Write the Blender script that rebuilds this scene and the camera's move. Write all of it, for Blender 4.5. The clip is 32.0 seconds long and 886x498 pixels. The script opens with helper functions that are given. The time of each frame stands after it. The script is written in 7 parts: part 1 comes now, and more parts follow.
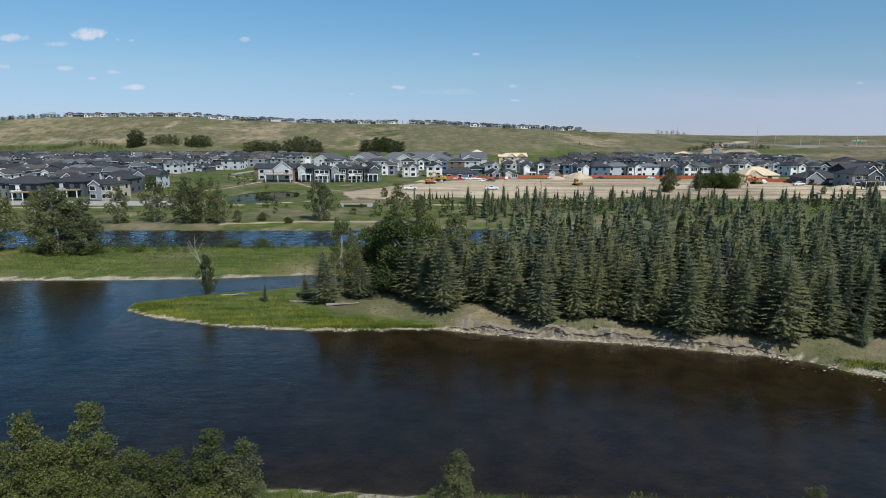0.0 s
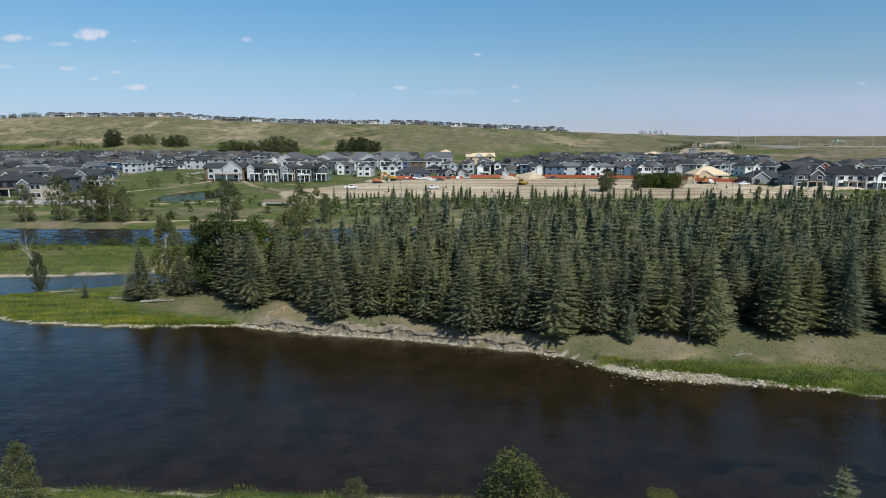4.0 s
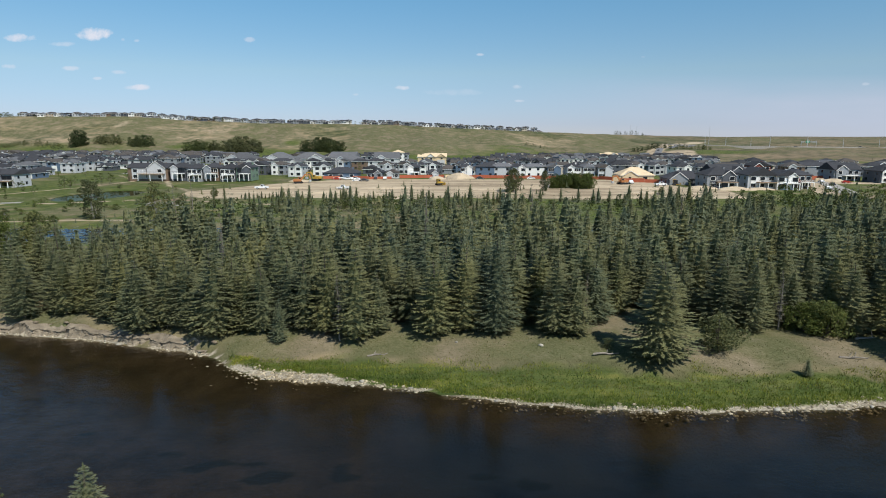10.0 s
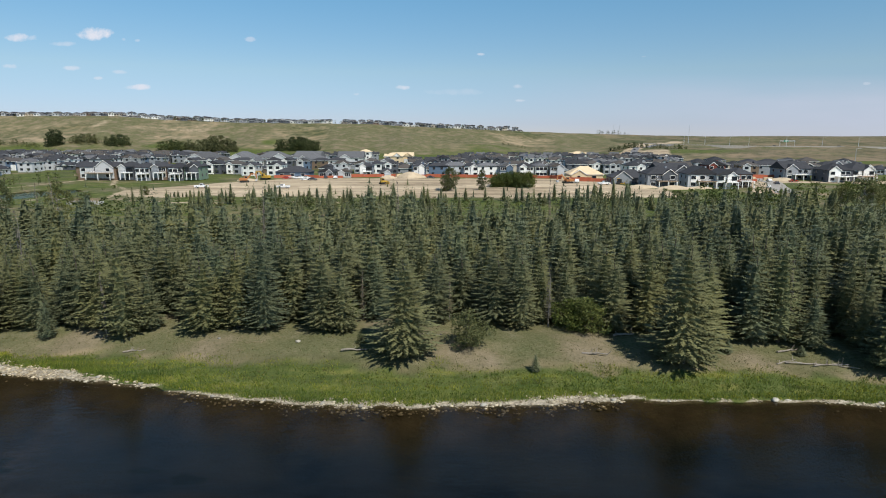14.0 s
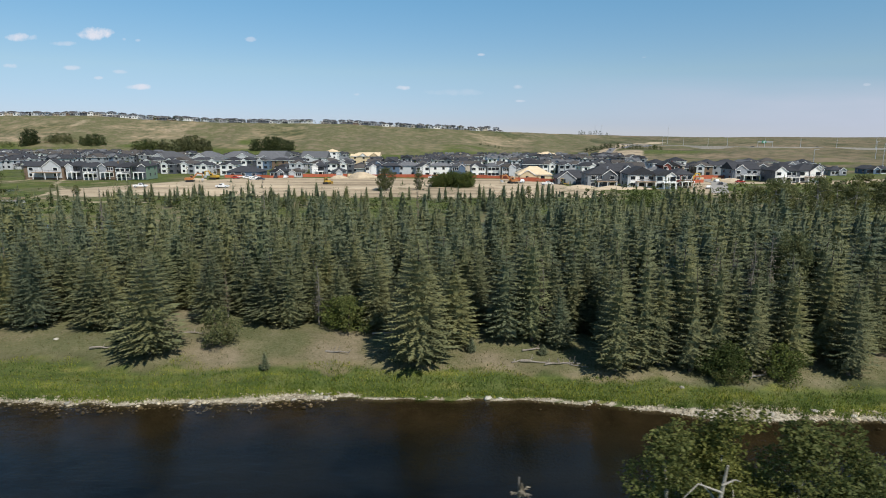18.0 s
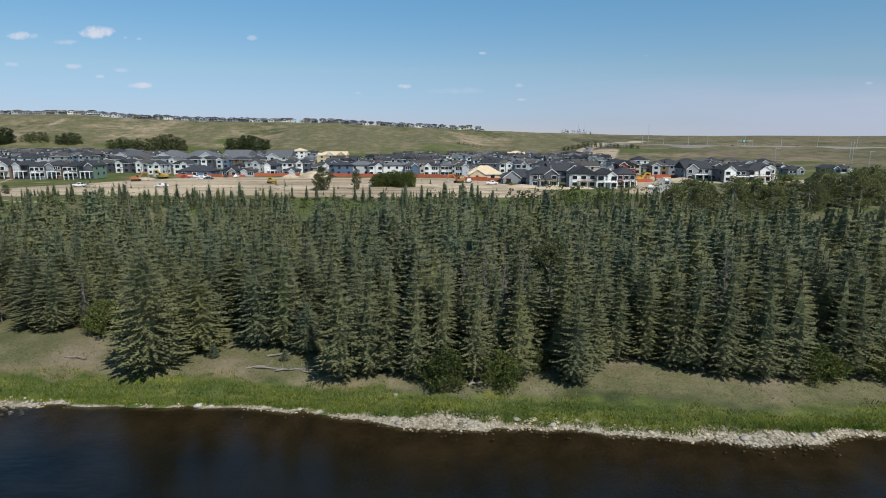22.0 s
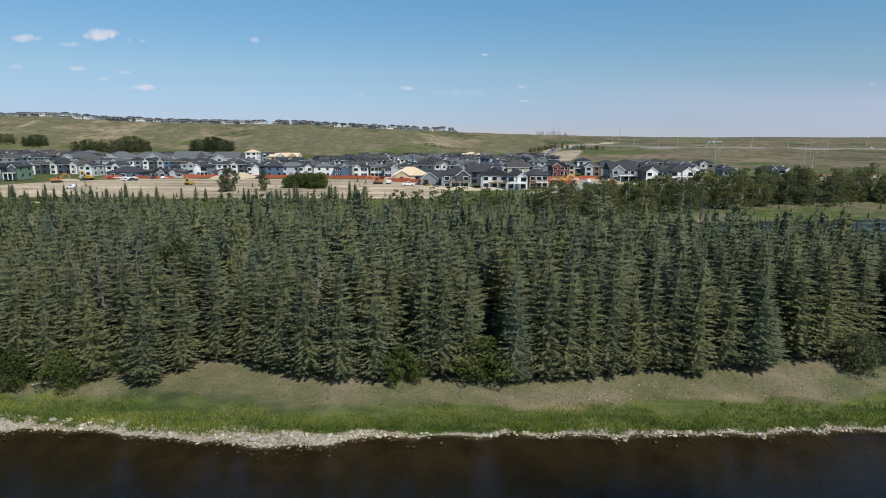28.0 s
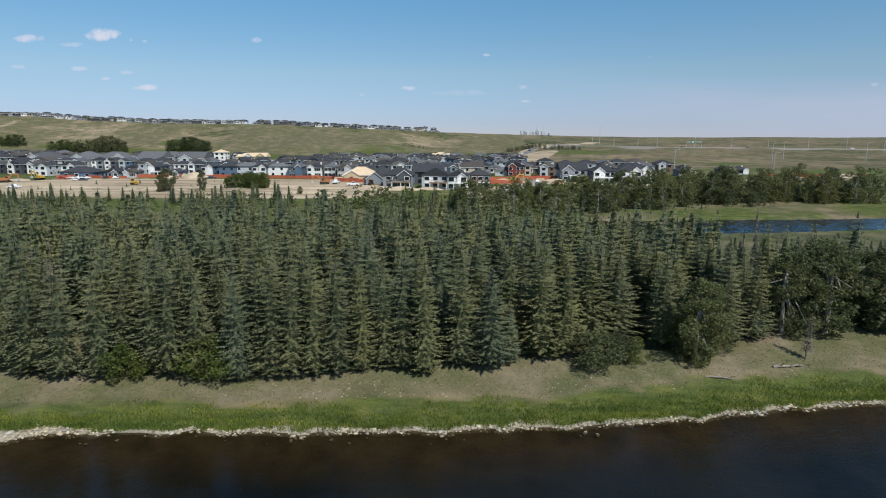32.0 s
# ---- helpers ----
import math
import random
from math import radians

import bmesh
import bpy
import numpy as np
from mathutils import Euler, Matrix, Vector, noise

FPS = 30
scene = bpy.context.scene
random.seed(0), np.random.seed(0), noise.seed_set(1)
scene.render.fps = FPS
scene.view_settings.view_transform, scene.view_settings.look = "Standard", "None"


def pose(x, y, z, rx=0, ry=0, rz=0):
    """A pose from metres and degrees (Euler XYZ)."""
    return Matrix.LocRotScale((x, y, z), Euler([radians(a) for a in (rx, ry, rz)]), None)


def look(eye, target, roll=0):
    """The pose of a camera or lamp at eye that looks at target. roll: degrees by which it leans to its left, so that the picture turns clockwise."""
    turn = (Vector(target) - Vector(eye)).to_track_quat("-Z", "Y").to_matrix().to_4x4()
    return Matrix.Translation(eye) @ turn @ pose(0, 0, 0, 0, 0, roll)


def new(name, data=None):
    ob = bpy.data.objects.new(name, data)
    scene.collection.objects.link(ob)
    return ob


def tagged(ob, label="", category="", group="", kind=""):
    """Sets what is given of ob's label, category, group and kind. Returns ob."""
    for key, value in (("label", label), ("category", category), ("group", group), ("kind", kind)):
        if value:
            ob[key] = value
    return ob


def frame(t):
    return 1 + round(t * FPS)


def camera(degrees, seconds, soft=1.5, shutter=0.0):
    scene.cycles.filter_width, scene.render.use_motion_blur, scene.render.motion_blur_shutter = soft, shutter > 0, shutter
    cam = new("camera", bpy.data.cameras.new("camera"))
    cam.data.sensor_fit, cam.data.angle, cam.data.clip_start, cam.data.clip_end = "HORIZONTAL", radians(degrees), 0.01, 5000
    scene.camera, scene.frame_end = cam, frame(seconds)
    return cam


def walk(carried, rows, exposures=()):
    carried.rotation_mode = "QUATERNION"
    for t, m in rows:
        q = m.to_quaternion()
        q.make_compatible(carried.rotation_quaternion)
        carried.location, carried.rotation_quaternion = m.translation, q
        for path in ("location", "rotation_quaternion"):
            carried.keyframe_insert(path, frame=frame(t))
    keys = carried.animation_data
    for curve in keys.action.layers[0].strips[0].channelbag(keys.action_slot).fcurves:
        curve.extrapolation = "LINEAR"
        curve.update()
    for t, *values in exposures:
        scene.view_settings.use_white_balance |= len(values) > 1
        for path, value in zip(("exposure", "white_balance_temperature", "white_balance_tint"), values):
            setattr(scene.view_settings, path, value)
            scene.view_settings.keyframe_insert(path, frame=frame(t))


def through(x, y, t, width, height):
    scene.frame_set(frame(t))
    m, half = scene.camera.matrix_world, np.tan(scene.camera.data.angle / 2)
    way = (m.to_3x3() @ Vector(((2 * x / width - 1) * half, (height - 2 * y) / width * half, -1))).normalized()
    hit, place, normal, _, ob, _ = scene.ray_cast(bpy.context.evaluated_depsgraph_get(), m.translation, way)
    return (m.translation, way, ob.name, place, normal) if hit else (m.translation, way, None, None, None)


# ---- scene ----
cam = camera(73.0, 32.0, soft=1.0, shutter=0.25)
METRES, EYE, TILT, LEAN, TURN = 210.0, 24.2, -10.7, 0.0, 0.0
ROWS = [
    (0.0, 0.0, 0.0, 0.0, 0.0, 0.0, -0.0),
    (0.5, 0.0153, -0.0001, -0.0002, 0.01, 0.02, -0.01),
    (1.0, 0.0306, -0.0003, -0.0006, 0.02, 0.04, -0.01),
    (1.5, 0.047, -0.0005, -0.001, 0.04, 0.03, -0.02),
    (2.0, 0.0624, -0.0007, -0.0012, 0.06, 0.03, -0.02),
    (2.5, 0.0778, -0.0007, -0.0016, 0.08, 0.04, -0.01),
    (3.0, 0.0932, -0.0008, -0.0019, 0.09, 0.03, -0.01),
    (3.5, 0.1086, -0.001, -0.0019, 0.1, 0.03, -0.04),
    (5.5, 0.1709, -0.0015, -0.002, 0.24, 0.05, -0.11),
    (6.0, 0.1865, -0.0017, -0.0018, 0.26, 0.05, -0.1),
    (6.5, 0.2021, -0.0017, -0.0015, 0.27, 0.05, -0.12),
    (7.0, 0.2176, -0.0019, -0.0014, 0.28, 0.05, -0.14),
    (7.5, 0.2332, -0.0018, -0.0014, 0.31, 0.05, -0.12),
    (8.0, 0.2487, -0.002, -0.0012, 0.31, 0.06, -0.14),
    (8.5, 0.2644, -0.0023, -0.0011, 0.33, 0.06, -0.13),
    (9.0, 0.28, -0.0024, -0.0011, 0.32, 0.06, -0.14),
    (9.5, 0.2956, -0.0024, -0.0012, 0.34, 0.05, -0.17),
    (10.0, 0.3113, -0.0024, -0.0013, 0.34, 0.04, -0.17),
    (10.5, 0.327, -0.0024, -0.0013, 0.35, 0.02, -0.16),
    (11.0, 0.3428, -0.0025, -0.0013, 0.37, 0.01, -0.15),
    (11.5, 0.3585, -0.0026, -0.0015, 0.39, 0.02, -0.15),
    (12.0, 0.3741, -0.0024, -0.0017, 0.42, 0.02, -0.13),
    (12.5, 0.3898, -0.0027, -0.002, 0.42, 0.02, -0.14),
    (13.0, 0.4054, -0.0026, -0.0021, 0.41, 0.02, -0.17),
    (13.5, 0.421, -0.0027, -0.0023, 0.41, 0.01, -0.16),
    (14.0, 0.4366, -0.0027, -0.0026, 0.4, 0.01, -0.17),
    (14.5, 0.4521, -0.0027, -0.0028, 0.4, 0.01, -0.19),
    (16.5, 0.5148, -0.0028, -0.0032, 0.42, 0.05, -0.27),
    (17.0, 0.5305, -0.003, -0.0032, 0.41, 0.05, -0.24),
    (17.5, 0.5461, -0.0027, -0.0031, 0.41, 0.05, -0.27),
    (18.0, 0.5617, -0.0026, -0.003, 0.4, 0.04, -0.27),
    (18.5, 0.5774, -0.0024, -0.0027, 0.4, 0.0, -0.28),
    (19.0, 0.5929, -0.0018, -0.0026, 0.4, -0.0, -0.29),
    (19.5, 0.6085, -0.001, -0.0023, 0.41, -0.02, -0.32),
    (20.0, 0.624, 0.0001, -0.0019, 0.43, -0.05, -0.31),
    (20.5, 0.6395, 0.0012, -0.0015, 0.44, -0.06, -0.3),
    (21.0, 0.6552, 0.0022, -0.0009, 0.47, -0.08, -0.29),
    (21.5, 0.6708, 0.0032, -0.0004, 0.47, -0.08, -0.28),
    (22.0, 0.6864, 0.0041, 0.0, 0.51, -0.09, -0.3),
    (22.5, 0.702, 0.0047, 0.0004, 0.55, -0.09, -0.3),
    (23.0, 0.7177, 0.0052, 0.0005, 0.59, -0.08, -0.29),
    (23.5, 0.7333, 0.0056, 0.0007, 0.63, -0.07, -0.29),
    (24.0, 0.7489, 0.006, 0.0007, 0.66, -0.04, -0.29),
    (24.5, 0.7647, 0.0063, 0.0003, 0.67, -0.02, -0.28),
    (25.0, 0.7804, 0.0066, 0.0001, 0.68, -0.0, -0.3),
    (25.5, 0.7961, 0.0068, -0.0, 0.68, 0.02, -0.29),
    (27.5, 0.8591, 0.0072, 0.0, 0.74, 0.07, -0.29),
    (28.0, 0.8748, 0.0072, 0.0002, 0.75, 0.06, -0.3),
    (28.5, 0.8906, 0.0072, 0.0002, 0.77, 0.06, -0.31),
    (29.0, 0.9062, 0.0071, 0.0002, 0.77, 0.05, -0.32),
    (29.5, 0.9219, 0.0072, 0.0002, 0.79, 0.06, -0.32),
    (30.0, 0.9366, 0.0072, 0.0002, 0.8, 0.06, -0.32),
    (30.5, 0.9523, 0.0072, 0.0001, 0.83, 0.06, -0.32),
    (31.0, 0.9681, 0.0073, 0.0002, 0.84, 0.07, -0.32),
    (31.5, 0.9839, 0.0073, 0.0003, 0.86, 0.08, -0.33),
    (32.0, 0.9996, 0.0074, 0.0004, 0.89, 0.07, -0.34),
]
walk(cam, [(t, pose(0, 0, EYE, TILT, LEAN, TURN) @ pose(METRES * x, METRES * y, METRES * z, 90 + pitch, roll, yaw)) for t, x, y, z, yaw, pitch, roll in ROWS], [(0.0, -0.02, 6040, 8), (5.0, 0.0, 6100, 8), (8.0, 0.06, 6180, 8), (11.0, 0.11, 6400, 8), (17.5, 0.13, 6460, 9), (19.5, -0.02, 6300, 9), (25.0, -0.04, 6140, 9), (32.0, -0.03, 6140, 9)])
SKY_STRENGTH, SUN_STRENGTH = 0.082, 4.8

# ---- world, sun ----
SUN_AZ, SUN_EL = math.atan2(0.60, -0.80), 50.0   # to the sun: right and behind
world = bpy.data.worlds.new("sky")
scene.world = world
world.use_nodes = True
wn, wl = world.node_tree.nodes, world.node_tree.links
for n in list(wn):
    wn.remove(n)


def wmath(op, a, b=None, c=None):
    n = wn.new("ShaderNodeMath")
    n.operation = op
    for i, v in enumerate((a, b, c)):
        if v is None:
            continue
        if isinstance(v, (int, float)):
            n.inputs[i].default_value = v
        else:
            wl.new(v, n.inputs[i])
    return n.outputs[0]


sky = wn.new("ShaderNodeTexSky")
sky.sky_type, sky.sun_disc = "NISHITA", False
sky.sun_elevation, sky.sun_rotation = radians(SUN_EL), SUN_AZ
sky.altitude, sky.air_density, sky.dust_density, sky.ozone_density = 1050, 1.05, 0.05, 2.4
sep = wn.new("ShaderNodeSeparateXYZ")
tc = wn.new("ShaderNodeTexCoord")
wl.new(tc.outputs["Generated"], sep.inputs[0])
ahead = wmath("MAXIMUM", sep.outputs[1], 0.05)
su = wmath("DIVIDE", sep.outputs[0], ahead)
sv = wmath("DIVIDE", sep.outputs[2], ahead)
comb = wn.new("ShaderNodeCombineXYZ")
wl.new(su, comb.inputs[0])
wl.new(sv, comb.inputs[1])
cn = wn.new("ShaderNodeTexNoise")
cn.inputs["Scale"].default_value, cn.inputs["Detail"].default_value = 42.0, 6.0
cn.inputs["Roughness"].default_value = 0.62
wl.new(comb.outputs[0], cn.inputs["Vector"])
puff = wmath("MULTIPLY", wmath("SUBTRACT", cn.outputs["Fac"], 0.5), 4.6)
# small fair-weather clouds: direction (across, up), half width, half height, strength
CLOUDS = [(-0.683, 0.1538, 0.0262, 0.0065, 0.8), (-0.564, 0.1598, 0.0313, 0.0107, 1), (-0.617, 0.1443, 0.0221, 0.0039, 0.4),
          (-0.603, 0.107, 0.0186, 0.0039, 0.55), (-0.529, 0.1008, 0.0133, 0.0035, 0.4), (-0.502, 0.0771, 0.0206, 0.0049, 0.9),
          (-0.566, 0.0912, 0.0088, 0.0026, 0.5), (-0.316, 0.1512, 0.0097, 0.0039, 0.4), (-0.072, 0.0771, 0.0127, 0.004, 0.75),
          (0.053, 0.1287, 0.0064, 0.0022, 0.5), (0.113, 0.0788, 0.0092, 0.0035, 0.4), (-0.148, 0.0664, 0.0054, 0.0022, 0.35),
          (0.117, 0.0566, 0.0092, 0.0022, 0.5), (0.313, 0.1253, 0.0046, 0.0017, 0.25), (-0.707, 0.1096, 0.0122, 0.0039, 0.45),
          (0.674, 0.0841, 0.0067, 0.0026, 0.3), (-0.519, 0.1512, 0.0042, 0.0026, 0.4), (-0.497, 0.1495, 0.0052, 0.0026, 0.4),
          (0.015, 0.07, 0.055, 0.0053, 0.18)]
total = None
for u0, v0, a, b, k in CLOUDS:
    du = wmath("POWER", wmath("ABSOLUTE", wmath("DIVIDE", wmath("SUBTRACT", su, u0), a)), 2.0)
    dv = wmath("POWER", wmath("ABSOLUTE", wmath("DIVIDE", wmath("SUBTRACT", sv, v0), b)), 2.0)
    m = wmath("SUBTRACT", 1.0, wmath("ADD", du, dv))
    m = wmath("MULTIPLY", wmath("ADD", m, wmath("MULTIPLY", puff, 0.8)), k * 0.95)
    n = wn.new("ShaderNodeClamp")
    wl.new(m, n.inputs[0])
    n.inputs[2].default_value = k
    total = n.outputs[0] if total is None else wmath("MAXIMUM", total, n.outputs[0])
# thin high veil low on one side
veil = wn.new("ShaderNodeTexNoise")
veil.inputs["Scale"].default_value, veil.inputs["Detail"].default_value = 3.0, 5.0
vmap = wn.new("ShaderNodeMapping")
vmap.inputs["Scale"].default_value, vmap.inputs["Location"].default_value = (1.0, 5.0, 1), (0.4, 0.1, 0)
wl.new(comb.outputs[0], vmap.inputs[0])
wl.new(vmap.outputs[0], veil.inputs["Vector"])
vr = wn.new("ShaderNodeMapRange")
wl.new(su, vr.inputs[0])
for i, v in ((1, 0.05), (2, 0.55), (3, 0.0), (4, 1.0)):
    vr.inputs[i].default_value = v
vh = wn.new("ShaderNodeMapRange")
wl.new(sv, vh.inputs[0])
for i, v in ((1, 0.055), (2, 0.10), (3, 1.0), (4, 0.0)):
    vh.inputs[i].default_value = v
veilm = wmath("MULTIPLY", wmath("MULTIPLY", vr.outputs[0], vh.outputs[0]), wmath("MULTIPLY", veil.outputs["Fac"], 1.25))
front = wmath("GREATER_THAN", sep.outputs[1], 0.1)
total = wmath("MULTIPLY", total, front)
veilm = wmath("MULTIPLY", veilm, front)
mixc = wn.new("ShaderNodeMix")
mixc.data_type = "RGBA"
wl.new(total, mixc.inputs[0])
tone = wn.new("ShaderNodeMix")   # clear mountain air, bluer than the model's
tone.data_type, tone.blend_type = "RGBA", "MULTIPLY"
tone.inputs[0].default_value = 1.0
wl.new(sky.outputs[0], tone.inputs[6])
def by_height(lo, hi, under, over):
    r = wn.new("ShaderNodeMapRange")
    wl.new(sep.outputs[2], r.inputs[0])
    r.inputs[1].default_value, r.inputs[2].default_value = lo, hi
    n = wn.new("ShaderNodeMix")
    n.data_type = "RGBA"
    wl.new(r.outputs[0], n.inputs[0])
    for i, v in ((6, under), (7, over)):
        if isinstance(v, tuple):
            n.inputs[i].default_value = (*v, 1)
        else:
            wl.new(v, n.inputs[i])
    return n


air = by_height(0.10, 0.22, by_height(0.02, 0.10, (0.68, 0.74, 1.07), (0.96, 1.02, 1.05)).outputs[2], (0.88, 1.24, 1.27))
wl.new(air.outputs[2], tone.inputs[7])
hazy = wn.new("ShaderNodeMix")
hazy.data_type = "RGBA"
wl.new(veilm, hazy.inputs[0])
wl.new(tone.outputs[2], hazy.inputs[6])
hazy.inputs[7].default_value = (6.1, 6.6, 8.0, 1)
wl.new(hazy.outputs[2], mixc.inputs[6])
mixc.inputs[7].default_value = (8.4, 8.6, 9.6, 1)
bg = wn.new("ShaderNodeBackground")
bg.inputs[1].default_value = SKY_STRENGTH
wl.new(mixc.outputs[2], bg.inputs[0])
wo = wn.new("ShaderNodeOutputWorld")
wl.new(bg.outputs[0], wo.inputs[0])
sun = new("sun", bpy.data.lights.new("sun", "SUN"))
sun.data.energy, sun.data.angle, sun.data.color = SUN_STRENGTH, radians(0.55), (1.0, 0.94, 0.84)
ce = math.cos(radians(SUN_EL))
sun.matrix_world = look((0, 0, 300), (-math.sin(SUN_AZ) * ce * 9, -math.cos(SUN_AZ) * ce * 9, 300 - 9 * math.sin(radians(SUN_EL))))

# ---- materials ----


def material(name, rough=0.8, metal=0.0, spec=0.3):
    m = bpy.data.materials.new(name)
    m.use_nodes = True
    b = m.node_tree.nodes["Principled BSDF"]
    b.inputs["Roughness"].default_value, b.inputs["Metallic"].default_value = rough, metal
    b.inputs["Specular IOR Level"].default_value = spec
    return m, m.node_tree.nodes, m.node_tree.links, b


def noise_node(ns, ls, scale, detail=5.0, vec=None, rough=0.55):
    n = ns.new("ShaderNodeTexNoise")
    n.inputs["Scale"].default_value, n.inputs["Detail"].default_value = scale, detail
    n.inputs["Roughness"].default_value = rough
    if vec is not None:
        ls.new(vec, n.inputs["Vector"])
    return n.outputs["Fac"]


def ramp(ns, ls, fac, stops):
    r = ns.new("ShaderNodeValToRGB")
    while len(r.color_ramp.elements) < len(stops):
        r.color_ramp.elements.new(0.5)
    for e, (p, c) in zip(r.color_ramp.elements, stops):
        e.position, e.color = p, (*c, 1)
    ls.new(fac, r.inputs[0])
    return r.outputs[0]


def mix(ns, ls, fac, a, b, mode="MIX"):
    n = ns.new("ShaderNodeMix")
    n.data_type, n.blend_type = "RGBA", mode
    for i, v in ((0, fac), (6, a), (7, b)):
        if isinstance(v, (int, float)):
            n.inputs[i].default_value = v
        elif isinstance(v, tuple):
            n.inputs[i].default_value = (*v, 1)
        else:
            ls.new(v, n.inputs[i])
    return n.outputs[2]


def bump(ns, ls, b, height, strength, dist):
    n = ns.new("ShaderNodeBump")
    n.inputs["Strength"].default_value, n.inputs["Distance"].default_value = strength, dist
    ls.new(height, n.inputs["Height"])
    ls.new(n.outputs[0], b.inputs["Normal"])


def world_pos(ns):
    return ns.new("ShaderNodeNewGeometry").outputs["Position"]


def plain(name, col, rough=0.75, var=0.25, scale=1.5, metal=0.0, spec=0.3, grain=0.3, each=0.0):
    """A painted, stony or wooden surface: two scales of variation, fine relief, and each object a little apart."""
    m, ns, ls, b = material(name, rough, metal, spec)
    p = world_pos(ns)
    big, fine = noise_node(ns, ls, scale, 4, p), noise_node(ns, ls, scale * 14, 3, p)
    lo, hi = tuple(c * (1 - var) for c in col), tuple(min(1, c * (1 + var)) for c in col)
    c = ramp(ns, ls, big, [(0.3, lo), (0.7, hi)])
    c = mix(ns, ls, 0.35, c, ramp(ns, ls, fine, [(0.3, lo), (0.7, hi)]))
    if each:
        oi = ns.new("ShaderNodeObjectInfo")
        c = mix(ns, ls, 1.0, c, ramp(ns, ls, oi.outputs["Random"], [(0, (1 - each,) * 3), (1, (1 + each * 0.4,) * 3)]), "MULTIPLY")
    ls.new(c, b.inputs["Base Color"])
    if grain:
        bump(ns, ls, b, fine, grain, 0.03)
    return m


def foliage(name, dark, light, through=0.25, rough=0.6, each=0.35, patchy=0.0):
    """Leaves: every piece and every plant of its own shade, a little light passing through."""
    m, ns, ls, b = material(name, rough, 0, 0.12)
    g = ns.new("ShaderNodeNewGeometry")
    oi = ns.new("ShaderNodeObjectInfo")
    c = ramp(ns, ls, g.outputs["Random Per Island"], [(0.0, dark), (0.55, tuple((a + d) / 2 for a, d in zip(dark, light))), (1.0, light)])
    pm_ = ns.new("ShaderNodeMapping")
    pm_.inputs["Scale"].default_value = (0.6 - 0.6 * patchy, 1.0 + 2.0 * patchy, 1.0)
    ls.new(g.outputs["Position"], pm_.inputs[0])
    patch = noise_node(ns, ls, 0.22 + 0.3 * patchy, 4, pm_.outputs[0])
    c = mix(ns, ls, 1.0, c, ramp(ns, ls, patch, [(0.3, (0.78 - patchy, 0.82 - patchy * 0.7, 0.80 - patchy * 0.8)), (0.7, (1.16 + patchy * 1.3, 1.08 + patchy, 0.90))]), "MULTIPLY")
    tone = ns.new("ShaderNodeAttribute")
    tone.attribute_name = "tone"
    own = ns.new("ShaderNodeMath")
    own.operation = "ADD"
    ls.new(oi.outputs["Random"], own.inputs[0])
    ls.new(tone.outputs["Fac"], own.inputs[1])
    part_ = ns.new("ShaderNodeMath")
    part_.operation = "FRACT"
    ls.new(own.outputs[0], part_.inputs[0])
    c = mix(ns, ls, 1.0, c, ramp(ns, ls, part_.outputs[0], [(0, (1 - each, 1 - each * .9, 1 - each * 0.7)), (0.5, (1, 1, 1)), (1, (1.10, 1.06, 0.92))]), "MULTIPLY")
    ls.new(c, b.inputs["Base Color"])
    t = ns.new("ShaderNodeBsdfTranslucent")
    ls.new(c, t.inputs[0])
    mx = ns.new("ShaderNodeMixShader")
    mx.inputs[0].default_value = through
    ls.new(b.outputs[0], mx.inputs[1])
    ls.new(t.outputs[0], mx.inputs[2])
    ls.new(mx.outputs[0], ns["Material Output"].inputs[0])
    return m


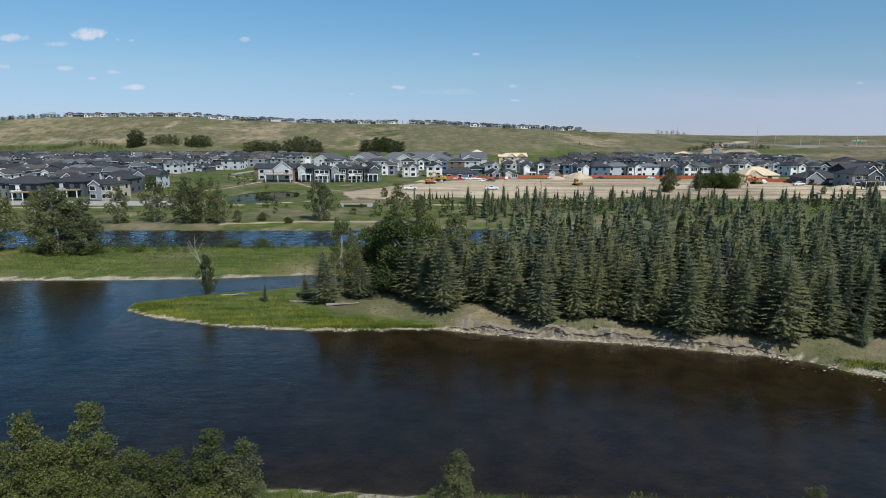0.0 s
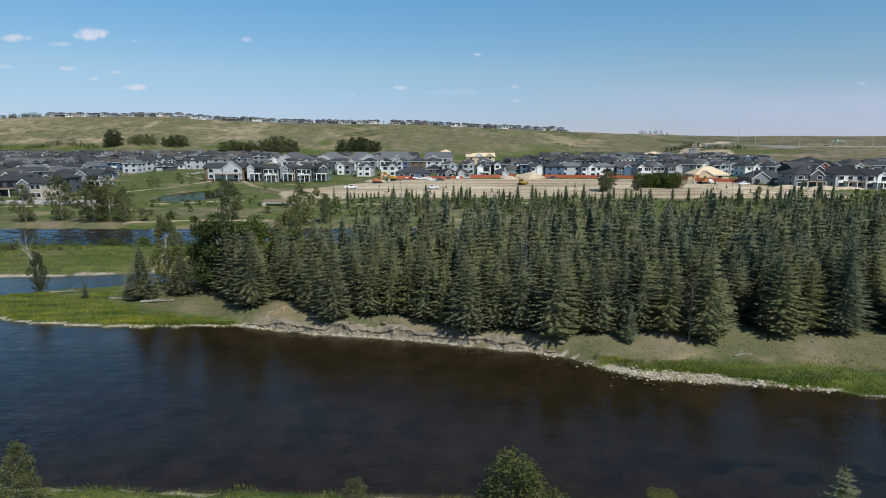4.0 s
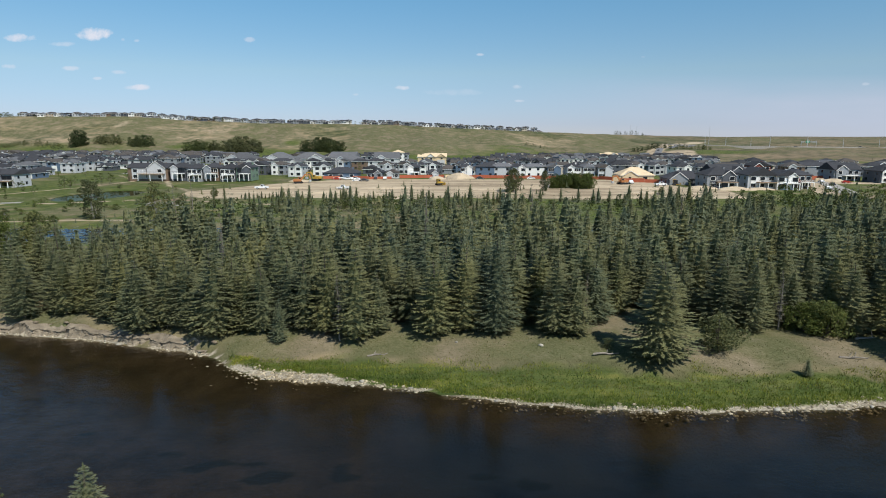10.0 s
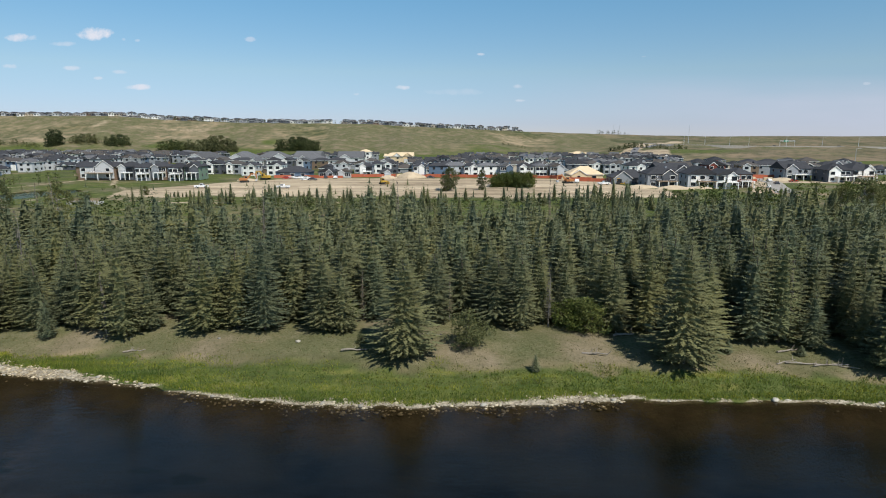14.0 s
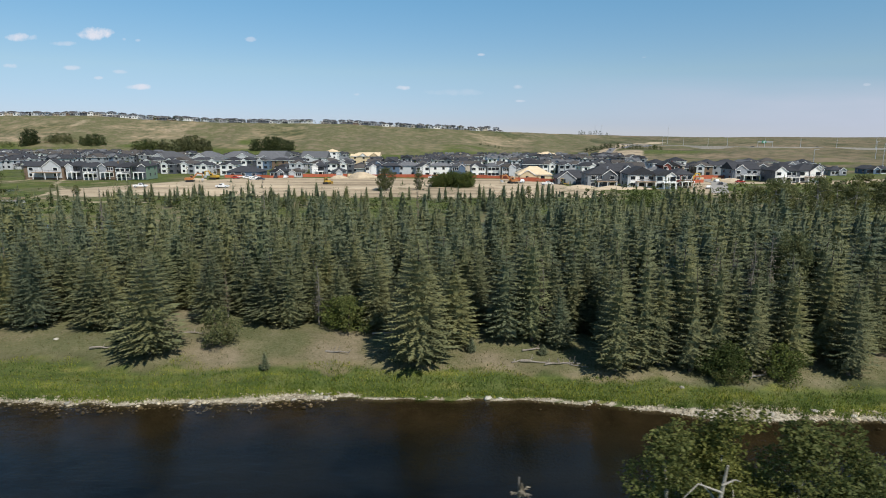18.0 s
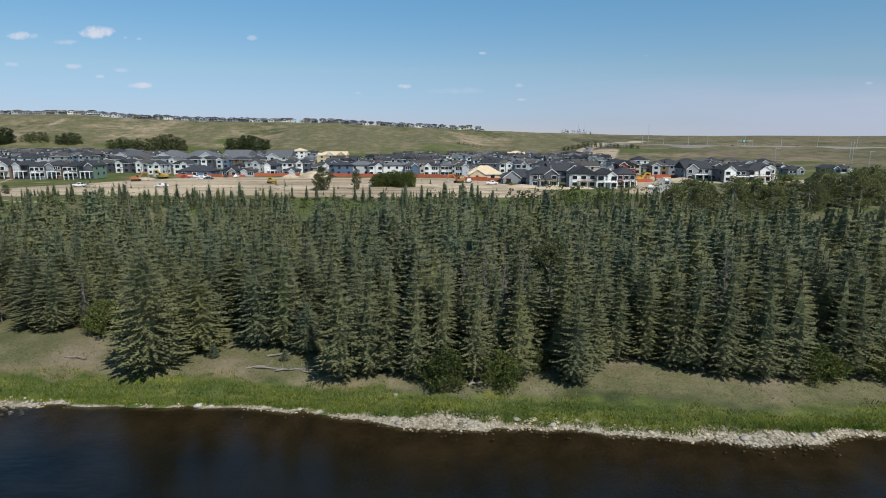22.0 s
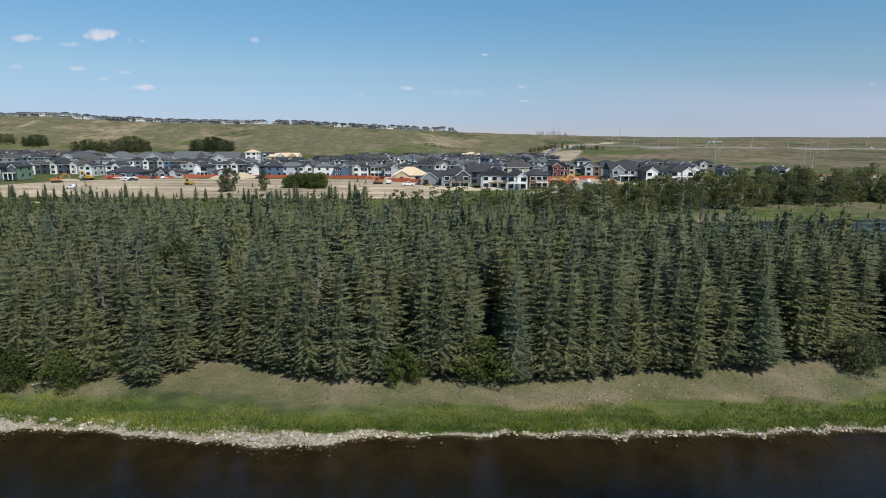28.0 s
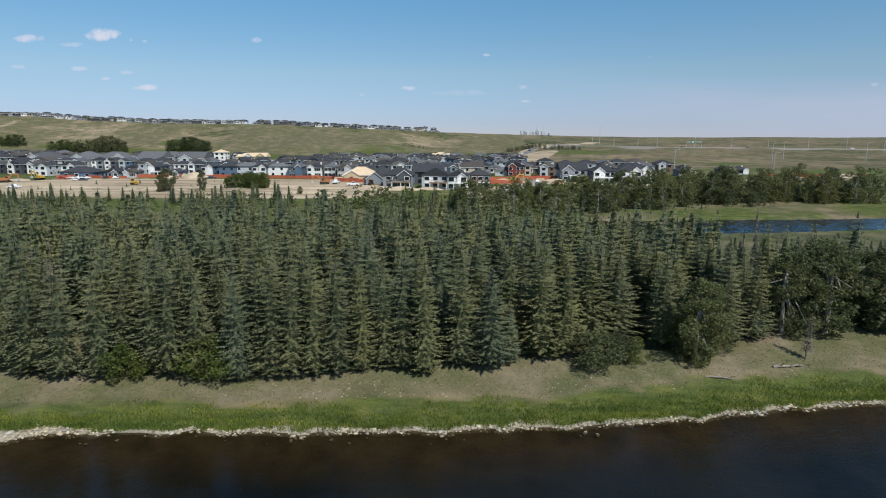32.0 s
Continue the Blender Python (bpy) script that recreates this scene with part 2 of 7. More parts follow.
def ground_material():
    m, ns, ls, b = material("ground", 0.95, 0, 0.1)
    p = world_pos(ns)
    at = ns.new("ShaderNodeVertexColor")
    at.layer_name = "zone"
    s = ns.new("ShaderNodeSeparateColor")
    ls.new(at.outputs["Color"], s.inputs[0])
    hm = ns.new("ShaderNodeMapping")
    hm.inputs["Scale"].default_value = (0.75, 1.5, 2.5)
    ls.new(p, hm.inputs[0])
    n1, n2, n3, n4 = noise_node(ns, ls, 0.022, 7, hm.outputs[0], 0.62), noise_node(ns, ls, 0.35, 6, p), noise_node(ns, ls, 3.5, 5, p), noise_node(ns, ls, 0.0065, 6, hm.outputs[0], 0.6)
    # meadow and hill grass
    hill = mix(ns, ls, 0.55, ramp(ns, ls, n4, [(0.42, (0.078, 0.090, 0.042)), (0.49, (0.168, 0.145, 0.086)), (0.57, (0.262, 0.214, 0.146))]),
               ramp(ns, ls, n1, [(0.41, (0.060, 0.074, 0.034)), (0.49, (0.154, 0.134, 0.076)), (0.58, (0.262, 0.212, 0.144))]))
    n5 = noise_node(ns, ls, 0.11, 5, p)
    turf = ramp(ns, ls, n5, [(0.38, (0.66, 0.74, 0.66)), (0.5, (1, 1, 1)), (0.62, (1.26, 1.20, 1.18))])
    hill = mix(ns, ls, 1.0, hill, turf, "MULTIPLY")
    hill = mix(ns, ls, 1.0, hill, ramp(ns, ls, n2, [(0.3, (0.75, 0.78, 0.7)), (0.7, (1.25, 1.2, 1.2))]), "MULTIPLY")
    tan = ramp(ns, ls, n1, [(0.40, (0.076, 0.080, 0.040)), (0.47, (0.128, 0.110, 0.066)), (0.58, (0.200, 0.158, 0.104))])
    tan = mix(ns, ls, 0.45, tan, ramp(ns, ls, n4, [(0.42, (0.074, 0.080, 0.040)), (0.56, (0.178, 0.140, 0.092))]))
    px_ = ns.new("ShaderNodeSeparateXYZ")
    ls.new(p, px_.inputs[0])
    east = ns.new("ShaderNodeMapRange")
    ls.new(px_.outputs[0], east.inputs[0])
    east.inputs[1].default_value, east.inputs[2].default_value = 200.0, 380.0
    hill = mix(ns, ls, east.outputs[0], hill, mix(ns, ls, 1.0, tan, turf, "MULTIPLY"))
    lush = ramp(ns, ls, n2, [(0.3, (0.050, 0.078, 0.021)), (0.52, (0.092, 0.116, 0.034)), (0.72, (0.168, 0.166, 0.062))])
    sm = ns.new("ShaderNodeMapping")
    sm.inputs["Scale"].default_value = (0.16, 0.9, 0.9)
    ls.new(p, sm.inputs[0])
    streak = ramp(ns, ls, noise_node(ns, ls, 1.0, 4, sm.outputs[0]), [(0.38, (0.62, 0.72, 0.60)), (0.5, (1, 1, 1)), (0.63, (1.5, 1.34, 1.1))])
    lush = mix(ns, ls, 1.0, lush, streak, "MULTIPLY")
    lush = mix(ns, ls, 0.4, lush, ramp(ns, ls, n3, [(0.35, (0.035, 0.052, 0.014)), (0.7, (0.115, 0.125, 0.042))]))
    dry = ramp(ns, ls, n5, [(0.41, (0.066, 0.088, 0.028)), (0.50, (0.112, 0.114, 0.048)), (0.56, (0.160, 0.134, 0.080)), (0.63, (0.265, 0.205, 0.148))])
    dry = mix(ns, ls, 0.45, dry, ramp(ns, ls, n2, [(0.32, (0.072, 0.086, 0.034)), (0.52, (0.140, 0.126, 0.066)), (0.72, (0.29, 0.235, 0.165))]))
    dry = mix(ns, ls, 0.35, dry, ramp(ns, ls, n3, [(0.3, (0.06, 0.065, 0.025)), (0.75, (0.25, 0.21, 0.14))]))
    dirt = mix(ns, ls, 0.5, ramp(ns, ls, n1, [(0.35, (0.35, 0.275, 0.185)), (0.65, (0.50, 0.405, 0.285))]),
               ramp(ns, ls, n2, [(0.3, (0.33, 0.26, 0.18)), (0.7, (0.48, 0.39, 0.275))]))
    band = ns.new("ShaderNodeMapping")
    band.inputs["Scale"].default_value, band.inputs["Rotation"].default_value = (0.012, 0.16, 1), (0, 0, radians(4))
    ls.new(p, band.inputs[0])
    tracks = noise_node(ns, ls, 1.0, 4, band.outputs[0])
    dirt = mix(ns, ls, 1.0, dirt, ramp(ns, ls, tracks, [(0.36, (0.62, 0.60, 0.58)), (0.5, (1, 1, 1)), (0.7, (1.12, 1.12, 1.12))]), "MULTIPLY")
    gravel = mix(ns, ls, 0.5, ramp(ns, ls, n3, [(0.36, (0.12, 0.10, 0.065)), (0.50, (0.30, 0.255, 0.185)), (0.66, (0.54, 0.48, 0.385))]),
                 ramp(ns, ls, n2, [(0.3, (0.17, 0.14, 0.10)), (0.7, (0.45, 0.41, 0.33))]))

    def edged(ch, sharp=0.55):
        w = ns.new("ShaderNodeMath")
        w.operation = "MULTIPLY_ADD"
        ls.new(n2, w.inputs[0])
        w.inputs[1].default_value = sharp
        ls.new(ch, w.inputs[2])
        r = ns.new("ShaderNodeMapRange")
        ls.new(w.outputs[0], r.inputs[0])
        r.inputs[1].default_value, r.inputs[2].default_value = 0.5 + sharp * 0.5 - 0.16, 0.5 + sharp * 0.5 + 0.16
        return r.outputs[0]
    c = mix(ns, ls, edged(s.outputs[1]), hill, lush)
    c = mix(ns, ls, edged(at.outputs["Alpha"]), c, dry)
    c = mix(ns, ls, edged(s.outputs[2], 0.2), c, dirt)
    c = mix(ns, ls, edged(s.outputs[0]), c, gravel)
    # river bed: silt and cobbles; deep colour painted darker for light lost in water
    sp = ns.new("ShaderNodeSeparateXYZ")
    ls.new(p, sp.inputs[0])
    bed = ns.new("ShaderNodeMapRange")
    ls.new(sp.outputs[2], bed.inputs[0])
    for i, v in ((1, -0.12), (2, 0.04), (3, 1.0), (4, 0.0)):
        bed.inputs[i].default_value = v
    shallow = mix(ns, ls, 0.5, ramp(ns, ls, n3, [(0.35, (0.042, 0.034, 0.021)), (0.62, (0.086, 0.069, 0.043)), (0.8, (0.17, 0.14, 0.095))]),
                  ramp(ns, ls, n2, [(0.35, (0.036, 0.029, 0.018)), (0.65, (0.132, 0.104, 0.066))]))
    deep = ramp(ns, ls, n5, [(0.36, (0.013, 0.018, 0.020)), (0.46, (0.028, 0.033, 0.035)), (0.62, (0.040, 0.044, 0.041))])
    dm = ns.new("ShaderNodeMapRange")
    ls.new(sp.outputs[2], dm.inputs[0])
    for i, v in ((1, -1.5), (2, -0.55), (3, 1.0), (4, 0.0)):
        dm.inputs[i].default_value = v
    bedc = mix(ns, ls, dm.outputs[0], shallow, deep)
    weedy = ns.new("ShaderNodeMath")
    weedy.operation = "MULTIPLY"
    ls.new(edged(s.outputs[1], 1.6), weedy.inputs[0])
    weedy.inputs[1].default_value = 0.74
    bedc = mix(ns, ls, weedy.outputs[0], bedc, (0.014, 0.019, 0.012))   # weed beds
    c = mix(ns, ls, bed.outputs[0], c, bedc)
    ls.new(c, b.inputs["Base Color"])
    bump(ns, ls, b, n3, 0.6, 0.25)
    return m


def water_material(name, tint, ripple, rough=0.10, ior=1.33, gloss_tint=(1, 1, 1)):
    """A water surface: Fresnel gloss, tinted if asked, over a tinted clear body, with the bed below it."""
    m, ns, ls, b = material(name)
    p = world_pos(ns)
    mp = ns.new("ShaderNodeMapping")
    mp.inputs["Scale"].default_value = (0.55, 1.0, 1.0)
    ls.new(p, mp.inputs[0])
    n1, n2 = noise_node(ns, ls, 0.9, 5, mp.outputs[0]), noise_node(ns, ls, 3.2, 4, mp.outputs[0])
    n3 = noise_node(ns, ls, 0.06, 3, p)
    h = ns.new("ShaderNodeMath")
    h.operation = "MULTIPLY_ADD"
    ls.new(n2, h.inputs[0])
    h.inputs[1].default_value = 0.35
    ls.new(n1, h.inputs[2])
    h2 = ns.new("ShaderNodeMath")
    h2.operation = "MULTIPLY"
    ls.new(h.outputs[0], h2.inputs[0])
    open_ = ns.new("ShaderNodeSeparateXYZ")   # livelier water in the back channel
    ls.new(p, open_.inputs[0])
    rough_ = ns.new("ShaderNodeMapRange")
    ls.new(open_.outputs[1], rough_.inputs[0])
    for i, v in ((1, 92.0), (2, 125.0), (3, 1.0), (4, 2.0)):
        rough_.inputs[i].default_value = v
    h3 = ns.new("ShaderNodeMath")
    h3.operation = "MULTIPLY"
    ls.new(ramp(ns, ls, n3, [(0.35, (0.5,) * 3), (0.65, (1.3,) * 3)]), h3.inputs[0])
    ls.new(rough_.outputs[0], h3.inputs[1])
    ls.new(h3.outputs[0], h2.inputs[1])
    bm = ns.new("ShaderNodeBump")
    bm.inputs["Strength"].default_value, bm.inputs["Distance"].default_value = ripple, 0.12
    ls.new(h2.outputs[0], bm.inputs["Height"])
    gl = ns.new("ShaderNodeBsdfGlossy")
    gl.inputs["Roughness"].default_value = rough
    gl.inputs["Color"].default_value = (*gloss_tint, 1)
    ls.new(bm.outputs[0], gl.inputs["Normal"])
    tr = ns.new("ShaderNodeBsdfTransparent")
    tr.inputs[0].default_value = (*tint, 1)
    fr = ns.new("ShaderNodeFresnel")
    fr.inputs[0].default_value = ior
    ls.new(bm.outputs[0], fr.inputs["Normal"])
    mx = ns.new("ShaderNodeMixShader")
    ls.new(fr.outputs[0], mx.inputs[0])
    ls.new(tr.outputs[0], mx.inputs[1])
    ls.new(gl.outputs[0], mx.inputs[2])
    ls.new(mx.outputs[0], ns["Material Output"].inputs[0])
    return m


GROUND = ground_material()
WATER = water_material("river_water", (0.50, 0.47, 0.41), 0.62, 0.085)
POND = water_material("pond_water", (0.45, 0.45, 0.36), 0.02, 0.04, 1.12, (0.42, 0.45, 0.36))   # shallow pond; low IOR and tinted gloss dim the sky's reflection
SPRUCE = foliage("spruce_needles", (0.136, 0.148, 0.083), (0.210, 0.219, 0.128), 0.16, each=0.2)
SPRUCE_BLUE = foliage("blue_spruce_needles", (0.120, 0.143, 0.092), (0.184, 0.208, 0.137), 0.16, each=0.2)
LEAF = foliage("poplar_leaves", (0.056, 0.082, 0.025), (0.150, 0.182, 0.060), 0.40)
LEAF_BRIGHT = foliage("bright_leaves", (0.092, 0.122, 0.038), (0.218, 0.242, 0.094), 0.44)
LEAF_NEAR = foliage("shrub_leaves", (0.086, 0.108, 0.036), (0.205, 0.222, 0.086), 0.42)
LEAF_GREY = foliage("greyish_leaves", (0.102, 0.118, 0.056), (0.225, 0.240, 0.120), 0.48)
GRASS = foliage("grass_blades", (0.070, 0.112, 0.026), (0.250, 0.272, 0.086), 0.35, patchy=0.58)
REED = foliage("reed_blades", (0.054, 0.098, 0.024), (0.185, 0.238, 0.068), 0.35, patchy=0.4)
SEDGE = foliage("dry_grass_blades", (0.10, 0.104, 0.040), (0.245, 0.215, 0.106), 0.4)
DEADNEEDLE = foliage("dead_twigs", (0.14, 0.122, 0.105), (0.27, 0.24, 0.21), 0.1)
BARK = plain("bark", (0.115, 0.095, 0.075), 0.9, 0.4, 1.2, grain=0.7)
PALEBARK = plain("pale_bark", (0.30, 0.28, 0.24), 0.9, 0.3, 1.5, grain=0.5)
SNAGWOOD = plain("grey_snag_wood", (0.18, 0.162, 0.14), 0.9, 0.3, 1.2, grain=0.6)
DEADWOOD = plain("dead_wood", (0.25, 0.22, 0.185), 0.85, 0.3, 1.2, grain=0.6)
STONE = plain("river_stone", (0.36, 0.335, 0.285), 0.85, 0.3, 1.0, grain=0.5, each=0.35)
SILTFACE = plain("cut_silt_face", (0.215, 0.178, 0.130), 0.95, 0.45, 0.9, grain=0.9)
SILT = plain("bank_silt", (0.185, 0.150, 0.105), 0.95, 0.3, 1.1, grain=0.8)

# ---- building blocks ----


class Solid:
    """Collects corners and faces of one mesh."""

    def __init__(self):
        self.v, self.f = [], []

    def add(self, verts, faces):
        k = len(self.v)
        self.v.extend(tuple(p) for p in verts)
        self.f.extend(tuple(i + k for i in f) for f in faces)
        return self

    def box(self, c, s, rz=0.0):
        ca, sa = math.cos(rz), math.sin(rz)
        vs = []
        for z in (-.5, .5):
            for x, y in ((-.5, -.5), (.5, -.5), (.5, .5), (-.5, .5)):
                px, py = x * s[0], y * s[1]
                vs.append((c[0] + px * ca - py * sa, c[1] + px * sa + py * ca, c[2] + z * s[2]))
        return self.add(vs, [(3, 2, 1, 0), (4, 5, 6, 7), (0, 1, 5, 4), (1, 2, 6, 5), (2, 3, 7, 6), (3, 0, 4, 7)])

    def tube(self, a, b, ra, rb, n=6):
        a, b = Vector(a), Vector(b)
        w = (b - a).normalized()
        u = w.orthogonal().normalized()
        q = w.cross(u)
        vs = []
        for c, r in ((a, ra), (b, rb)):
            for i in range(n):
                t = 2 * math.pi * i / n
                vs.append(c + u * (r * math.cos(t)) + q * (r * math.sin(t)))
        fs = [(i, (i + 1) % n, n + (i + 1) % n, n + i) for i in range(n)]
        fs += [tuple(range(n - 1, -1, -1)), tuple(range(n, 2 * n))]
        return self.add(vs, fs)

    def mesh(self, name):
        me = bpy.data.meshes.new(name)
        me.from_pydata(self.v, [], self.f)
        return me


def array_mesh(name, verts, faces):
    """A mesh from arrays of corners (n, 3) and of faces (m, 3 or 4)."""
    me = bpy.data.meshes.new(name)
    k = faces.shape[1]
    me.vertices.add(len(verts))
    me.vertices.foreach_set("co", np.ascontiguousarray(verts, dtype=np.float32).ravel())
    me.loops.add(faces.size)
    me.loops.foreach_set("vertex_index", np.ascontiguousarray(faces, dtype=np.int32).ravel())
    me.polygons.add(len(faces))
    me.polygons.foreach_set("loop_start", np.arange(0, faces.size, k, dtype=np.int32))
    me.update(calc_edges=True)
    me.validate()
    return me


def thing(name, me, mat, label, category, group="", kind="", at=None):
    ob = new(name, me)
    if me is not None and mat is not None and not me.materials:
        me.materials.append(mat)
    if at is not None:
        ob.matrix_basis = at
    return tagged(ob, label, category, group, kind)


def part(name, shape, mat, parent, label="", at=None, kind=""):
    me = shape.mesh(name) if isinstance(shape, Solid) else shape
    ob = new(name, me)
    if not me.materials:
        me.materials.append(mat)
    ob.parent = parent
    if at is not None:
        ob.matrix_basis = at
    return tagged(ob, label, kind=kind)


# ---- the lie of the land ----
# far bank of the river, from the tip of the spit on
SHORE_X = (-45.6, -44.5, -36.7, -28.1, -20.4, -13.1, -6, -0.3, 4.7, 12.7, 20, 28, 33.5, 39.5, 43, 45.8, 51, 56, 61.5, 67, 72, 78, 83, 91,
           98, 105, 109, 116, 125, 131, 136.5, 142.6, 151, 160, 168, 173, 177, 187, 197, 210, 219.5, 229.4, 240.6, 250, 270, 330)
SHORE_Y = (84.5, 81.4, 77.1, 74.4, 73, 72.5, 72.9, 73, 71, 69, 68, 65.8, 64.2, 62.2, 58.8, 56.6, 55.5, 54.9, 53.7, 52, 50.6, 49.7, 49.1, 49.2,
           49.5, 50.4, 50.8, 50.4, 50.6, 49.8, 48.6, 46.7, 47.3, 46.1, 44.8, 44.8, 46.2, 46.7, 46.8, 47.4, 48.4, 49.8, 52.4, 54, 57, 64)
BACK_X, BACK_Y = (-46.5, -45, -43.5, -38.5, -34, -27.5, -22.7, -14, -4, 6, 14, 20), (83.0, 84.6, 86.6, 88.9, 91.2, 93, 95.0, 96.6, 97.8, 99.5, 118, 140)
ISLE_X, ISLE_Y = (-500, -75, -56, -41, -30, -22, 0, 20), (96, 99.1, 99.5, 100.3, 102.4, 103.7, 102.5, 101)
CHAN_NEAR = ((-500, -96, -28, 60, 200, 277, 297, 325, 600), (126, 128, 130, 134, 142, 151.5, 154.5, 160, 195))
CHAN_FAR = ((-500, -115, -33, 60, 200, 288, 311, 341, 600), (152, 154, 154.3, 158, 168, 178, 180, 184, 225))
NEAR_X, NEAR_Y = (-400, -20, 0, 30, 45, 110, 300, 600), (44, 38.6, 36.9, 35.7, 33.5, 31, 32, 36)
CREST_X = (-900, -563, -491, -312, -276, -169, -11, 90, 190, 298, 420, 560, 980, 1600)
CREST_Z = (36, 40.5, 47.0, 47.0, 43.5, 39.5, 38.0, 33.5, 29.5, 26.8, 24.6, 23.6, 21.5, 22)
CREST_Y = (730, 745, 750, 755, 760, 760, 765, 775, 800, 860, 950, 1050, 1250, 1400)


def sstep(a, b, x):
    t = np.clip((x - a) / (b - a), 0, 1)
    return t * t * (3 - 2 * t)


def wob(x, y, f, seed):
    """Soft unevenness from a few waves."""
    r = np.random.RandomState(seed)
    s = np.zeros_like(np.asarray(x, dtype=float) + np.asarray(y, dtype=float))
    for i in range(7):
        a, p, k = r.uniform(0, 6.28), r.uniform(0, 6.28), f * r.uniform(0.6, 2.2)
        s += np.sin((x * math.cos(a) + y * math.sin(a)) * k + p)
    return s / 4.0


def land(x, y):
    """Signed distance to the water's edge (land plus), and the distance behind the far shore."""
    j = 0.35 * wob(x, 0 * y, 1.1, 3) + 0.2 * wob(x, 0 * y, 3.0, 4)
    ys = np.interp(x, SHORE_X, SHORE_Y, left=400) + j
    yb = np.interp(x, BACK_X, BACK_Y, left=-400) + 0.5 * j
    i1 = np.interp(x, ISLE_X, ISLE_Y) + 0.6 * j
    c1, c2 = np.interp(x, *CHAN_NEAR) + j, np.interp(x, *CHAN_FAR) + j
    yn = np.interp(x, NEAR_X, NEAR_Y) + 0.7 * j
    d = np.minimum(y - ys, np.where(x > 20, c1, yb) - y)
    d = np.maximum(d, np.minimum(y - i1, c1 - y))
    d = np.maximum(d, y - c2)
    d = np.maximum(d, yn - y)
    return d, y - ys, yn - y


POND_AT, POND_R = (-69, 231), (13, 22)


def height(x, y):
    x, y = np.asarray(x, dtype=float), np.asarray(y, dtype=float)
    d, s, sn = land(x, y)
    low = np.interp(d, (0, 1, 3, 8, 30), (0, .3, .7, 1.0, 1.3))
    bank = np.interp(d, (0, 1.6, 5.5, 11, 20, 40), (0, .22, .8, 1.9, 2.4, 2.4))
    steep = np.interp(d, (0, 1.2, 3, 5, 12, 40), (0, .25, 1.0, 1.6, 2.4, 2.4))
    st = sstep(90, 105, x) * (1 - sstep(150, 185, x))
    bank = bank * (1 - st) + steep * st
    cut = np.interp(d, (0, 0.9, 1.5, 4, 20, 40), (0, .18, 1.35, 1.8, 2.4, 2.4))
    e = sstep(-6, 4, x) * (1 - sstep(42, 48, x)) * (0.55 + 0.45 * np.clip(wob(x, y * 0, 0.6, 9) + 0.6, 0, 1))
    bank = bank * (1 - e) + cut * e
    forest = sstep(-22, 4, x) * (1 - sstep(112, 128, y))
    up = low * (1 - forest) + bank * forest
    up = up + (np.interp(sn, (0, 2, 12, 25), (0, .5, 1.6, 2.2)) - low) * (sn > 0)
    up = up + 0.10 * wob(x, y, 0.5, 5) * np.clip(d / 4, 0, 1)
    bed = np.interp(x, (-60, -30, 20, 58, 78), (2.2, 1.2, 0.6, 0.85, 2.4))
    h = np.where(d > 0, up, np.maximum(-bed, np.interp(x, (45, 62), (0.13, 0.24)) * d) + 0.12 * wob(x, y, 0.25, 15) * np.clip(-d / 6, 0, 1))
    h = h + np.interp(y, (190, 220, 330, 560), (0, .3, .5, 2.0))
    # hills
    cx, cz, cy = x, np.interp(x, CREST_X, CREST_Z), np.interp(x, CREST_X, CREST_Y)
    foot = np.interp(x, (-200, 200, 330, 600), (575, 560, 450, 420))
    t = np.clip((y - foot) / (cy - foot), 0, 1)
    rise = t ** 1.25 * (1 - 0.25 * t * (1 - t) * 2)
    gully = 5.0 * wob(x, y * 0.25, 0.035, 11) * np.sin(np.pi * t) * np.interp(x, (250, 400), (1.0, 0.5))
    fine = (1.7 * wob(x, y * 0.6, 0.10, 17) + np.interp(x, (250, 420), (0, 2.4)) * wob(x, y * 0.5, 0.028, 18)) * sstep(0.05, 0.25, t) * (1 - 0.8 * sstep(0.9, 1.0, t))
    hh = (cz - 3.0) * rise + gully * sstep(0.05, 0.3, t) + fine
    beyond = np.clip((y - cy) / 900, 0, 1)
    h = h + np.where(y > foot, hh, 0) + beyond * 4.0 * wob(x, y, 0.004, 12) * np.interp(x, (-200, 300), (.3, 1))
    # pond hollow
    q = np.sqrt(((x - POND_AT[0]) / POND_R[0]) ** 2 + ((y - POND_AT[1]) / POND_R[1]) ** 2)
    h = h - 1.6 * (1 - sstep(0.8, 1.12, q))
    return h


def height_at(x, y):
    return float(height(np.array([x]), np.array([y]))[0])


TRAILS = [[(-200, 196), (-120, 192), (-70, 200), (-45, 212), (-31, 213), (0, 200), (60, 205)], [(-31, 213), (-40, 245), (-60, 270), (-75, 300)],
          [(-110, 220), (-95, 262), (-90, 300), (-120, 340)], [(-60, 152 + 8), (-40, 163), (-10, 163)]]


def near_line(x, y, line, r):
    best = np.full(x.shape, 1e9)
    for (ax, ay), (bx, by) in zip(line[:-1], line[1:]):
        t = np.clip(((x - ax) * (bx - ax) + (y - ay) * (by - ay)) / ((bx - ax) ** 2 + (by - ay) ** 2), 0, 1)
        best = np.minimum(best, np.hypot(x - ax - t * (bx - ax), y - ay - t * (by - ay)))
    return 1 - sstep(r * 0.6, r * 1.4, best)


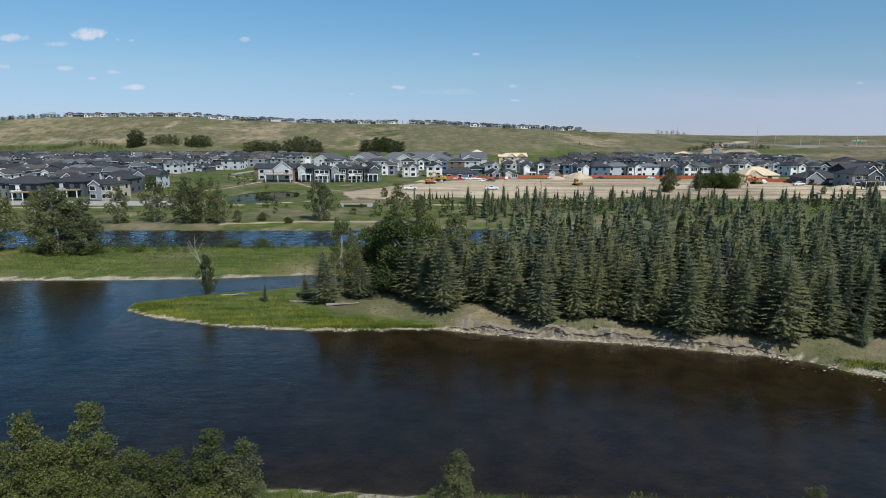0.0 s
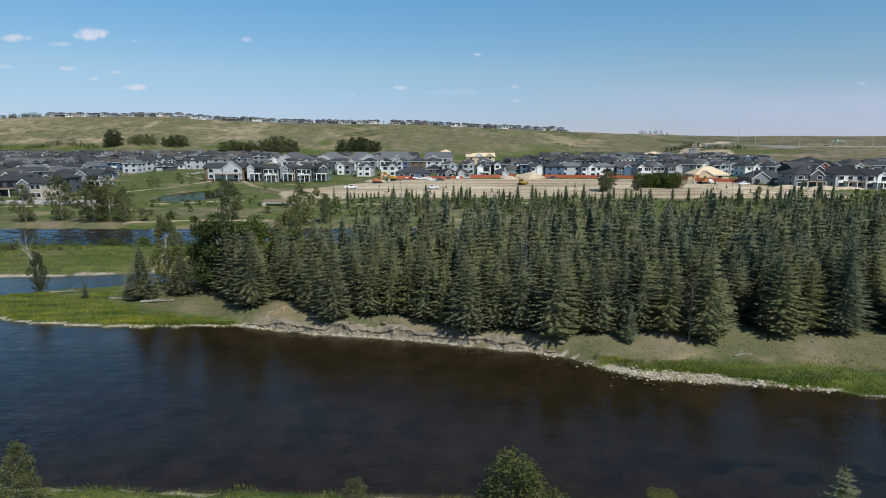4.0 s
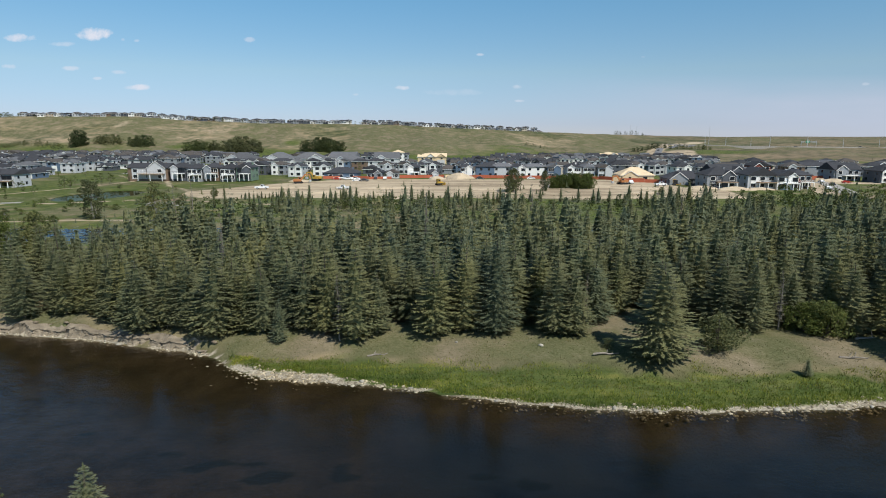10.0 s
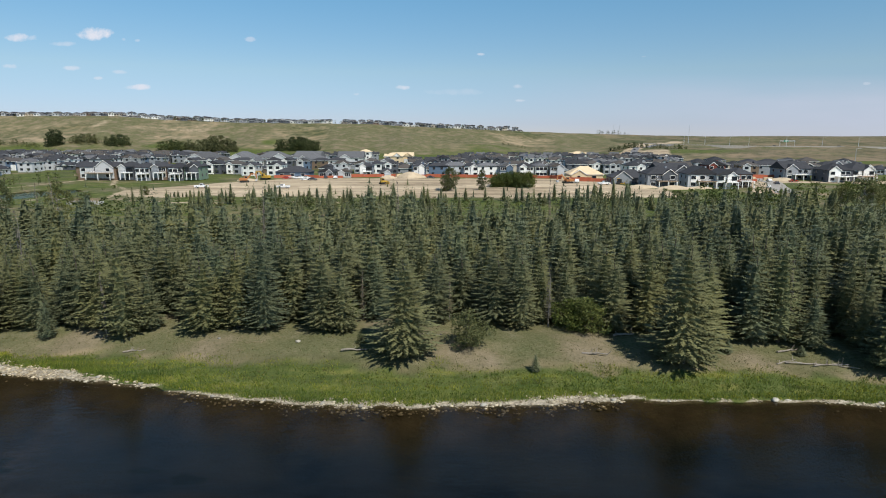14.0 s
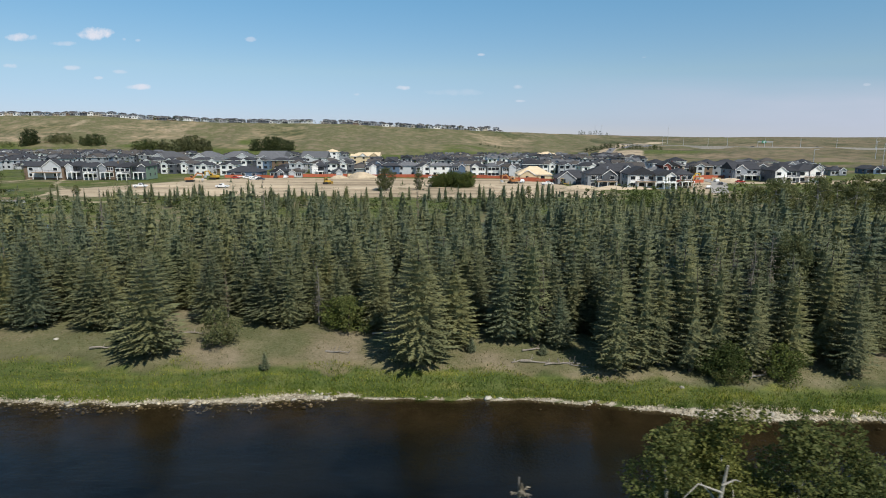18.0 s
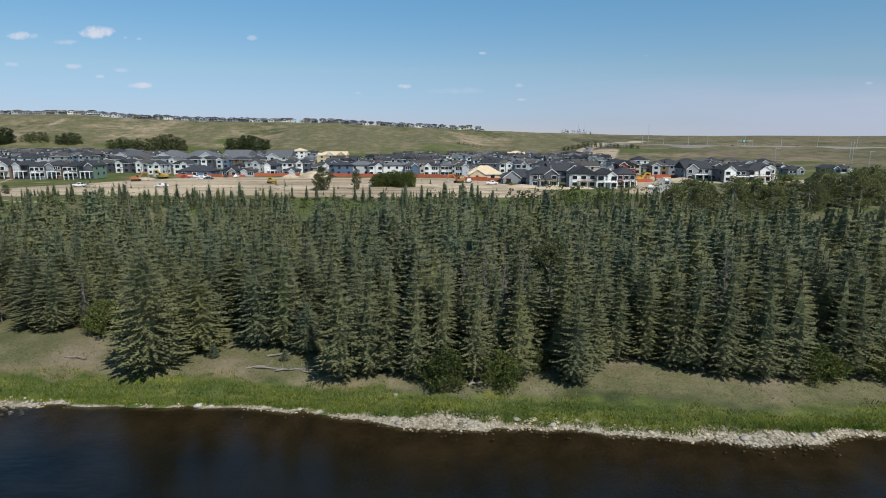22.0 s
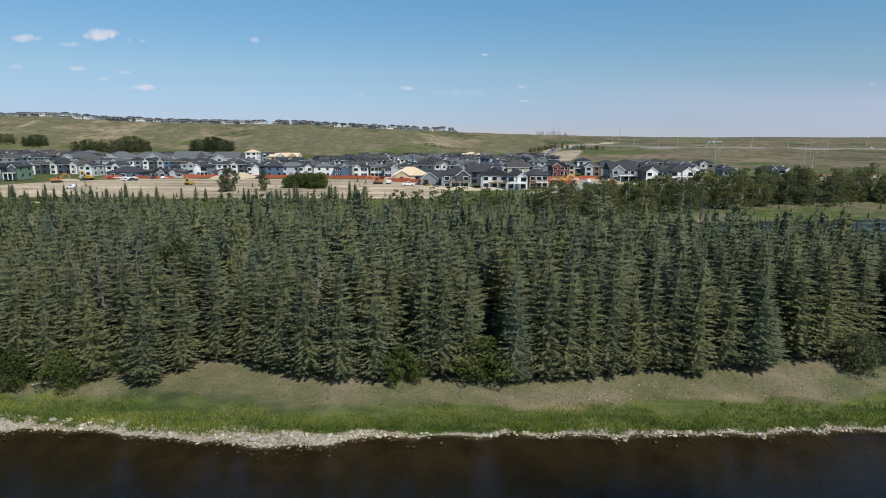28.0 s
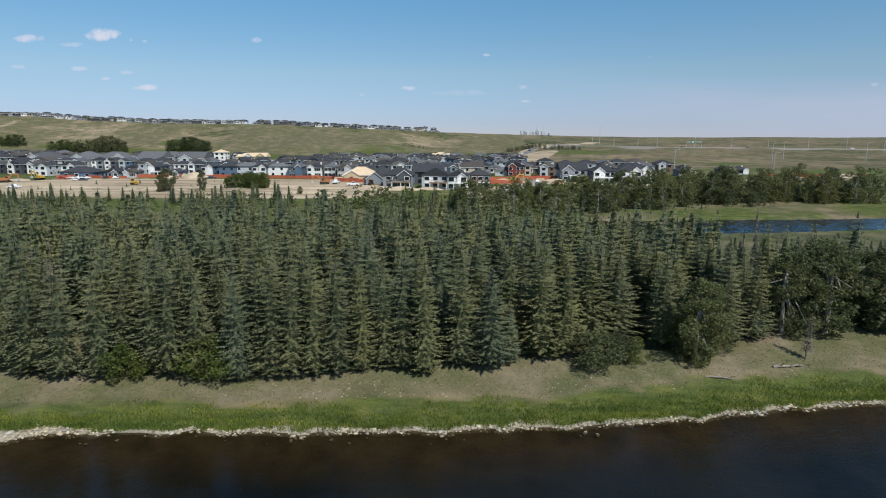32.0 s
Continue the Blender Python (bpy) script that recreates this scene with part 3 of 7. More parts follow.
def build_ground():
    xs = np.concatenate([-np.geomspace(4600, 135, 46), np.arange(-130, 332, 1.3), np.geomspace(335, 4700, 60)])
    ys = np.concatenate([np.arange(-3000, -40, 300), np.arange(-40, 28, 6), np.arange(28, 100, 0.75), np.arange(100, 190, 1.6),
                         np.arange(190, 350, 3.5), np.arange(350, 1300, 11), np.geomspace(1310, 4700, 22)])
    X, Y = np.meshgrid(xs, ys)
    H = height(X, Y)
    nx, ny = len(xs), len(ys)
    i = np.arange(nx * ny).reshape(ny, nx)
    faces = np.stack([i[:-1, :-1], i[:-1, 1:], i[1:, 1:], i[1:, :-1]], -1).reshape(-1, 4)
    me = array_mesh("ground", np.stack([X, Y, H], -1).reshape(-1, 3), faces)
    d, s, sn = land(X, Y)
    n = wob(X, Y, 0.12, 21)
    bar = 1.2 * np.exp(-((X - 49.5) / 6.5) ** 2) + 1.2 * np.exp(-((X - 143.5) / 5) ** 2) + 1.3 * np.exp(-((X - 171) / 6.5) ** 2) + 0.6 * np.exp(-((X - 156) / 9) ** 2) + 0.5 * np.exp(-((X - 82) / 12) ** 2) + 0.6 * np.exp(-((X - 102) / 7) ** 2)
    wide = (1 - 0.7 * sstep(106, 110, X) * (1 - sstep(122, 128, X))) * np.clip(0.30 + 0.5 * sstep(183, 195, X) + 1.25 * bar + 0.4 * wob(X, Y * 0, 0.45, 33) + 0.3 * (X < -30), 0.12, 3)
    gravel = (1 - sstep(wide * 0.7, wide * 1.3, d)) * (d > -0.4)
    e = sstep(-2, 4, X) * (1 - sstep(42, 47, X))
    gravel = np.maximum(gravel, e * 0.8 * (1 - sstep(0.5, 1.2, d)) * (d > -0.3) * (s < 20) * np.clip(0.55 + 0.6 * wob(X, Y * 0, 0.8, 35), 0, 1))
    gravel = np.where(Y > 120, gravel * 0.25, gravel)
    grassw = np.interp(X, (-46, -22, -14, 5, 40, 44, 50, 80, 110, 130, 170, 250), (30, 18, 6, 0, 0, 2.2, 4.5, 7.5, 4.5, 4.0, 4.5, 5.5)) + 0.6 * n + 0.9 * wob(X, Y * 0, 0.35, 37)
    lush = (d > 0) * (1 - sstep(grassw * 0.45, grassw * 1.35 + 0.1, d + 0.8 * wob(X, Y * 2, 0.9, 38))) * (s < 40) * np.clip(grassw - .3, 0, 1)
    lush = np.where((Y > 95) & (Y < 130) & (X < 12), 0.72 + 0.35 * n, lush)
    lush = np.where((Y > 148) & (Y < 300), 0.80 + 0.3 * n + 0.35 * wob(X, Y, 0.05, 43) + 0.3 * wob(X, Y, 0.35, 44), lush)
    lush = np.where(sn > 0, 0.66 + 0.12 * n, lush)
    lush = np.where((Y >= 300) & (Y < 680), 0.62 + 0.3 * n, lush)
    lush = np.where((Y >= 560) & (Y < 720), np.clip(1.15 - (Y - 575) / 110 + 0.30 * wob(X, Y, 0.03, 31), 0, 1) * np.interp(X, (250, 420), (1, .55)), lush)
    lush = np.where(Y >= 640, np.maximum(lush * (Y < 720), np.clip(1.1 * wob(X, Y * 0.6, 0.022, 47) + 0.5 * wob(X, Y, 0.09, 48) - 0.55, 0, 1)), lush)
    dry = ((s > 0) & (d > 0) & (Y < 125) & (X > -26 + 8 * wob(X * 0, Y, 0.3, 46))) * np.clip(sstep(grassw * 0.6, grassw * 1.5 + 0.3, d + 0.8 * wob(X, Y * 2, 0.9, 39)), 0, 1)
    dry = np.where((Y > 600) & (X <= 300), np.clip(0.30 + 0.55 * wob(X * 1.3, Y * 0.8, 0.02, 49) + 0.25 * n, 0, 0.9), dry)
    dry = np.where((Y > 430) & (X > 300), np.clip(0.15 + 0.4 * wob(X, Y * 2.5, 0.018, 41), 0, 1), dry)
    dry = np.where((Y > 148) & (Y < 300), np.clip(0.34 + 0.45 * wob(X, Y * 1.6, 0.07, 52) + 0.2 * n, 0, 1), dry)
    hollow = 0.6 * wob(X, Y * 0.25, 0.035, 11) + 0.6 * wob(X, Y * 0.6, 0.10, 17)
    slopes = (Y > 590) & (Y < 1200)
    lush = np.where(slopes, np.clip(lush - 0.6 * hollow - 0.5 * sstep(630, 690, Y), 0, 1), lush)
    dry = np.where(slopes, np.clip(dry + 0.12 + 0.5 * hollow, 0, 0.95), dry)
    hr_ = sstep(230, 300, X) * (Y > 430)
    lush = lush * (1 - hr_) + hr_ * np.clip(0.14 + 0.55 * wob(X, Y * 2.2, 0.02, 50) + 0.25 * n - (Y > 640) * 0.25, 0, 1)
    left = np.interp(Y, (222, 230, 246, 296, 320), (-30, -41, -42, -10, 20))
    right = np.interp(Y, (222, 250, 262, 320), (180, 186, 176, 168))
    dirt = sstep(0, 5, X - left) * sstep(0, 5, right - X) * sstep(216, 224, Y + 4 * n) * (1 - sstep(312, 320, Y))
    lane = near_line(X, Y, [(222, 240), (232, 262), (245, 300), (300, 292), (350, 318), (560, 345)], 7)
    dirt = np.maximum(dirt, lane * (Y > 230))
    road = near_line(X, Y, [(250, 470), (262, 560), (282, 640), (330, 720), (400, 800)], 9)
    slope = near_line(X, Y, [(268, 520), (290, 590), (300, 620)], 17)
    dirt = np.maximum(dirt, np.maximum(road, slope))
    for line in TRAILS:
        dirt = np.maximum(dirt, 0.8 * near_line(X, Y, line, 1.1) * (d > 1))
    scar = 0.4 * near_line(X, Y, [(120, 770), (135, 740), (150, 722)], 6) + 0.7 * near_line(X, Y, [(-300, 680), (-330, 745)], 7) + 0.45 * near_line(X, Y, [(-35, 690), (-48, 755)], 6)
    dirt = np.maximum(dirt, 0.75 * np.clip(scar, 0, 1))
    lush = np.where(d < 0, 0, lush)
    for wx, wy, rx, ry in [(43.4, 42.8, 1.1, 0.8), (47.6, 41.7, 1.6, 0.7), (45.9, 40.5, 1.3, 0.5), (51.9, 39.9, 2.3, 0.9), (50.1, 41.3, 1.6, 0.5), (56.4, 41.1, 1.6, 0.8), (57.6, 39.8, 1.5, 0.6), (35.3, 45.7, 0.8, 0.4), (68.5, 41.2, 1.8, 0.7), (72, 40.8, 2.4, 0.8)]:   # broken weed patches
        lush = np.maximum(lush, (d < 0) * np.clip(1.2 - ((X - wx) / rx) ** 2 - ((Y - wy) / ry) ** 2 + 0.8 * wob(X, Y * 1.4, 1.1, 58), 0, 1))
    zone = np.stack([gravel, np.clip(lush, 0, 1), np.clip(dirt, 0, 1), np.clip(dry, 0, 1)], -1).astype(np.float32)
    col = me.color_attributes.new("zone", "FLOAT_COLOR", "POINT")
    col.data.foreach_set("color", zone.ravel())
    me.polygons.foreach_set("use_smooth", np.ones(len(me.polygons), dtype=bool))
    return thing("ground", me, GROUND, "grassy river flats, bare building land and dry rolling hills", "ground", kind="structure")


ground = build_ground()
def build_water():
    """The river: flat but for the back channel, where the wind raises short waves."""
    gx = np.concatenate([[-4500.0], np.arange(-170.0, 24.0, 0.8), np.arange(236.0, 430.0, 0.8), [4500.0]])
    gy = np.concatenate([[-2500.0], np.arange(124.0, 204.0, 0.55), [260.0]])
    X, Y = np.meshgrid(gx, gy)
    g = np.random.RandomState(19)
    Z = g.normal(0, 0.075, X.shape)
    Z[:4], Z[-4:], Z[:, :4], Z[:, -4:] = 0, 0, 0, 0
    k = int(np.searchsorted(gx, 130.0))
    Z[:, k - 4:k + 4] = 0
    i = np.arange(X.size).reshape(X.shape)
    faces = np.stack([i[:-1, :-1], i[:-1, 1:], i[1:, 1:], i[1:, :-1]], -1).reshape(-1, 4)
    me = array_mesh("water", np.stack([X, Y, Z], -1).reshape(-1, 3), faces)
    me.polygons.foreach_set("use_smooth", (np.abs(Z.reshape(-1)[faces]).max(1) > 0))
    return me


river = thing("water", build_water(), WATER, "dark brown rippled river reflecting the blue sky", "river", kind="structure")
pm = Solid().add([(POND_AT[0] + 1.2 * POND_R[0] * math.cos(a), POND_AT[1] + 1.2 * POND_R[1] * math.sin(a), 1.12) for a in np.linspace(0, 6.1, 30)], [tuple(range(30))])
pond = thing("pond_water", pm.mesh("pond_water"), POND, "still dark pond on the grassy flats", "pond", kind="structure")


# ---- trees ----
def spruce_arrays(seed, h, r, whorls, arms, twigs, bare=0.05):
    """Needle sprays of one spruce: whorls of drooping arms, each a spine with side twigs."""
    g = np.random.RandomState(seed)
    vs, fs = [], []
    k = 0
    lean = g.uniform(-.02, .02, 2)
    taper = g.uniform(0.74, 0.94)
    for w in range(whorls):
        u = bare + (1 - bare) * (w + g.uniform(0, .35)) / whorls
        n = max(4, int(round(arms * (1.05 - 0.45 * u))))
        a0 = g.uniform(0, 6.28)
        for i in range(n):
            a = a0 + 6.283 * (i + g.uniform(-.3, .3)) / n
            L = r * (1 - u) ** taper * min(1.0, 0.62 + 2.6 * (u - bare)) * g.uniform(0.66, 1.16) + 0.16
            z = h * (u + g.normal(0, 0.13) / whorls)
            ca, sa = math.cos(a), math.sin(a)
            dr = (g.uniform(0.02, 0.20) + 0.20 * (1 - u) - 0.12 * u) * min(1.0, 0.35 + 4 * (u - bare))
            ts = np.linspace(0.15, 1.0, twigs + 1)
            rad = L * ts
            zz = z - dr * L * ts ** 1.2 + 0.16 * L * ts ** 3
            sp = np.stack([lean[0] * z + ca * rad, lean[1] * z + sa * rad, zz], -1)
            tl = np.minimum(L * 0.30 + 0.10, 0.58 if twigs > 3 else 2.0) * (1.05 - ts[:-1] * 0.55) * (1.0 if twigs > 2 else 1.15)
            for j in range(twigs):
                for side in (-1, 1):
                    o = 0.72 * side * g.uniform(0.6, 1.2)
                    dx, dy = ca * 0.8 - sa * o, sa * 0.8 + ca * o
                    tip = sp[j] + np.array([dx, dy, 0.04 - g.uniform(0, .40)]) * tl[j]
                    q = sp[j + 1] if twigs <= 3 else sp[j] + (sp[j + 1] - sp[j]) * 0.85
                    vs += [sp[j], tip, q]
                    fs.append((k, k + 1, k + 2) if side < 0 else (k + 2, k + 1, k))
                    k += 3
            wv = np.array([-sa, ca, 0]) * (L * .05 + .03)
            vs += [sp[-2] + wv, sp[-1] + np.array([ca, sa, -0.2]) * (L * .12 + .04), sp[-2] - wv]
            fs.append((k, k + 1, k + 2))
            k += 3
    rings = []
    for q in range(6):   # dense inner foliage round the stem
        u = bare + 0.03 + (0.80 - bare) * q / 5
        ring = []
        for i in range(8):
            a, rr = 0.785 * i + 0.4 * q, 0.40 * r * (1 - u) ** 0.95 * (1.25 if i % 2 else 0.75) * g.uniform(.85, 1.15) + 0.03
            ring.append(np.array([lean[0] * h * u + rr * math.cos(a), lean[1] * h * u + rr * math.sin(a), h * u - (0.35 if i % 2 else 0)]))
        rings.append(ring)
    for q in range(5):
        for i in range(8):
            a, b, c, d = rings[q][i], rings[q][(i + 1) % 8], rings[q + 1][(i + 1) % 8], rings[q + 1][i]
            vs += [a, b, c, a, c, d]
            fs += [(k, k + 1, k + 2), (k + 3, k + 4, k + 5)]
            k += 6
    top = np.array([lean[0] * h, lean[1] * h, h])
    for i in range(3):
        a = 2.1 * i
        vs += [top + np.array([math.cos(a) * .12, math.sin(a) * .12, -.7]), top + np.array([0, 0, 0.25]), top + np.array([-math.cos(a) * .12, -math.sin(a) * .12, -.7])]
        fs.append((k, k + 1, k + 2))
        k += 3
    return np.array(vs), np.array(fs)


def trunk_mesh(name, h, r0, seed=0, bend=0.15):
    g = np.random.RandomState(seed)
    s = Solid()
    p, n = Vector((0, 0, -0.4)), 5
    for i in range(n):
        q = Vector((g.uniform(-bend, bend), g.uniform(-bend, bend), h * (i + 1) / n))
        s.tube(p, q, r0 * (1 - i / n) + .02, r0 * (1 - (i + 1) / n) + .02, 7)
        p = q
    return s.mesh(name)


KINDS, KIND_R = [], []
for sd, (hh, rr, wh, ar, tw) in enumerate([(12, 2.6, 19, 20, 5), (12, 2.4, 20, 19, 5), (12, 2.8, 18, 21, 5), (12, 2.5, 18, 20, 5), (12, 2.7, 20, 20, 5), (12, 2.3, 19, 19, 5), (12, 3.5, 21, 26, 7), (12, 3.2, 20, 25, 7)]):
    v, f = spruce_arrays(40 + sd, hh, rr, wh, ar, tw)
    KINDS.append((array_mesh("crown", v, f), trunk_mesh("trunk", 11.3, 0.19, sd)))
    KIND_R.append(rr)
BLUE = [(c.copy(), t) for c, t in KINDS]
for c, t in KINDS:
    c.materials.append(SPRUCE)
    t.materials.append(BARK)
for c, t in BLUE:
    c.materials.append(SPRUCE_BLUE)


def spruce(x, y, h, kind, turn, fat=1.0, blue=False, label="", z=None):
    crown, trunk = (BLUE[kind] if blue else KINDS[kind])
    ob = new("spruce_tree", None)
    k = h / 12.0
    z = height_at(x, y) if z is None else z
    ob.matrix_basis = pose(x, y, z, 0, 0, turn) @ Matrix.Diagonal((k * fat, k * fat, k, 1))
    tagged(ob, label or ("blue-green spruce with dense drooping branches on the river bank" if blue else "dark green spruce with dense drooping branches on the river bank"), "spruce tree", "spruces of the riverside wood")
    part("trunk", trunk, BARK, ob)
    part("crown", crown, SPRUCE, ob)
    return ob


def scatter(poly_test, step, seed, x0, x1, y0, y1):
    g = np.random.RandomState(seed)
    out = []
    yy, row = y0, 0
    while yy < y1:
        xx = x0 + (row % 2) * step / 2
        while xx < x1:
            px, py = xx + g.uniform(-.42, .42) * step, yy + g.uniform(-.42, .42) * step
            if poly_test(px, py):
                out.append((px, py))
            xx += step
        yy += step * 0.86
        row += 1
    return out


# the outermost trees of the wood, stretch by stretch: place, height, half width, blue-green or not
OUTER = []


def row(*trees):
    OUTER.extend(trees)


row((100.3, 54.3, 1.8, 0.55, 1))
row((-25.4, 82.7, 2.8, 0.6, 0), (-20.2, 84.9, 3.9, 1.03, 0), (-16.8, 82.1, 8.5, 2.2, 0), (-11.8, 84, 6.3, 2.05, 0), (0.1, 77.7, 10.9, 3.13, 0), (3.2, 80.2, 8.4, 1.57, 0), (5.6, 79.2, 9.4, 1.94, 0), (8.8, 75.6, 9.7, 2.22, 0), (12.1, 71.8, 8.9, 2.13, 0), (14.3, 75.5, 8.5, 1.85, 0), (16.6, 73.2, 8.5, 2.16, 0), (19.3, 72.9, 8.2, 1.79, 0), (21.7, 72.6, 8.5, 1.96, 0), (23.7, 71.2, 9.9, 1.92, 0), (25.8, 70.5, 9.2, 1.74, 0), (28.9, 67.8, 9.2, 2.52, 0), (32, 68.1, 8.7, 2.01, 0), (34.8, 67.4, 9.5, 2.33, 0))
row((38.6, 65.3, 10.3, 2.61, 0), (40.5, 66.9, 9.2, 1.67, 0), (42, 66.8, 8.7, 1.97, 0), (44, 66.1, 8.7, 1.96, 0), (46.6, 63.6, 5.1, 1.21, 1), (46.8, 67.2, 8.8, 2, 0), (48.9, 66.5, 9.7, 1.99, 0), (51.7, 65.5, 9.8, 2.29, 0), (55.3, 63.8, 11.1, 2.39, 0), (57.5, 65.4, 7.3, 1.62, 0), (60.6, 69.9, 7.3, 2.76, 0), (64, 64.6, 9.3, 2.56, 0), (67.6, 65.6, 9.7, 1.95, 0), (71, 64.6, 11.8, 2.88, 1), (73.5, 68.2, 9, 2.38, 0), (77.8, 64.8, 9.3, 2.92, 0), (79.9, 64.2, 8.1, 1.91, 0), (83.1, 68.4, 7.5, 2.03, 1))
row((87.3, 58, 10.8, 3.9, 0), (90.2, 67.1, 8.7, 2, 0), (93.5, 69.8, 7.9, 2.41, 0), (97.5, 66.7, 8.8, 3.31, 0), (100, 64.9, 9.1, 1.94, 0), (102.5, 66.8, 8.1, 1.66, 0), (110.1, 63.6, 8.6, 1.9, 0), (113.9, 63.8, 9.9, 1.9, 0), (115.2, 56, 12.7, 4, 0), (118.8, 59.8, 9.8, 2.38, 0), (120.5, 58.1, 1.6, 0.64, 1), (121.2, 65.9, 8.9, 1.95, 0), (124.3, 60.9, 10, 2.11, 1), (127.1, 60.8, 12.5, 2.11, 1), (127.8, 57.7, 1.1, 0.63, 1), (129.4, 63.1, 9.4, 1.86, 0), (129.7, 59.1, 6.5, 1.47, 1), (131.6, 63, 10, 1.86, 0))
row((134.2, 54, 10.9, 2.16, 0), (136.7, 54.6, 11.8, 1.9, 0), (138.7, 55.1, 11.1, 1.92, 0), (141.2, 53.6, 10.7, 1.59, 0), (143.5, 54.3, 11.7, 1.89, 0), (146.2, 56.5, 11.1, 1.69, 0), (146.7, 53.4, 10.7, 1.58, 0), (148.6, 55.3, 10.9, 1.65, 0), (150.6, 53.5, 10.3, 1.58, 0), (155.8, 52.9, 10, 1.81, 0), (158, 55.3, 9.6, 1.62, 0), (160.7, 57.6, 9.4, 1.69, 0), (163.5, 57.2, 10, 1.67, 0), (166.1, 55.9, 10, 1.63, 0), (167.7, 55.3, 11.2, 1.61, 0), (170.1, 54.7, 11.5, 2.13, 0), (173.5, 54.2, 11.9, 1.84, 0), (176.7, 54.7, 12, 1.86, 0))
row((181.4, 55.6, 11.6, 1.64, 0), (183.1, 55.6, 11.7, 1.88, 0), (185.4, 56.1, 11.6, 1.63, 0), (189.8, 54.6, 12.2, 1.6, 1), (191.4, 56, 11.6, 1.64, 0), (192.8, 55.5, 12.4, 1.9, 0), (194.7, 55.4, 11.9, 1.62, 0), (196.9, 55.6, 11.8, 1.63, 0), (199, 56.2, 12.3, 1.89, 0), (201.3, 56.4, 10.6, 1.35, 0), (203.4, 57.3, 11.3, 1.67, 0), (205.1, 57.4, 11.5, 1.92, 0), (207.3, 56.5, 12.4, 1.62, 0), (210.7, 58.1, 11.1, 1.97, 0), (213.7, 57.8, 10.1, 2.23, 1), (215.6, 58.7, 6.5, 1.13, 1), (219.1, 60.6, 11, 2.62, 0), (221.4, 60.4, 11.1, 2.02, 0))
row((227.9, 64.5, 10.9, 2.16, 0), (232.3, 62.9, 10.7, 1.81, 0), (239.9, 65.2, 9.7, 2.17, 0), (243.5, 66.1, 9.6, 1.88, 0), (259.4, 69.4, 10.2, 2.61, 0))
EDGE_T = sorted((x, y) for x, y, h, r, b in OUTER if h > 6.6 and r < 3.6 and x > -6) + [(254.0, 70.0), (330.0, 80.0)]
EDGE_X = np.arange(-6.0, 331.0, 3.0)
EDGE_Y = np.array([np.median([p[1] for p in sorted(EDGE_T, key=lambda q: abs(q[0] - gx))[:3]]) + 1.0 for gx in EDGE_X])
REAR_X, REAR_Y = (-6, 6, 20, 60, 110, 170, 215, 230, 245, 262, 300, 340), (86, 97, 115, 126, 132, 133, 126, 118, 108, 104, 100, 96)


CLEAR = ((145.8, 60.3, 2.5), (147.9, 60.4, 2.5), (149.9, 60.6, 2.5), (151.8, 60.8, 2.5), (154.9, 62.2, 7.0), (133.1, 62.1, 2.0), (103.3, 65.3, 2.5))


def in_wood(x, y):
    if not (EDGE_X[0] < x < 322) or (x > 244 and y < 74):
        return False
    if not np.interp(x, EDGE_X, EDGE_Y) < y < min(np.interp(x, REAR_X, REAR_Y), np.interp(x, *CHAN_NEAR) - 4):
        return False
    if any((x - q[0]) ** 2 + (y - q[1] + 0.6) ** 2 < q[2] for q in CLEAR):
        return False
    return all((x - q[0]) ** 2 + (y - q[1]) ** 2 > 4.4 for q in OUTER)


def wood_depth(x, y):
    return y - float(np.interp(x, EDGE_X, EDGE_Y))


def usual_height(x):
    return float(np.interp(x, (0, 60, 120, 140, 210, 240), (9.4, 9.6, 10.0, 11.2, 11.6, 10.8)))


rs = random.Random(11)
for x, y, h, r, b in OUTER:
    kind = rs.choice((6, 7)) if r > 2.8 else rs.randrange(6)
    spruce(x, y, h, kind, rs.uniform(0, 360), r * (1.08 if r > 2.8 or h < 6 else 1.34) / (KIND_R[kind] * h / 12.0), bool(b), "small young spruce on the grassy bank" if h < 3 else "lone broad spruce standing before the wood on dry grass" if r > 3.6 else "")
wood = scatter(lambda x, y: in_wood(x, y) and wood_depth(x, y) < 15, 3.5, 6, -6, 322, 50, 134) + \
    scatter(lambda x, y: in_wood(x, y) and wood_depth(x, y) >= 15, 4.1, 8, -6, 322, 50, 134)
front, rear = [], []
for x, y in wood:
    depth = wood_depth(x, y)
    (front if depth < 9 and x < 262 else rear).append((x, y, depth))
front.sort(key=lambda p: p[2])
rear += front[190:]
front = front[:190]
for x, y, depth in front:
    kind = rs.randrange(6)
    spruce(x, y, usual_height(x) * rs.triangular(.72, 1.16, 1.0), kind, rs.uniform(0, 360), rs.uniform(1.12, 1.45), rs.random() < 0.2)

FAR = [spruce_arrays(70 + i, 12, r, 16, 15, 3) for i, r in enumerate((2.5, 2.25, 2.7, 2.4))]
FARTHER = [spruce_arrays(80 + i, 12, r, 14, 10, 2) for i, r in enumerate((2.6, 2.3, 2.9))]


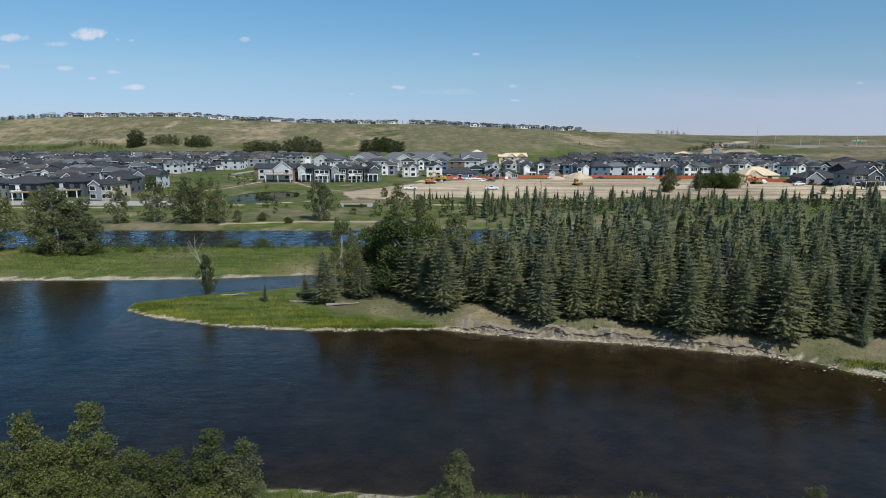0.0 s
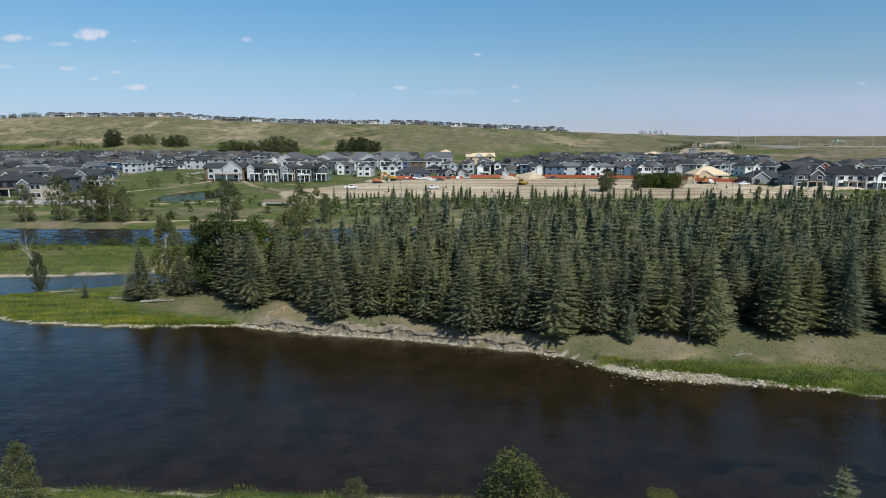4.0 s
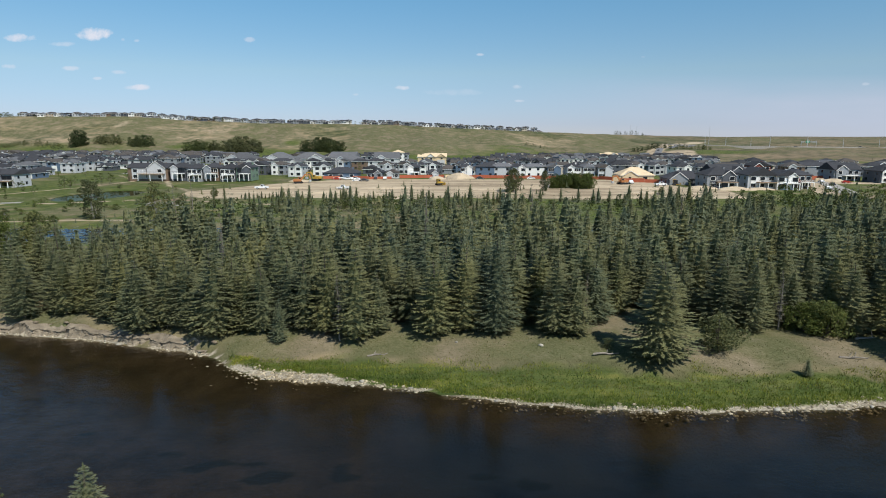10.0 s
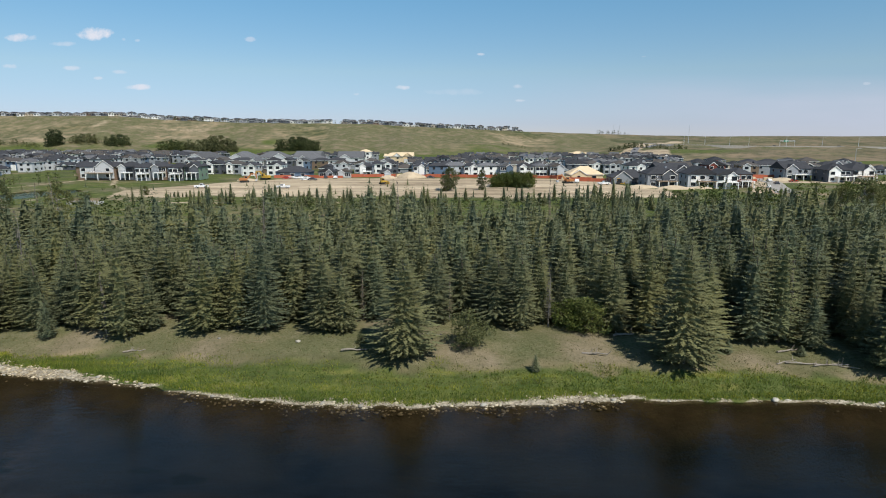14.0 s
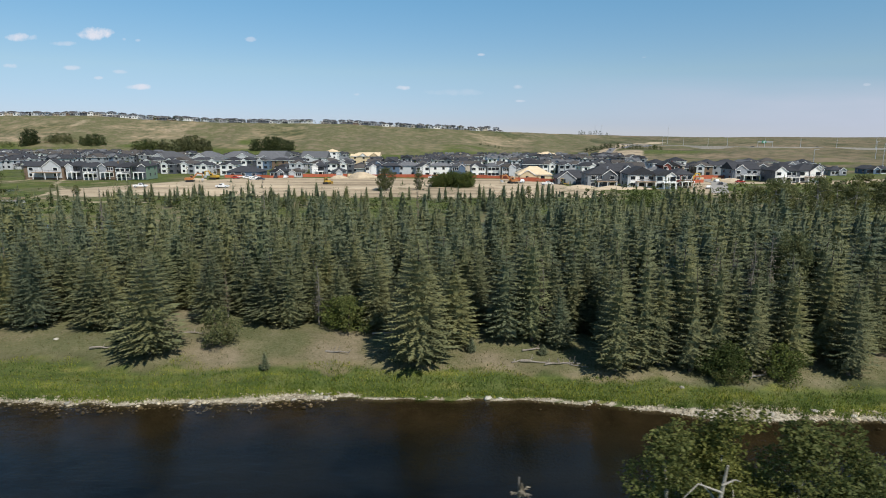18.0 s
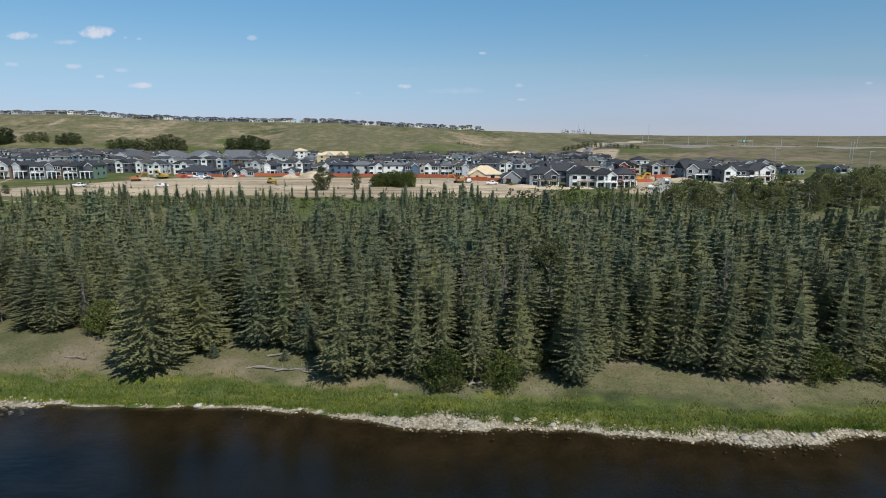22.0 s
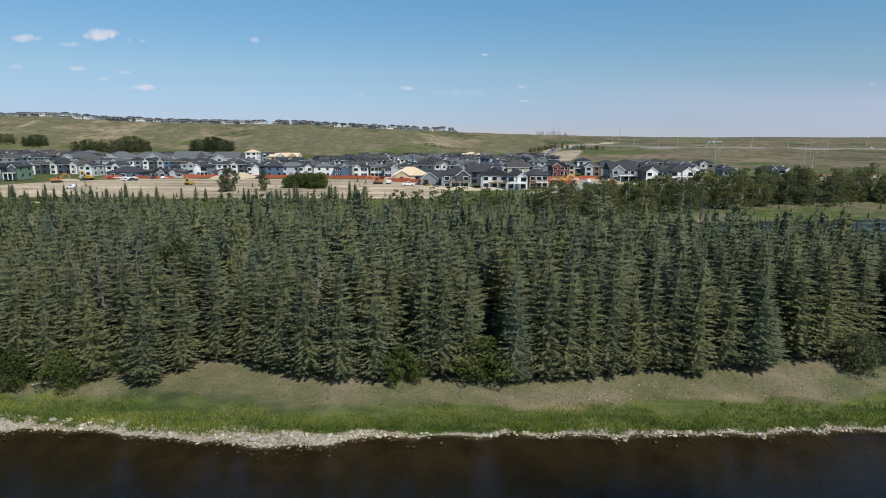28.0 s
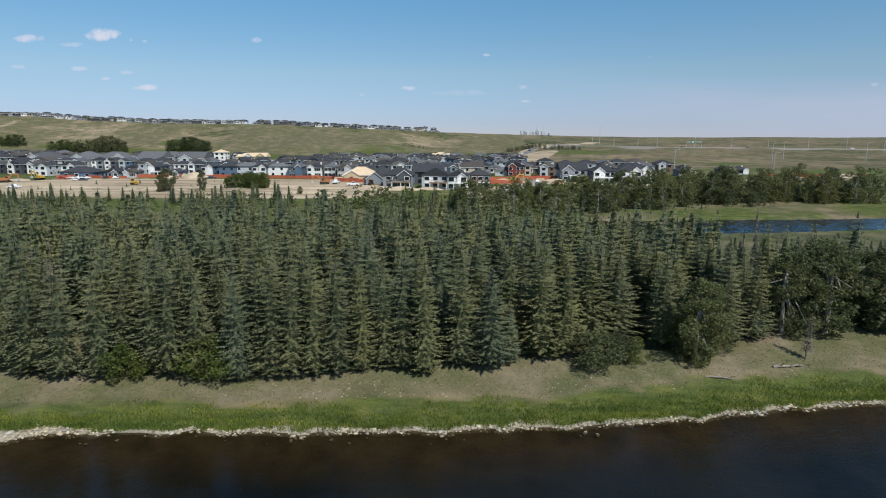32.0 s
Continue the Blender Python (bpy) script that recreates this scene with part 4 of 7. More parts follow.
def joined(name, places, mat, label, category, seed, kinds):
    """Many trees, too many to count, as one mesh. places: x, y, z, height."""
    g = np.random.RandomState(seed)
    vs, fs, k, tones = [], [], 0, []
    for x, y, z, h in places:
        v, f = kinds[g.randint(len(kinds))] if y < 92 else FARTHER[g.randint(3)]
        a, s, fat = g.uniform(0, 6.28), h / 12.0, g.uniform(1.12, 1.45)
        c, d = math.cos(a), math.sin(a)
        w = np.stack([(v[:, 0] * c - v[:, 1] * d) * s * fat + x, (v[:, 0] * d + v[:, 1] * c) * s * fat + y, v[:, 2] * s + z], -1)
        vs.append(w)
        fs.append(f + k)
        k += len(v)
        tones.append(np.full(len(v), g.rand()))
    me = array_mesh(name, np.concatenate(vs), np.concatenate(fs))
    me.attributes.new("tone", "FLOAT", "POINT").data.foreach_set("value", np.concatenate(tones).astype(np.float32))
    return thing(name, me, mat, label, category, kind="stuff")


rear += [(x, y, 30.0) for x, y in scatter(lambda a, b: np.interp(a, REAR_X, REAR_Y) < b < 122 and a > 244 + 0.47 * (b - 75), 5.2, 9, 244, 330, 74, 124)]
zs = height(np.array([p[0] for p in rear]), np.array([p[1] for p in rear]))
allrear = []
for (x, y, depth), z in zip(rear, zs):
    if depth < 22:
        h = usual_height(x) * rs.triangular(.74, 1.18, 1.0)
    else:
        h = (rs.triangular(6.5, 13.8, 11.5) + (rs.random() < 0.06) * rs.uniform(1.0, 2.5)) * float(np.interp(y, (85, 105, 125), (1, 0.90, 0.76)))
    if x > 242 + 0.47 * (y - 75):   # lower growth towards the back channel
        h = min(h, float(np.interp(y, (75, 85, 95, 105, 115, 125), (10, 8.4, 7, 5.6, 4.2, 2.8)))) * rs.uniform(.55, 1.05)
    allrear.append((x, y, z, h))
for x, y in scatter(lambda a, b: wob(np.array([a]), np.array([b]), 0.06, 77)[0] > -0.5, 6.0, 17, 10, 215, 166, 212):
    allrear.append((x, y, height_at(x, y), rs.triangular(2.5, 9.5, 5.0)))
for i in range(26):
    x = rs.uniform(14, 225)
    y = float(np.interp(x, REAR_X, REAR_Y)) - rs.uniform(1, 16)
    allrear.append((x, y, height_at(x, y), rs.uniform(11.0, 14.5)))
# some are truly blue-green; the larger share puts distance haze into the colour
mixr = [rs.random() < 0.45 for _ in allrear]
joined("spruce_wood", [p for p, b in zip(allrear, mixr) if not b], SPRUCE, "dense dark green spruce wood on the river flats", "wood", 5, FAR)
joined("blue_spruce_wood", [p for p, b in zip(allrear, mixr) if b], SPRUCE_BLUE, "blue-green spruces within the dense riverside wood", "wood", 6, FAR)


def leaf_quads(g, centres, radii, per, size, flat=0.75):
    """Small leaves in clumps: (n*4, 3) corners and faces."""
    out = []
    for c, r in zip(centres, radii):
        n = int(per * (r ** 2))
        d = g.normal(size=(n, 3))
        d /= np.linalg.norm(d, axis=1)[:, None]
        p = c + d * (r * g.uniform(0.35, 1.0, (n, 1)) ** 0.6) * np.array([1, 1, flat])
        u = g.normal(size=(n, 3))
        u /= np.linalg.norm(u, axis=1)[:, None]
        w = np.cross(u, g.normal(size=(n, 3)))
        w /= np.linalg.norm(w, axis=1)[:, None] + 1e-9
        s = size * g.uniform(.6, 1.3, (n, 1))
        out.append(np.stack([p - u * s, p - w * s * .6, p + u * s, p + w * s * .6], 1).reshape(-1, 3))
    v = np.concatenate(out)
    return v, np.arange(len(v)).reshape(-1, 4)


def leafy(seed, h, r, clumps, per, size, base=0.3, limbs=7, trunk_r=0.3, bark=None, narrow=False, bush=False, pointed=False):
    """A broad-leaved tree or bush: mesh of trunk and limbs, mesh of leaves."""
    g = np.random.RandomState(seed)
    s = Solid()
    cs, rads = [], []
    if not bush:
        top = Vector((g.uniform(-.4, .4), g.uniform(-.4, .4), h * 0.8))
        mid = Vector((g.uniform(-.3, .3), g.uniform(-.3, .3), h * 0.4))
        s.tube((0, 0, -.5), mid, trunk_r, trunk_r * .7, 8)
        s.tube(mid, top, trunk_r * .7, trunk_r * .2, 7)
    else:
        mid, top = Vector((0, 0, h * .25)), Vector((0, 0, h * .6))
    for i in range(clumps):
        u = base + (1 - base) * (i + .5) / clumps
        a = i * 2.4 + g.uniform(-.5, .5)
        prof = math.sin(math.pi * min(1, max(0.06, (u - base) / (1 - base) * 0.86 + 0.12))) ** 0.7
        if pointed:
            prof = max(0.08, (1 - (u - base) / (1 - base)) ** 0.7)
        rr = r * prof * g.uniform(0.30, 1.05)
        c = np.array([math.cos(a) * rr, math.sin(a) * rr, h * u * g.uniform(.84, 1.04)])
        cs.append(c)
        rads.append(r * g.uniform(.17, .48) * (0.75 if narrow else 1) * (0.62 + 0.6 * prof if pointed else 1))
        if i % max(1, clumps // max(1, limbs)) == 0:
            st = mid.lerp(top, g.uniform(0, .9)) if not bush else Vector((0, 0, 0))
            s.tube(st, Vector(c) * 0.97, trunk_r * .34 if not bush else .05, .03, 5)
    v, f = leaf_quads(g, cs, rads, per, size)
    v[:, 2] = np.maximum(v[:, 2] * h / np.percentile(v[:, 2], 99.7), 0.05)
    return s.mesh("trunk"), array_mesh("crown", v, f)


def tree(name, kindmesh, x, y, h, base_h, turn, fat, mat, bark, label, category, group=""):
    t, c = kindmesh
    ob = new(name, None)
    k = h / base_h
    ob.matrix_basis = pose(x, y, height_at(x, y), 0, 0, turn) @ Matrix.Diagonal((k * fat, k * fat, k, 1))
    tagged(ob, label, category, group)
    part("trunk" if "tree" in name else "stem", t, bark, ob)
    if not c.materials:
        c.materials.append(mat)
    part("crown", c, mat, ob)
    return ob


COTTON = [leafy(100 + i, 12, 4.2, 60, 115, 0.19, 0.03, 12, 0.32, narrow=True) for i in range(3)]
COTTON_FAR = [leafy(105 + i, 12, 4.2, 52, 62, 0.235, 0.03, 8, 0.32, narrow=True) for i in range(3)]
COTTON_BRIGHT = [leafy(110 + i, 11, 4.2, 44, 110, 0.19, 0.04, 9, 0.3) for i in range(2)]
BUSH = [leafy(120 + i, 3, 2.0, 30, 300, 0.10, 0.05, 6, bush=True) for i in range(3)]
BUSH_GREY = [leafy(130 + i, 3, 1.9, 26, 260, 0.10, 0.05, 6, bush=True) for i in range(2)]
BUSH_SMALL = [leafy(125 + i, 3, 2.0, 14, 90, 0.17, 0.08, 4, bush=True) for i in range(3)]
BUSH_BRIGHT = [leafy(135 + i, 3, 1.9, 28, 280, 0.10, 0.05, 6, bush=True) for i in range(2)]
BIG = "greyish-green cottonwood with uneven crown"
for x, y, h, f in [(-92.5, 121, 13.4, 1.1), (-98, 121, 11, 1.2), (-77, 117.5, 13.3, 1.1), (-71, 117, 7.5, 1.3), (-73.5, 119, 10.5, 1.1), (-80, 119, 7, 1.2), (-87.5, 160.5, 10.2, .85), (-79, 163, 12.6, .75), (-111, 162, 8.5, .9),
                   (-69.5, 161, 12.4, 1.0), (-65.5, 162.5, 12, .95), (-61, 161.5, 9.5, .9), (-56, 162, 3.5, 1.2), (-34, 166, 11, 1.0), (-12, 157, 11.5, .9), (-6, 160, 8, .8)]:
    tree("cottonwood_tree", (COTTON if y < 130 else COTTON_FAR)[rs.randrange(3)], x, y, h, 12, rs.uniform(0, 360), f, LEAF_GREY, PALEBARK, BIG + " on grassland", "tree", "cottonwoods")
for x, y, h, f, m in [(-14.8, 86.0, 11.2, .62, 0), (-7.2, 85.6, 11.0, 1.05, 1), (-10.8, 91.2, 9.8, 1.0, 1), (-2.6, 87.5, 10.4, .95, 1), (2, 90, 10.5, .9, 0), (-35.9, 88.6, 6.2, .62, 0)]:
    tree("poplar_tree", (COTTON if m == 0 else COTTON_BRIGHT)[rs.randrange(2)], x, y, h, 12 if m == 0 else 11, rs.uniform(0, 360), f,
         LEAF if m else LEAF_GREY, PALEBARK, "leafy full-crowned poplar beside the spruce wood", "tree")
x = 212.0
while x < 352:
    yy = float(np.interp(x, *CHAN_FAR)) + rs.uniform(6, 17) + float(np.interp(x, (255, 290), (0, 20)))
    tree("cottonwood_tree", COTTON_FAR[rs.randrange(3)], x, yy, rs.uniform(7.5, 13.5) * (0.86 if x < 262 else 1.0), 12, rs.uniform(0, 360), rs.uniform(.9, 1.25), LEAF_GREY, PALEBARK,
         BIG + " along the back channel", "tree", "cottonwoods")
    x += rs.uniform(2.6, 5.0)
for x, y, h, f in [(247.4, 67.4, 9.8, .78), (252.9, 68.3, 10.4, .95), (258.9, 69.5, 9.6, .85), (264, 72, 9.2, .95), (270, 74, 9.0, 1.0), (154.9, 62.2, 11.4, .62), (256, 75, 9.4, .9), (234.7, 59.6, 8.8, .74), (236.2, 61.5, 7.6, .8)]:
    tree("cottonwood_tree", COTTON[rs.randrange(3)], x, y, h, 12, rs.uniform(0, 360), f * 1.25, LEAF, BARK, "dark leafy tree among the spruces of the wood", "tree", "leafy trees of the wood")
for x, y, h, f in [(92.7, 246, 9.5, 1.15), (106, 249, 8.6, .7), (91, 244, 7, 1.0), (-22, 224, 3.5, 1.2), (150, 236, 3, 1.2)]:
    tree("cottonwood_tree", COTTON[rs.randrange(3)], x, y, h, 12, rs.uniform(0, 360), f, LEAF_GREY, BARK, BIG + " standing alone on bare building land", "tree")
for i in range(9):
    tree("willow_bush", BUSH[i % 3], 112 + i * 1.9, 263 + rs.uniform(-2, 2), rs.uniform(5.0, 7.0), 3, rs.uniform(0, 360), .8, LEAF, BARK, "dense dark green willow thicket on bare building land", "bush", "willow thicket")
# bushes on the forest bank and flats
for x, y, h, f, m in [(94, 59.8, 3.9, .95, 1), (105.8, 64.6, 3.3, 1.0, 0), (107.1, 63, 4.1, .88, 2), (80.1, 67.4, 2.2, .9, 0), (146.1, 54.4, 3.2, .85, 2), (148.9, 52.0, 3.5, .82, 0), (144, 52.4, 3.4, 1.0, 0), (152.6, 54.6, 2.4, .7, 2),
                      (179.2, 54.5, 3.5, .85, 0), (186.9, 55.0, 4.1, 1.1, 0), (180.3, 55.3, 2.4, .6, 2), (224.3, 58.3, 3.7, 1.2, 1), (226.6, 59.2, 3.0, .9, 1), (228.4, 59.4, 2.5, .9, 2), (238.5, 62.5, 2.4, 1.0, 1),
                      (-50, 165, 2.4, 1, 0), (-42, 161, 1.8, 1, 0), (-70, 117, 2.2, 1.6, 0), (-45, 126, 1.8, 1.3, 0), (-39, 127, 2, 1.2, 0),
                      (-62, 119, 1.6, 1.6, 1), (-88, 112, 1.5, 1.8, 0), (-100, 115, 2.0, 1.8, 1)]:
    tree("bush", (BUSH, BUSH_GREY, BUSH_BRIGHT)[m][rs.randrange(2)], x, y, h, 3, rs.uniform(0, 360), f, (LEAF, LEAF_GREY, LEAF_BRIGHT)[m], BARK,
         ("rounded dark green leafy bush on the grass", "rounded grey-green bush on dry grass", "rounded bright green bush before the spruces")[m], "bush")
fb = random.Random(31)
for i in range(84):   # scattered bushes on the flats beyond the back channel
    x, y = fb.uniform(-150, -14), fb.uniform(160, 262)
    if (abs(x + 69) < 17 and abs(y - 229) < 27) or (x > -40 and y > 215) or (x < -95 and y > 198):
        continue
    tree("bush", BUSH_SMALL[i % 3], x, y, fb.uniform(.8, 2.4), 3, fb.uniform(0, 360), fb.uniform(.9, 1.5), LEAF, BARK, "small leafy bush on the river flats", "bush", "bushes of the flats")
# near bank: trees below the flight line
NEARPOP = [leafy(140 + i, 16, 3.0, 100, 760, 0.066, 0.40, 20, 0.2, narrow=True, pointed=True) for i in range(2)]
for x, y, h, f, i in [(124.1, 14.4, 12.7, 1.15, 0), (125.7, 14.8, 13.2, 1.2, 1), (127.5, 14.2, 13.0, 1.25, 0), (129.1, 14.4, 12.7, 1.0, 1), (130.4, 14.3, 11.4, .95, 0), (126.6, 13.2, 11.2, 1.2, 1), (124.4, 13.0, 10.8, 1.2, 0)]:
    tree("poplar_tree", NEARPOP[i], x, y, h, 16, x * 47, f, LEAF_NEAR, PALEBARK, "tall leafy poplar with pale limbs on the near bank", "tree")
bare = thing("dead_tree", None, None, "half-bare pale poplar with twisted bleached limbs on the near bank", "dead tree", at=pose(124.9, 13.3, height_at(124.9, 13.3)))
part("trunk", Solid().tube((0, 0, -.4), (.15, 0, 6.0), .18, .13, 9).tube((.15, 0, 6.0), (0, .1, 10.2), .13, .085, 8).tube((0, .1, 10.2), (.25, .1, 12.3), .085, .03, 7), PALEBARK, bare)
bg_ = random.Random(77)
for i in range(22):
    z = 7.6 + 4.4 * i / 22
    a_ = bg_.uniform(0, 6.28)
    L = bg_.uniform(.9, 1.9) * (1.25 - i / 30)
    mid_ = Vector((.1 + math.cos(a_) * L * .6, math.sin(a_) * L * .6, z + L * bg_.uniform(-.1, .3)))
    end_ = mid_ + Vector((math.cos(a_ + .5) * L * .5, math.sin(a_ + .5) * L * .5, L * bg_.uniform(-.35, .4)))
    part("bare_branch", Solid().tube((.1, 0, z), mid_, .034, .022, 6).tube(mid_, end_, .022, .008, 5), PALEBARK, bare)
SHRUBTREE = [leafy(150 + i, 6, 2.3, 58, 460, 0.072, 0.04, 9, 0.1, narrow=True, pointed=i < 2) for i in range(3)]
for x, y, h, f, m in [(-21.2, 33.3, 7.6, .86, 0), (-23.4, 33.2, 5.2, 1.2, 1), (-25.2, 33.3, 7.0, .9, 0), (-18.8, 33.2, 4.6, 1.3, 1), (-16.2, 32.6, 4.8, 1.2, 1), (-13.9, 33.0, 6.2, 1.0, 0), (-12.0, 32.8, 5.8, 1.0, 2),
                      (-22, 30.6, 4.2, 1.4, 1), (-17.5, 30.6, 3.8, 1.4, 1), (-28.5, 32, 6.4, 1.1, 1), (0.8, 32.0, 4.8, 1.0, 2), (29.8, 27.6, 5.9, 1.2, 1), (38.5, 30.0, 2.6, 1.6, 1), (-13.5, 30.5, 3.4, 1.4, 1), (-20, 29, 3.6, 1.5, 1), (-25, 30, 4, 1.4, 1),
                      (21, 30.4, 3.0, 1.3, 2)]:
    tree("shrub_tree", SHRUBTREE[(0, 2, 1)[m]], x, y, h, 6, rs.uniform(0, 360), f, (LEAF_NEAR, LEAF_NEAR, LEAF_GREY)[m], BARK,
         ("bright green young poplar", "leafy green shrub", "sparse greyish shrub")[m] + " on the near bank", "shrub")
spruce(46.7, 27.6, 6.3, 2, 30, 1.5, False, "pale green young spruce on the near bank")
spruce(58.5, 26.6, 5.0, 3, 80, .9, False, "young spruce on the near bank")


SNAGS = []
for i in range(3):
    v, f = spruce_arrays(300 + i, 12, 1.25, 20, 5, 2, 0.16)
    g = np.random.RandomState(i)
    tri = v.reshape(-1, 3, 3)
    mid = tri.mean(1, keepdims=True)
    tri = mid + (tri - mid) * np.array([0.85, 0.85, 0.5])
    keep = g.rand(len(tri)) < 0.62
    tri = tri[keep]
    me = array_mesh("dead_crown", tri.reshape(-1, 3), np.arange(len(tri) * 3).reshape(-1, 3))
    me.materials.append(DEADNEEDLE)
    tm = trunk_mesh("trunk", 12, 0.10, 60 + i, 0.2)
    tm.materials.append(SNAGWOOD)
    SNAGS.append((me, tm))


def snag(x, y, h, seed, label, fat=1.0):
    ob = thing("dead_tree", None, None, label, "dead tree", at=pose(x, y, height_at(x, y), 0, 0, seed * 37) @ Matrix.Diagonal((h / 12 * fat, h / 12 * fat, h / 12, 1)))
    me, tm = SNAGS[seed % 3]
    part("trunk", tm, DEADWOOD, ob)
    part("dead_crown", me, DEADNEEDLE, ob, kind="stuff")
    return ob


for i, (x, y, h) in enumerate([(145.8, 60.3, 10.4), (147.9, 60.4, 10.9), (149.9, 60.6, 10.7), (151.8, 60.8, 11.3), (53.4, 63.6, 7.6), (128, 61, 9), (103.3, 65.3, 7.0), (182, 60.6, 8.4), (92, 67.5, 6.0), (81.8, 67.4, 6.2), (171, 57.5, 12), (232.5, 118, 13.5), (246, 104, 13), (14, 112, 13), (18, 110, 14), (82, 116, 13),
                               (62, 95, 13), (112, 118, 13.5), (36.5, 75, 12.5), (258, 96, 12), (200, 75, 12), (246.9, 61.5, 5.0), (120.2, 14.4, 11.3)]):
    snag(x, y, h, 200 + i, "bare grey dead tree with broken twigs", 1.9 if h < 6 else 1.25 if y < 66 else 1.0)
dt = thing("dead_tree", None, None, "bare bleached dead tree forking over a leafy bush on the spit", "dead tree", at=pose(-36.6, 89.0, height_at(-36.6, 89.0)))
part("trunk", Solid().tube((.3, 0, -.3), (-.2, 0, 4.6), .17, .12, 8).tube((-.2, 0, 4.6), (-.9, 0, 7.0), .12, .07, 7), DEADWOOD, dt)
for a_, b_, r_ in [((-.4, 0, 5.2), (-2.2, .2, 7.6), .07), ((-.6, 0, 6.0), (-1.9, -.2, 8.9), .06), ((-.9, 0, 7.0), (-.9, .1, 9.3), .06), ((-.7, 0, 6.4), (.5, 0, 8.8), .06), ((-.2, 0, 4.8), (1.0, .1, 7.2), .06),
                   ((-1.3, .1, 6.4), (-2.7, 0, 7.0), .04), ((-1.2, 0, 7.3), (-2.4, .1, 8.4), .04), ((0, 0, 7.8), (.9, 0, 8.1), .04), ((-.9, 0, 8.0), (-.3, 0, 9.0), .04), ((.4, 0, 6.0), (1.5, .1, 6.5), .04), ((-1.7, .1, 7.0), (-2.1, .1, 8.3), .035)]:
    part("bare_branch", Solid().tube(a_, b_, r_, .02, 5), DEADWOOD, dt)

# ---- houses ----
WALLS = {"white": plain("white_siding", (0.78, 0.77, 0.74), 0.6, 0.06), "light grey": plain("light_grey_siding", (0.48, 0.49, 0.50), 0.65, 0.1),
         "grey": plain("grey_siding", (0.24, 0.255, 0.275), 0.65, 0.12), "dark grey": plain("dark_grey_siding", (0.085, 0.092, 0.105), 0.6, 0.15),
         "blue-grey": plain("blue_siding", (0.10, 0.145, 0.21), 0.6, 0.12), "beige": plain("beige_siding", (0.46, 0.40, 0.32), 0.7, 0.1),
         "brown": plain("brown_siding", (0.17, 0.12, 0.085), 0.7, 0.15), "dark red": plain("red_siding", (0.17, 0.045, 0.035), 0.7, 0.12),
         "bare sheathing": plain("sheathing", (0.60, 0.47, 0.30), 0.8, 0.18, 0.8), "green-wrapped": plain("green_wrap", (0.15, 0.215, 0.16), 0.6, 0.1)}
ROOFS = [plain("dark_shingles", (0.046, 0.047, 0.053), 0.95, 0.25, 0.8, grain=0.8, each=0.3), plain("grey_shingles", (0.125, 0.127, 0.135), 0.95, 0.2, 0.8, grain=0.8, each=0.3),
         plain("brownish_shingles", (0.085, 0.075, 0.068), 0.85, 0.2, 0.8, grain=0.8, each=0.25), plain("roof_sheathing", (0.64, 0.50, 0.33), 0.8, 0.15, 0.6)]
TRIM = plain("white_trim", (0.80, 0.79, 0.77), 0.5, 0.04)
DARKTRIM = plain("black_trim", (0.03, 0.03, 0.033), 0.5, 0.15)
CONCRETE = plain("concrete", (0.42, 0.41, 0.38), 0.85, 0.15)
WOODDECK = plain("deck_timber", (0.30, 0.22, 0.15), 0.8, 0.2)
GLASS, _ns, _ls, _b = material("window_glass", 0.06, 0, 0.6)
_b.inputs["Base Color"].default_value = (0.018, 0.022, 0.028, 1)


def window_mesh(w, h):
    """A pane set in a proud frame, facing -y."""
    s = Solid()
    s.box((0, -.03, 0), (w, .06, h))
    return s.mesh("window")


def frame_mesh(w, h):
    s = Solid()
    for sx in (-1, 1):
        s.box((sx * (w / 2 + .06), -.05, 0), (.12, .12, h + .24))
    for sz in (-1, 1):
        s.box((0, -.05, sz * (h / 2 + .06)), (w, .12, .12))
    return s.mesh("window_frame")


PANES = {}


def pane(w, h):
    if (w, h) not in PANES:
        me, fr, fd = window_mesh(w, h), frame_mesh(w, h), frame_mesh(w, h)
        me.materials.append(GLASS)
        fr.materials.append(TRIM)
        fd.materials.append(DARKTRIM)
        PANES[(w, h)] = (me, fr, fd)
    return PANES[(w, h)]


def hip_roof(w, d, z, pitch, over=0.5, gable=False):
    """Hip or gable roof with eaves, the ridge along the longer side."""
    W, D = w / 2 + over, d / 2 + over
    along = W >= D
    run = min(W, D)
    hh = run * pitch
    r = 0 if gable else run
    if along:
        a, b = (-(W - r), 0), (W - r, 0)
    else:
        a, b = (0, -(D - r)), (0, D - r)
    s = Solid()
    t = 0.22
    vs = [(-W, -D, z), (W, -D, z), (W, D, z), (-W, D, z), (-W, -D, z + t), (W, -D, z + t), (W, D, z + t), (-W, D, z + t), (*a, z + t + hh), (*b, z + t + hh)]
    fs = [(3, 2, 1, 0), (0, 1, 5, 4), (1, 2, 6, 5), (2, 3, 7, 6), (3, 0, 4, 7)]
    fs += [(4, 5, 9, 8), (6, 7, 8, 9), (5, 6, 9), (7, 4, 8)] if along else [(5, 6, 9, 8), (7, 4, 8, 9), (4, 5, 8), (6, 7, 9)]
    return s.add(vs, fs), hh + t


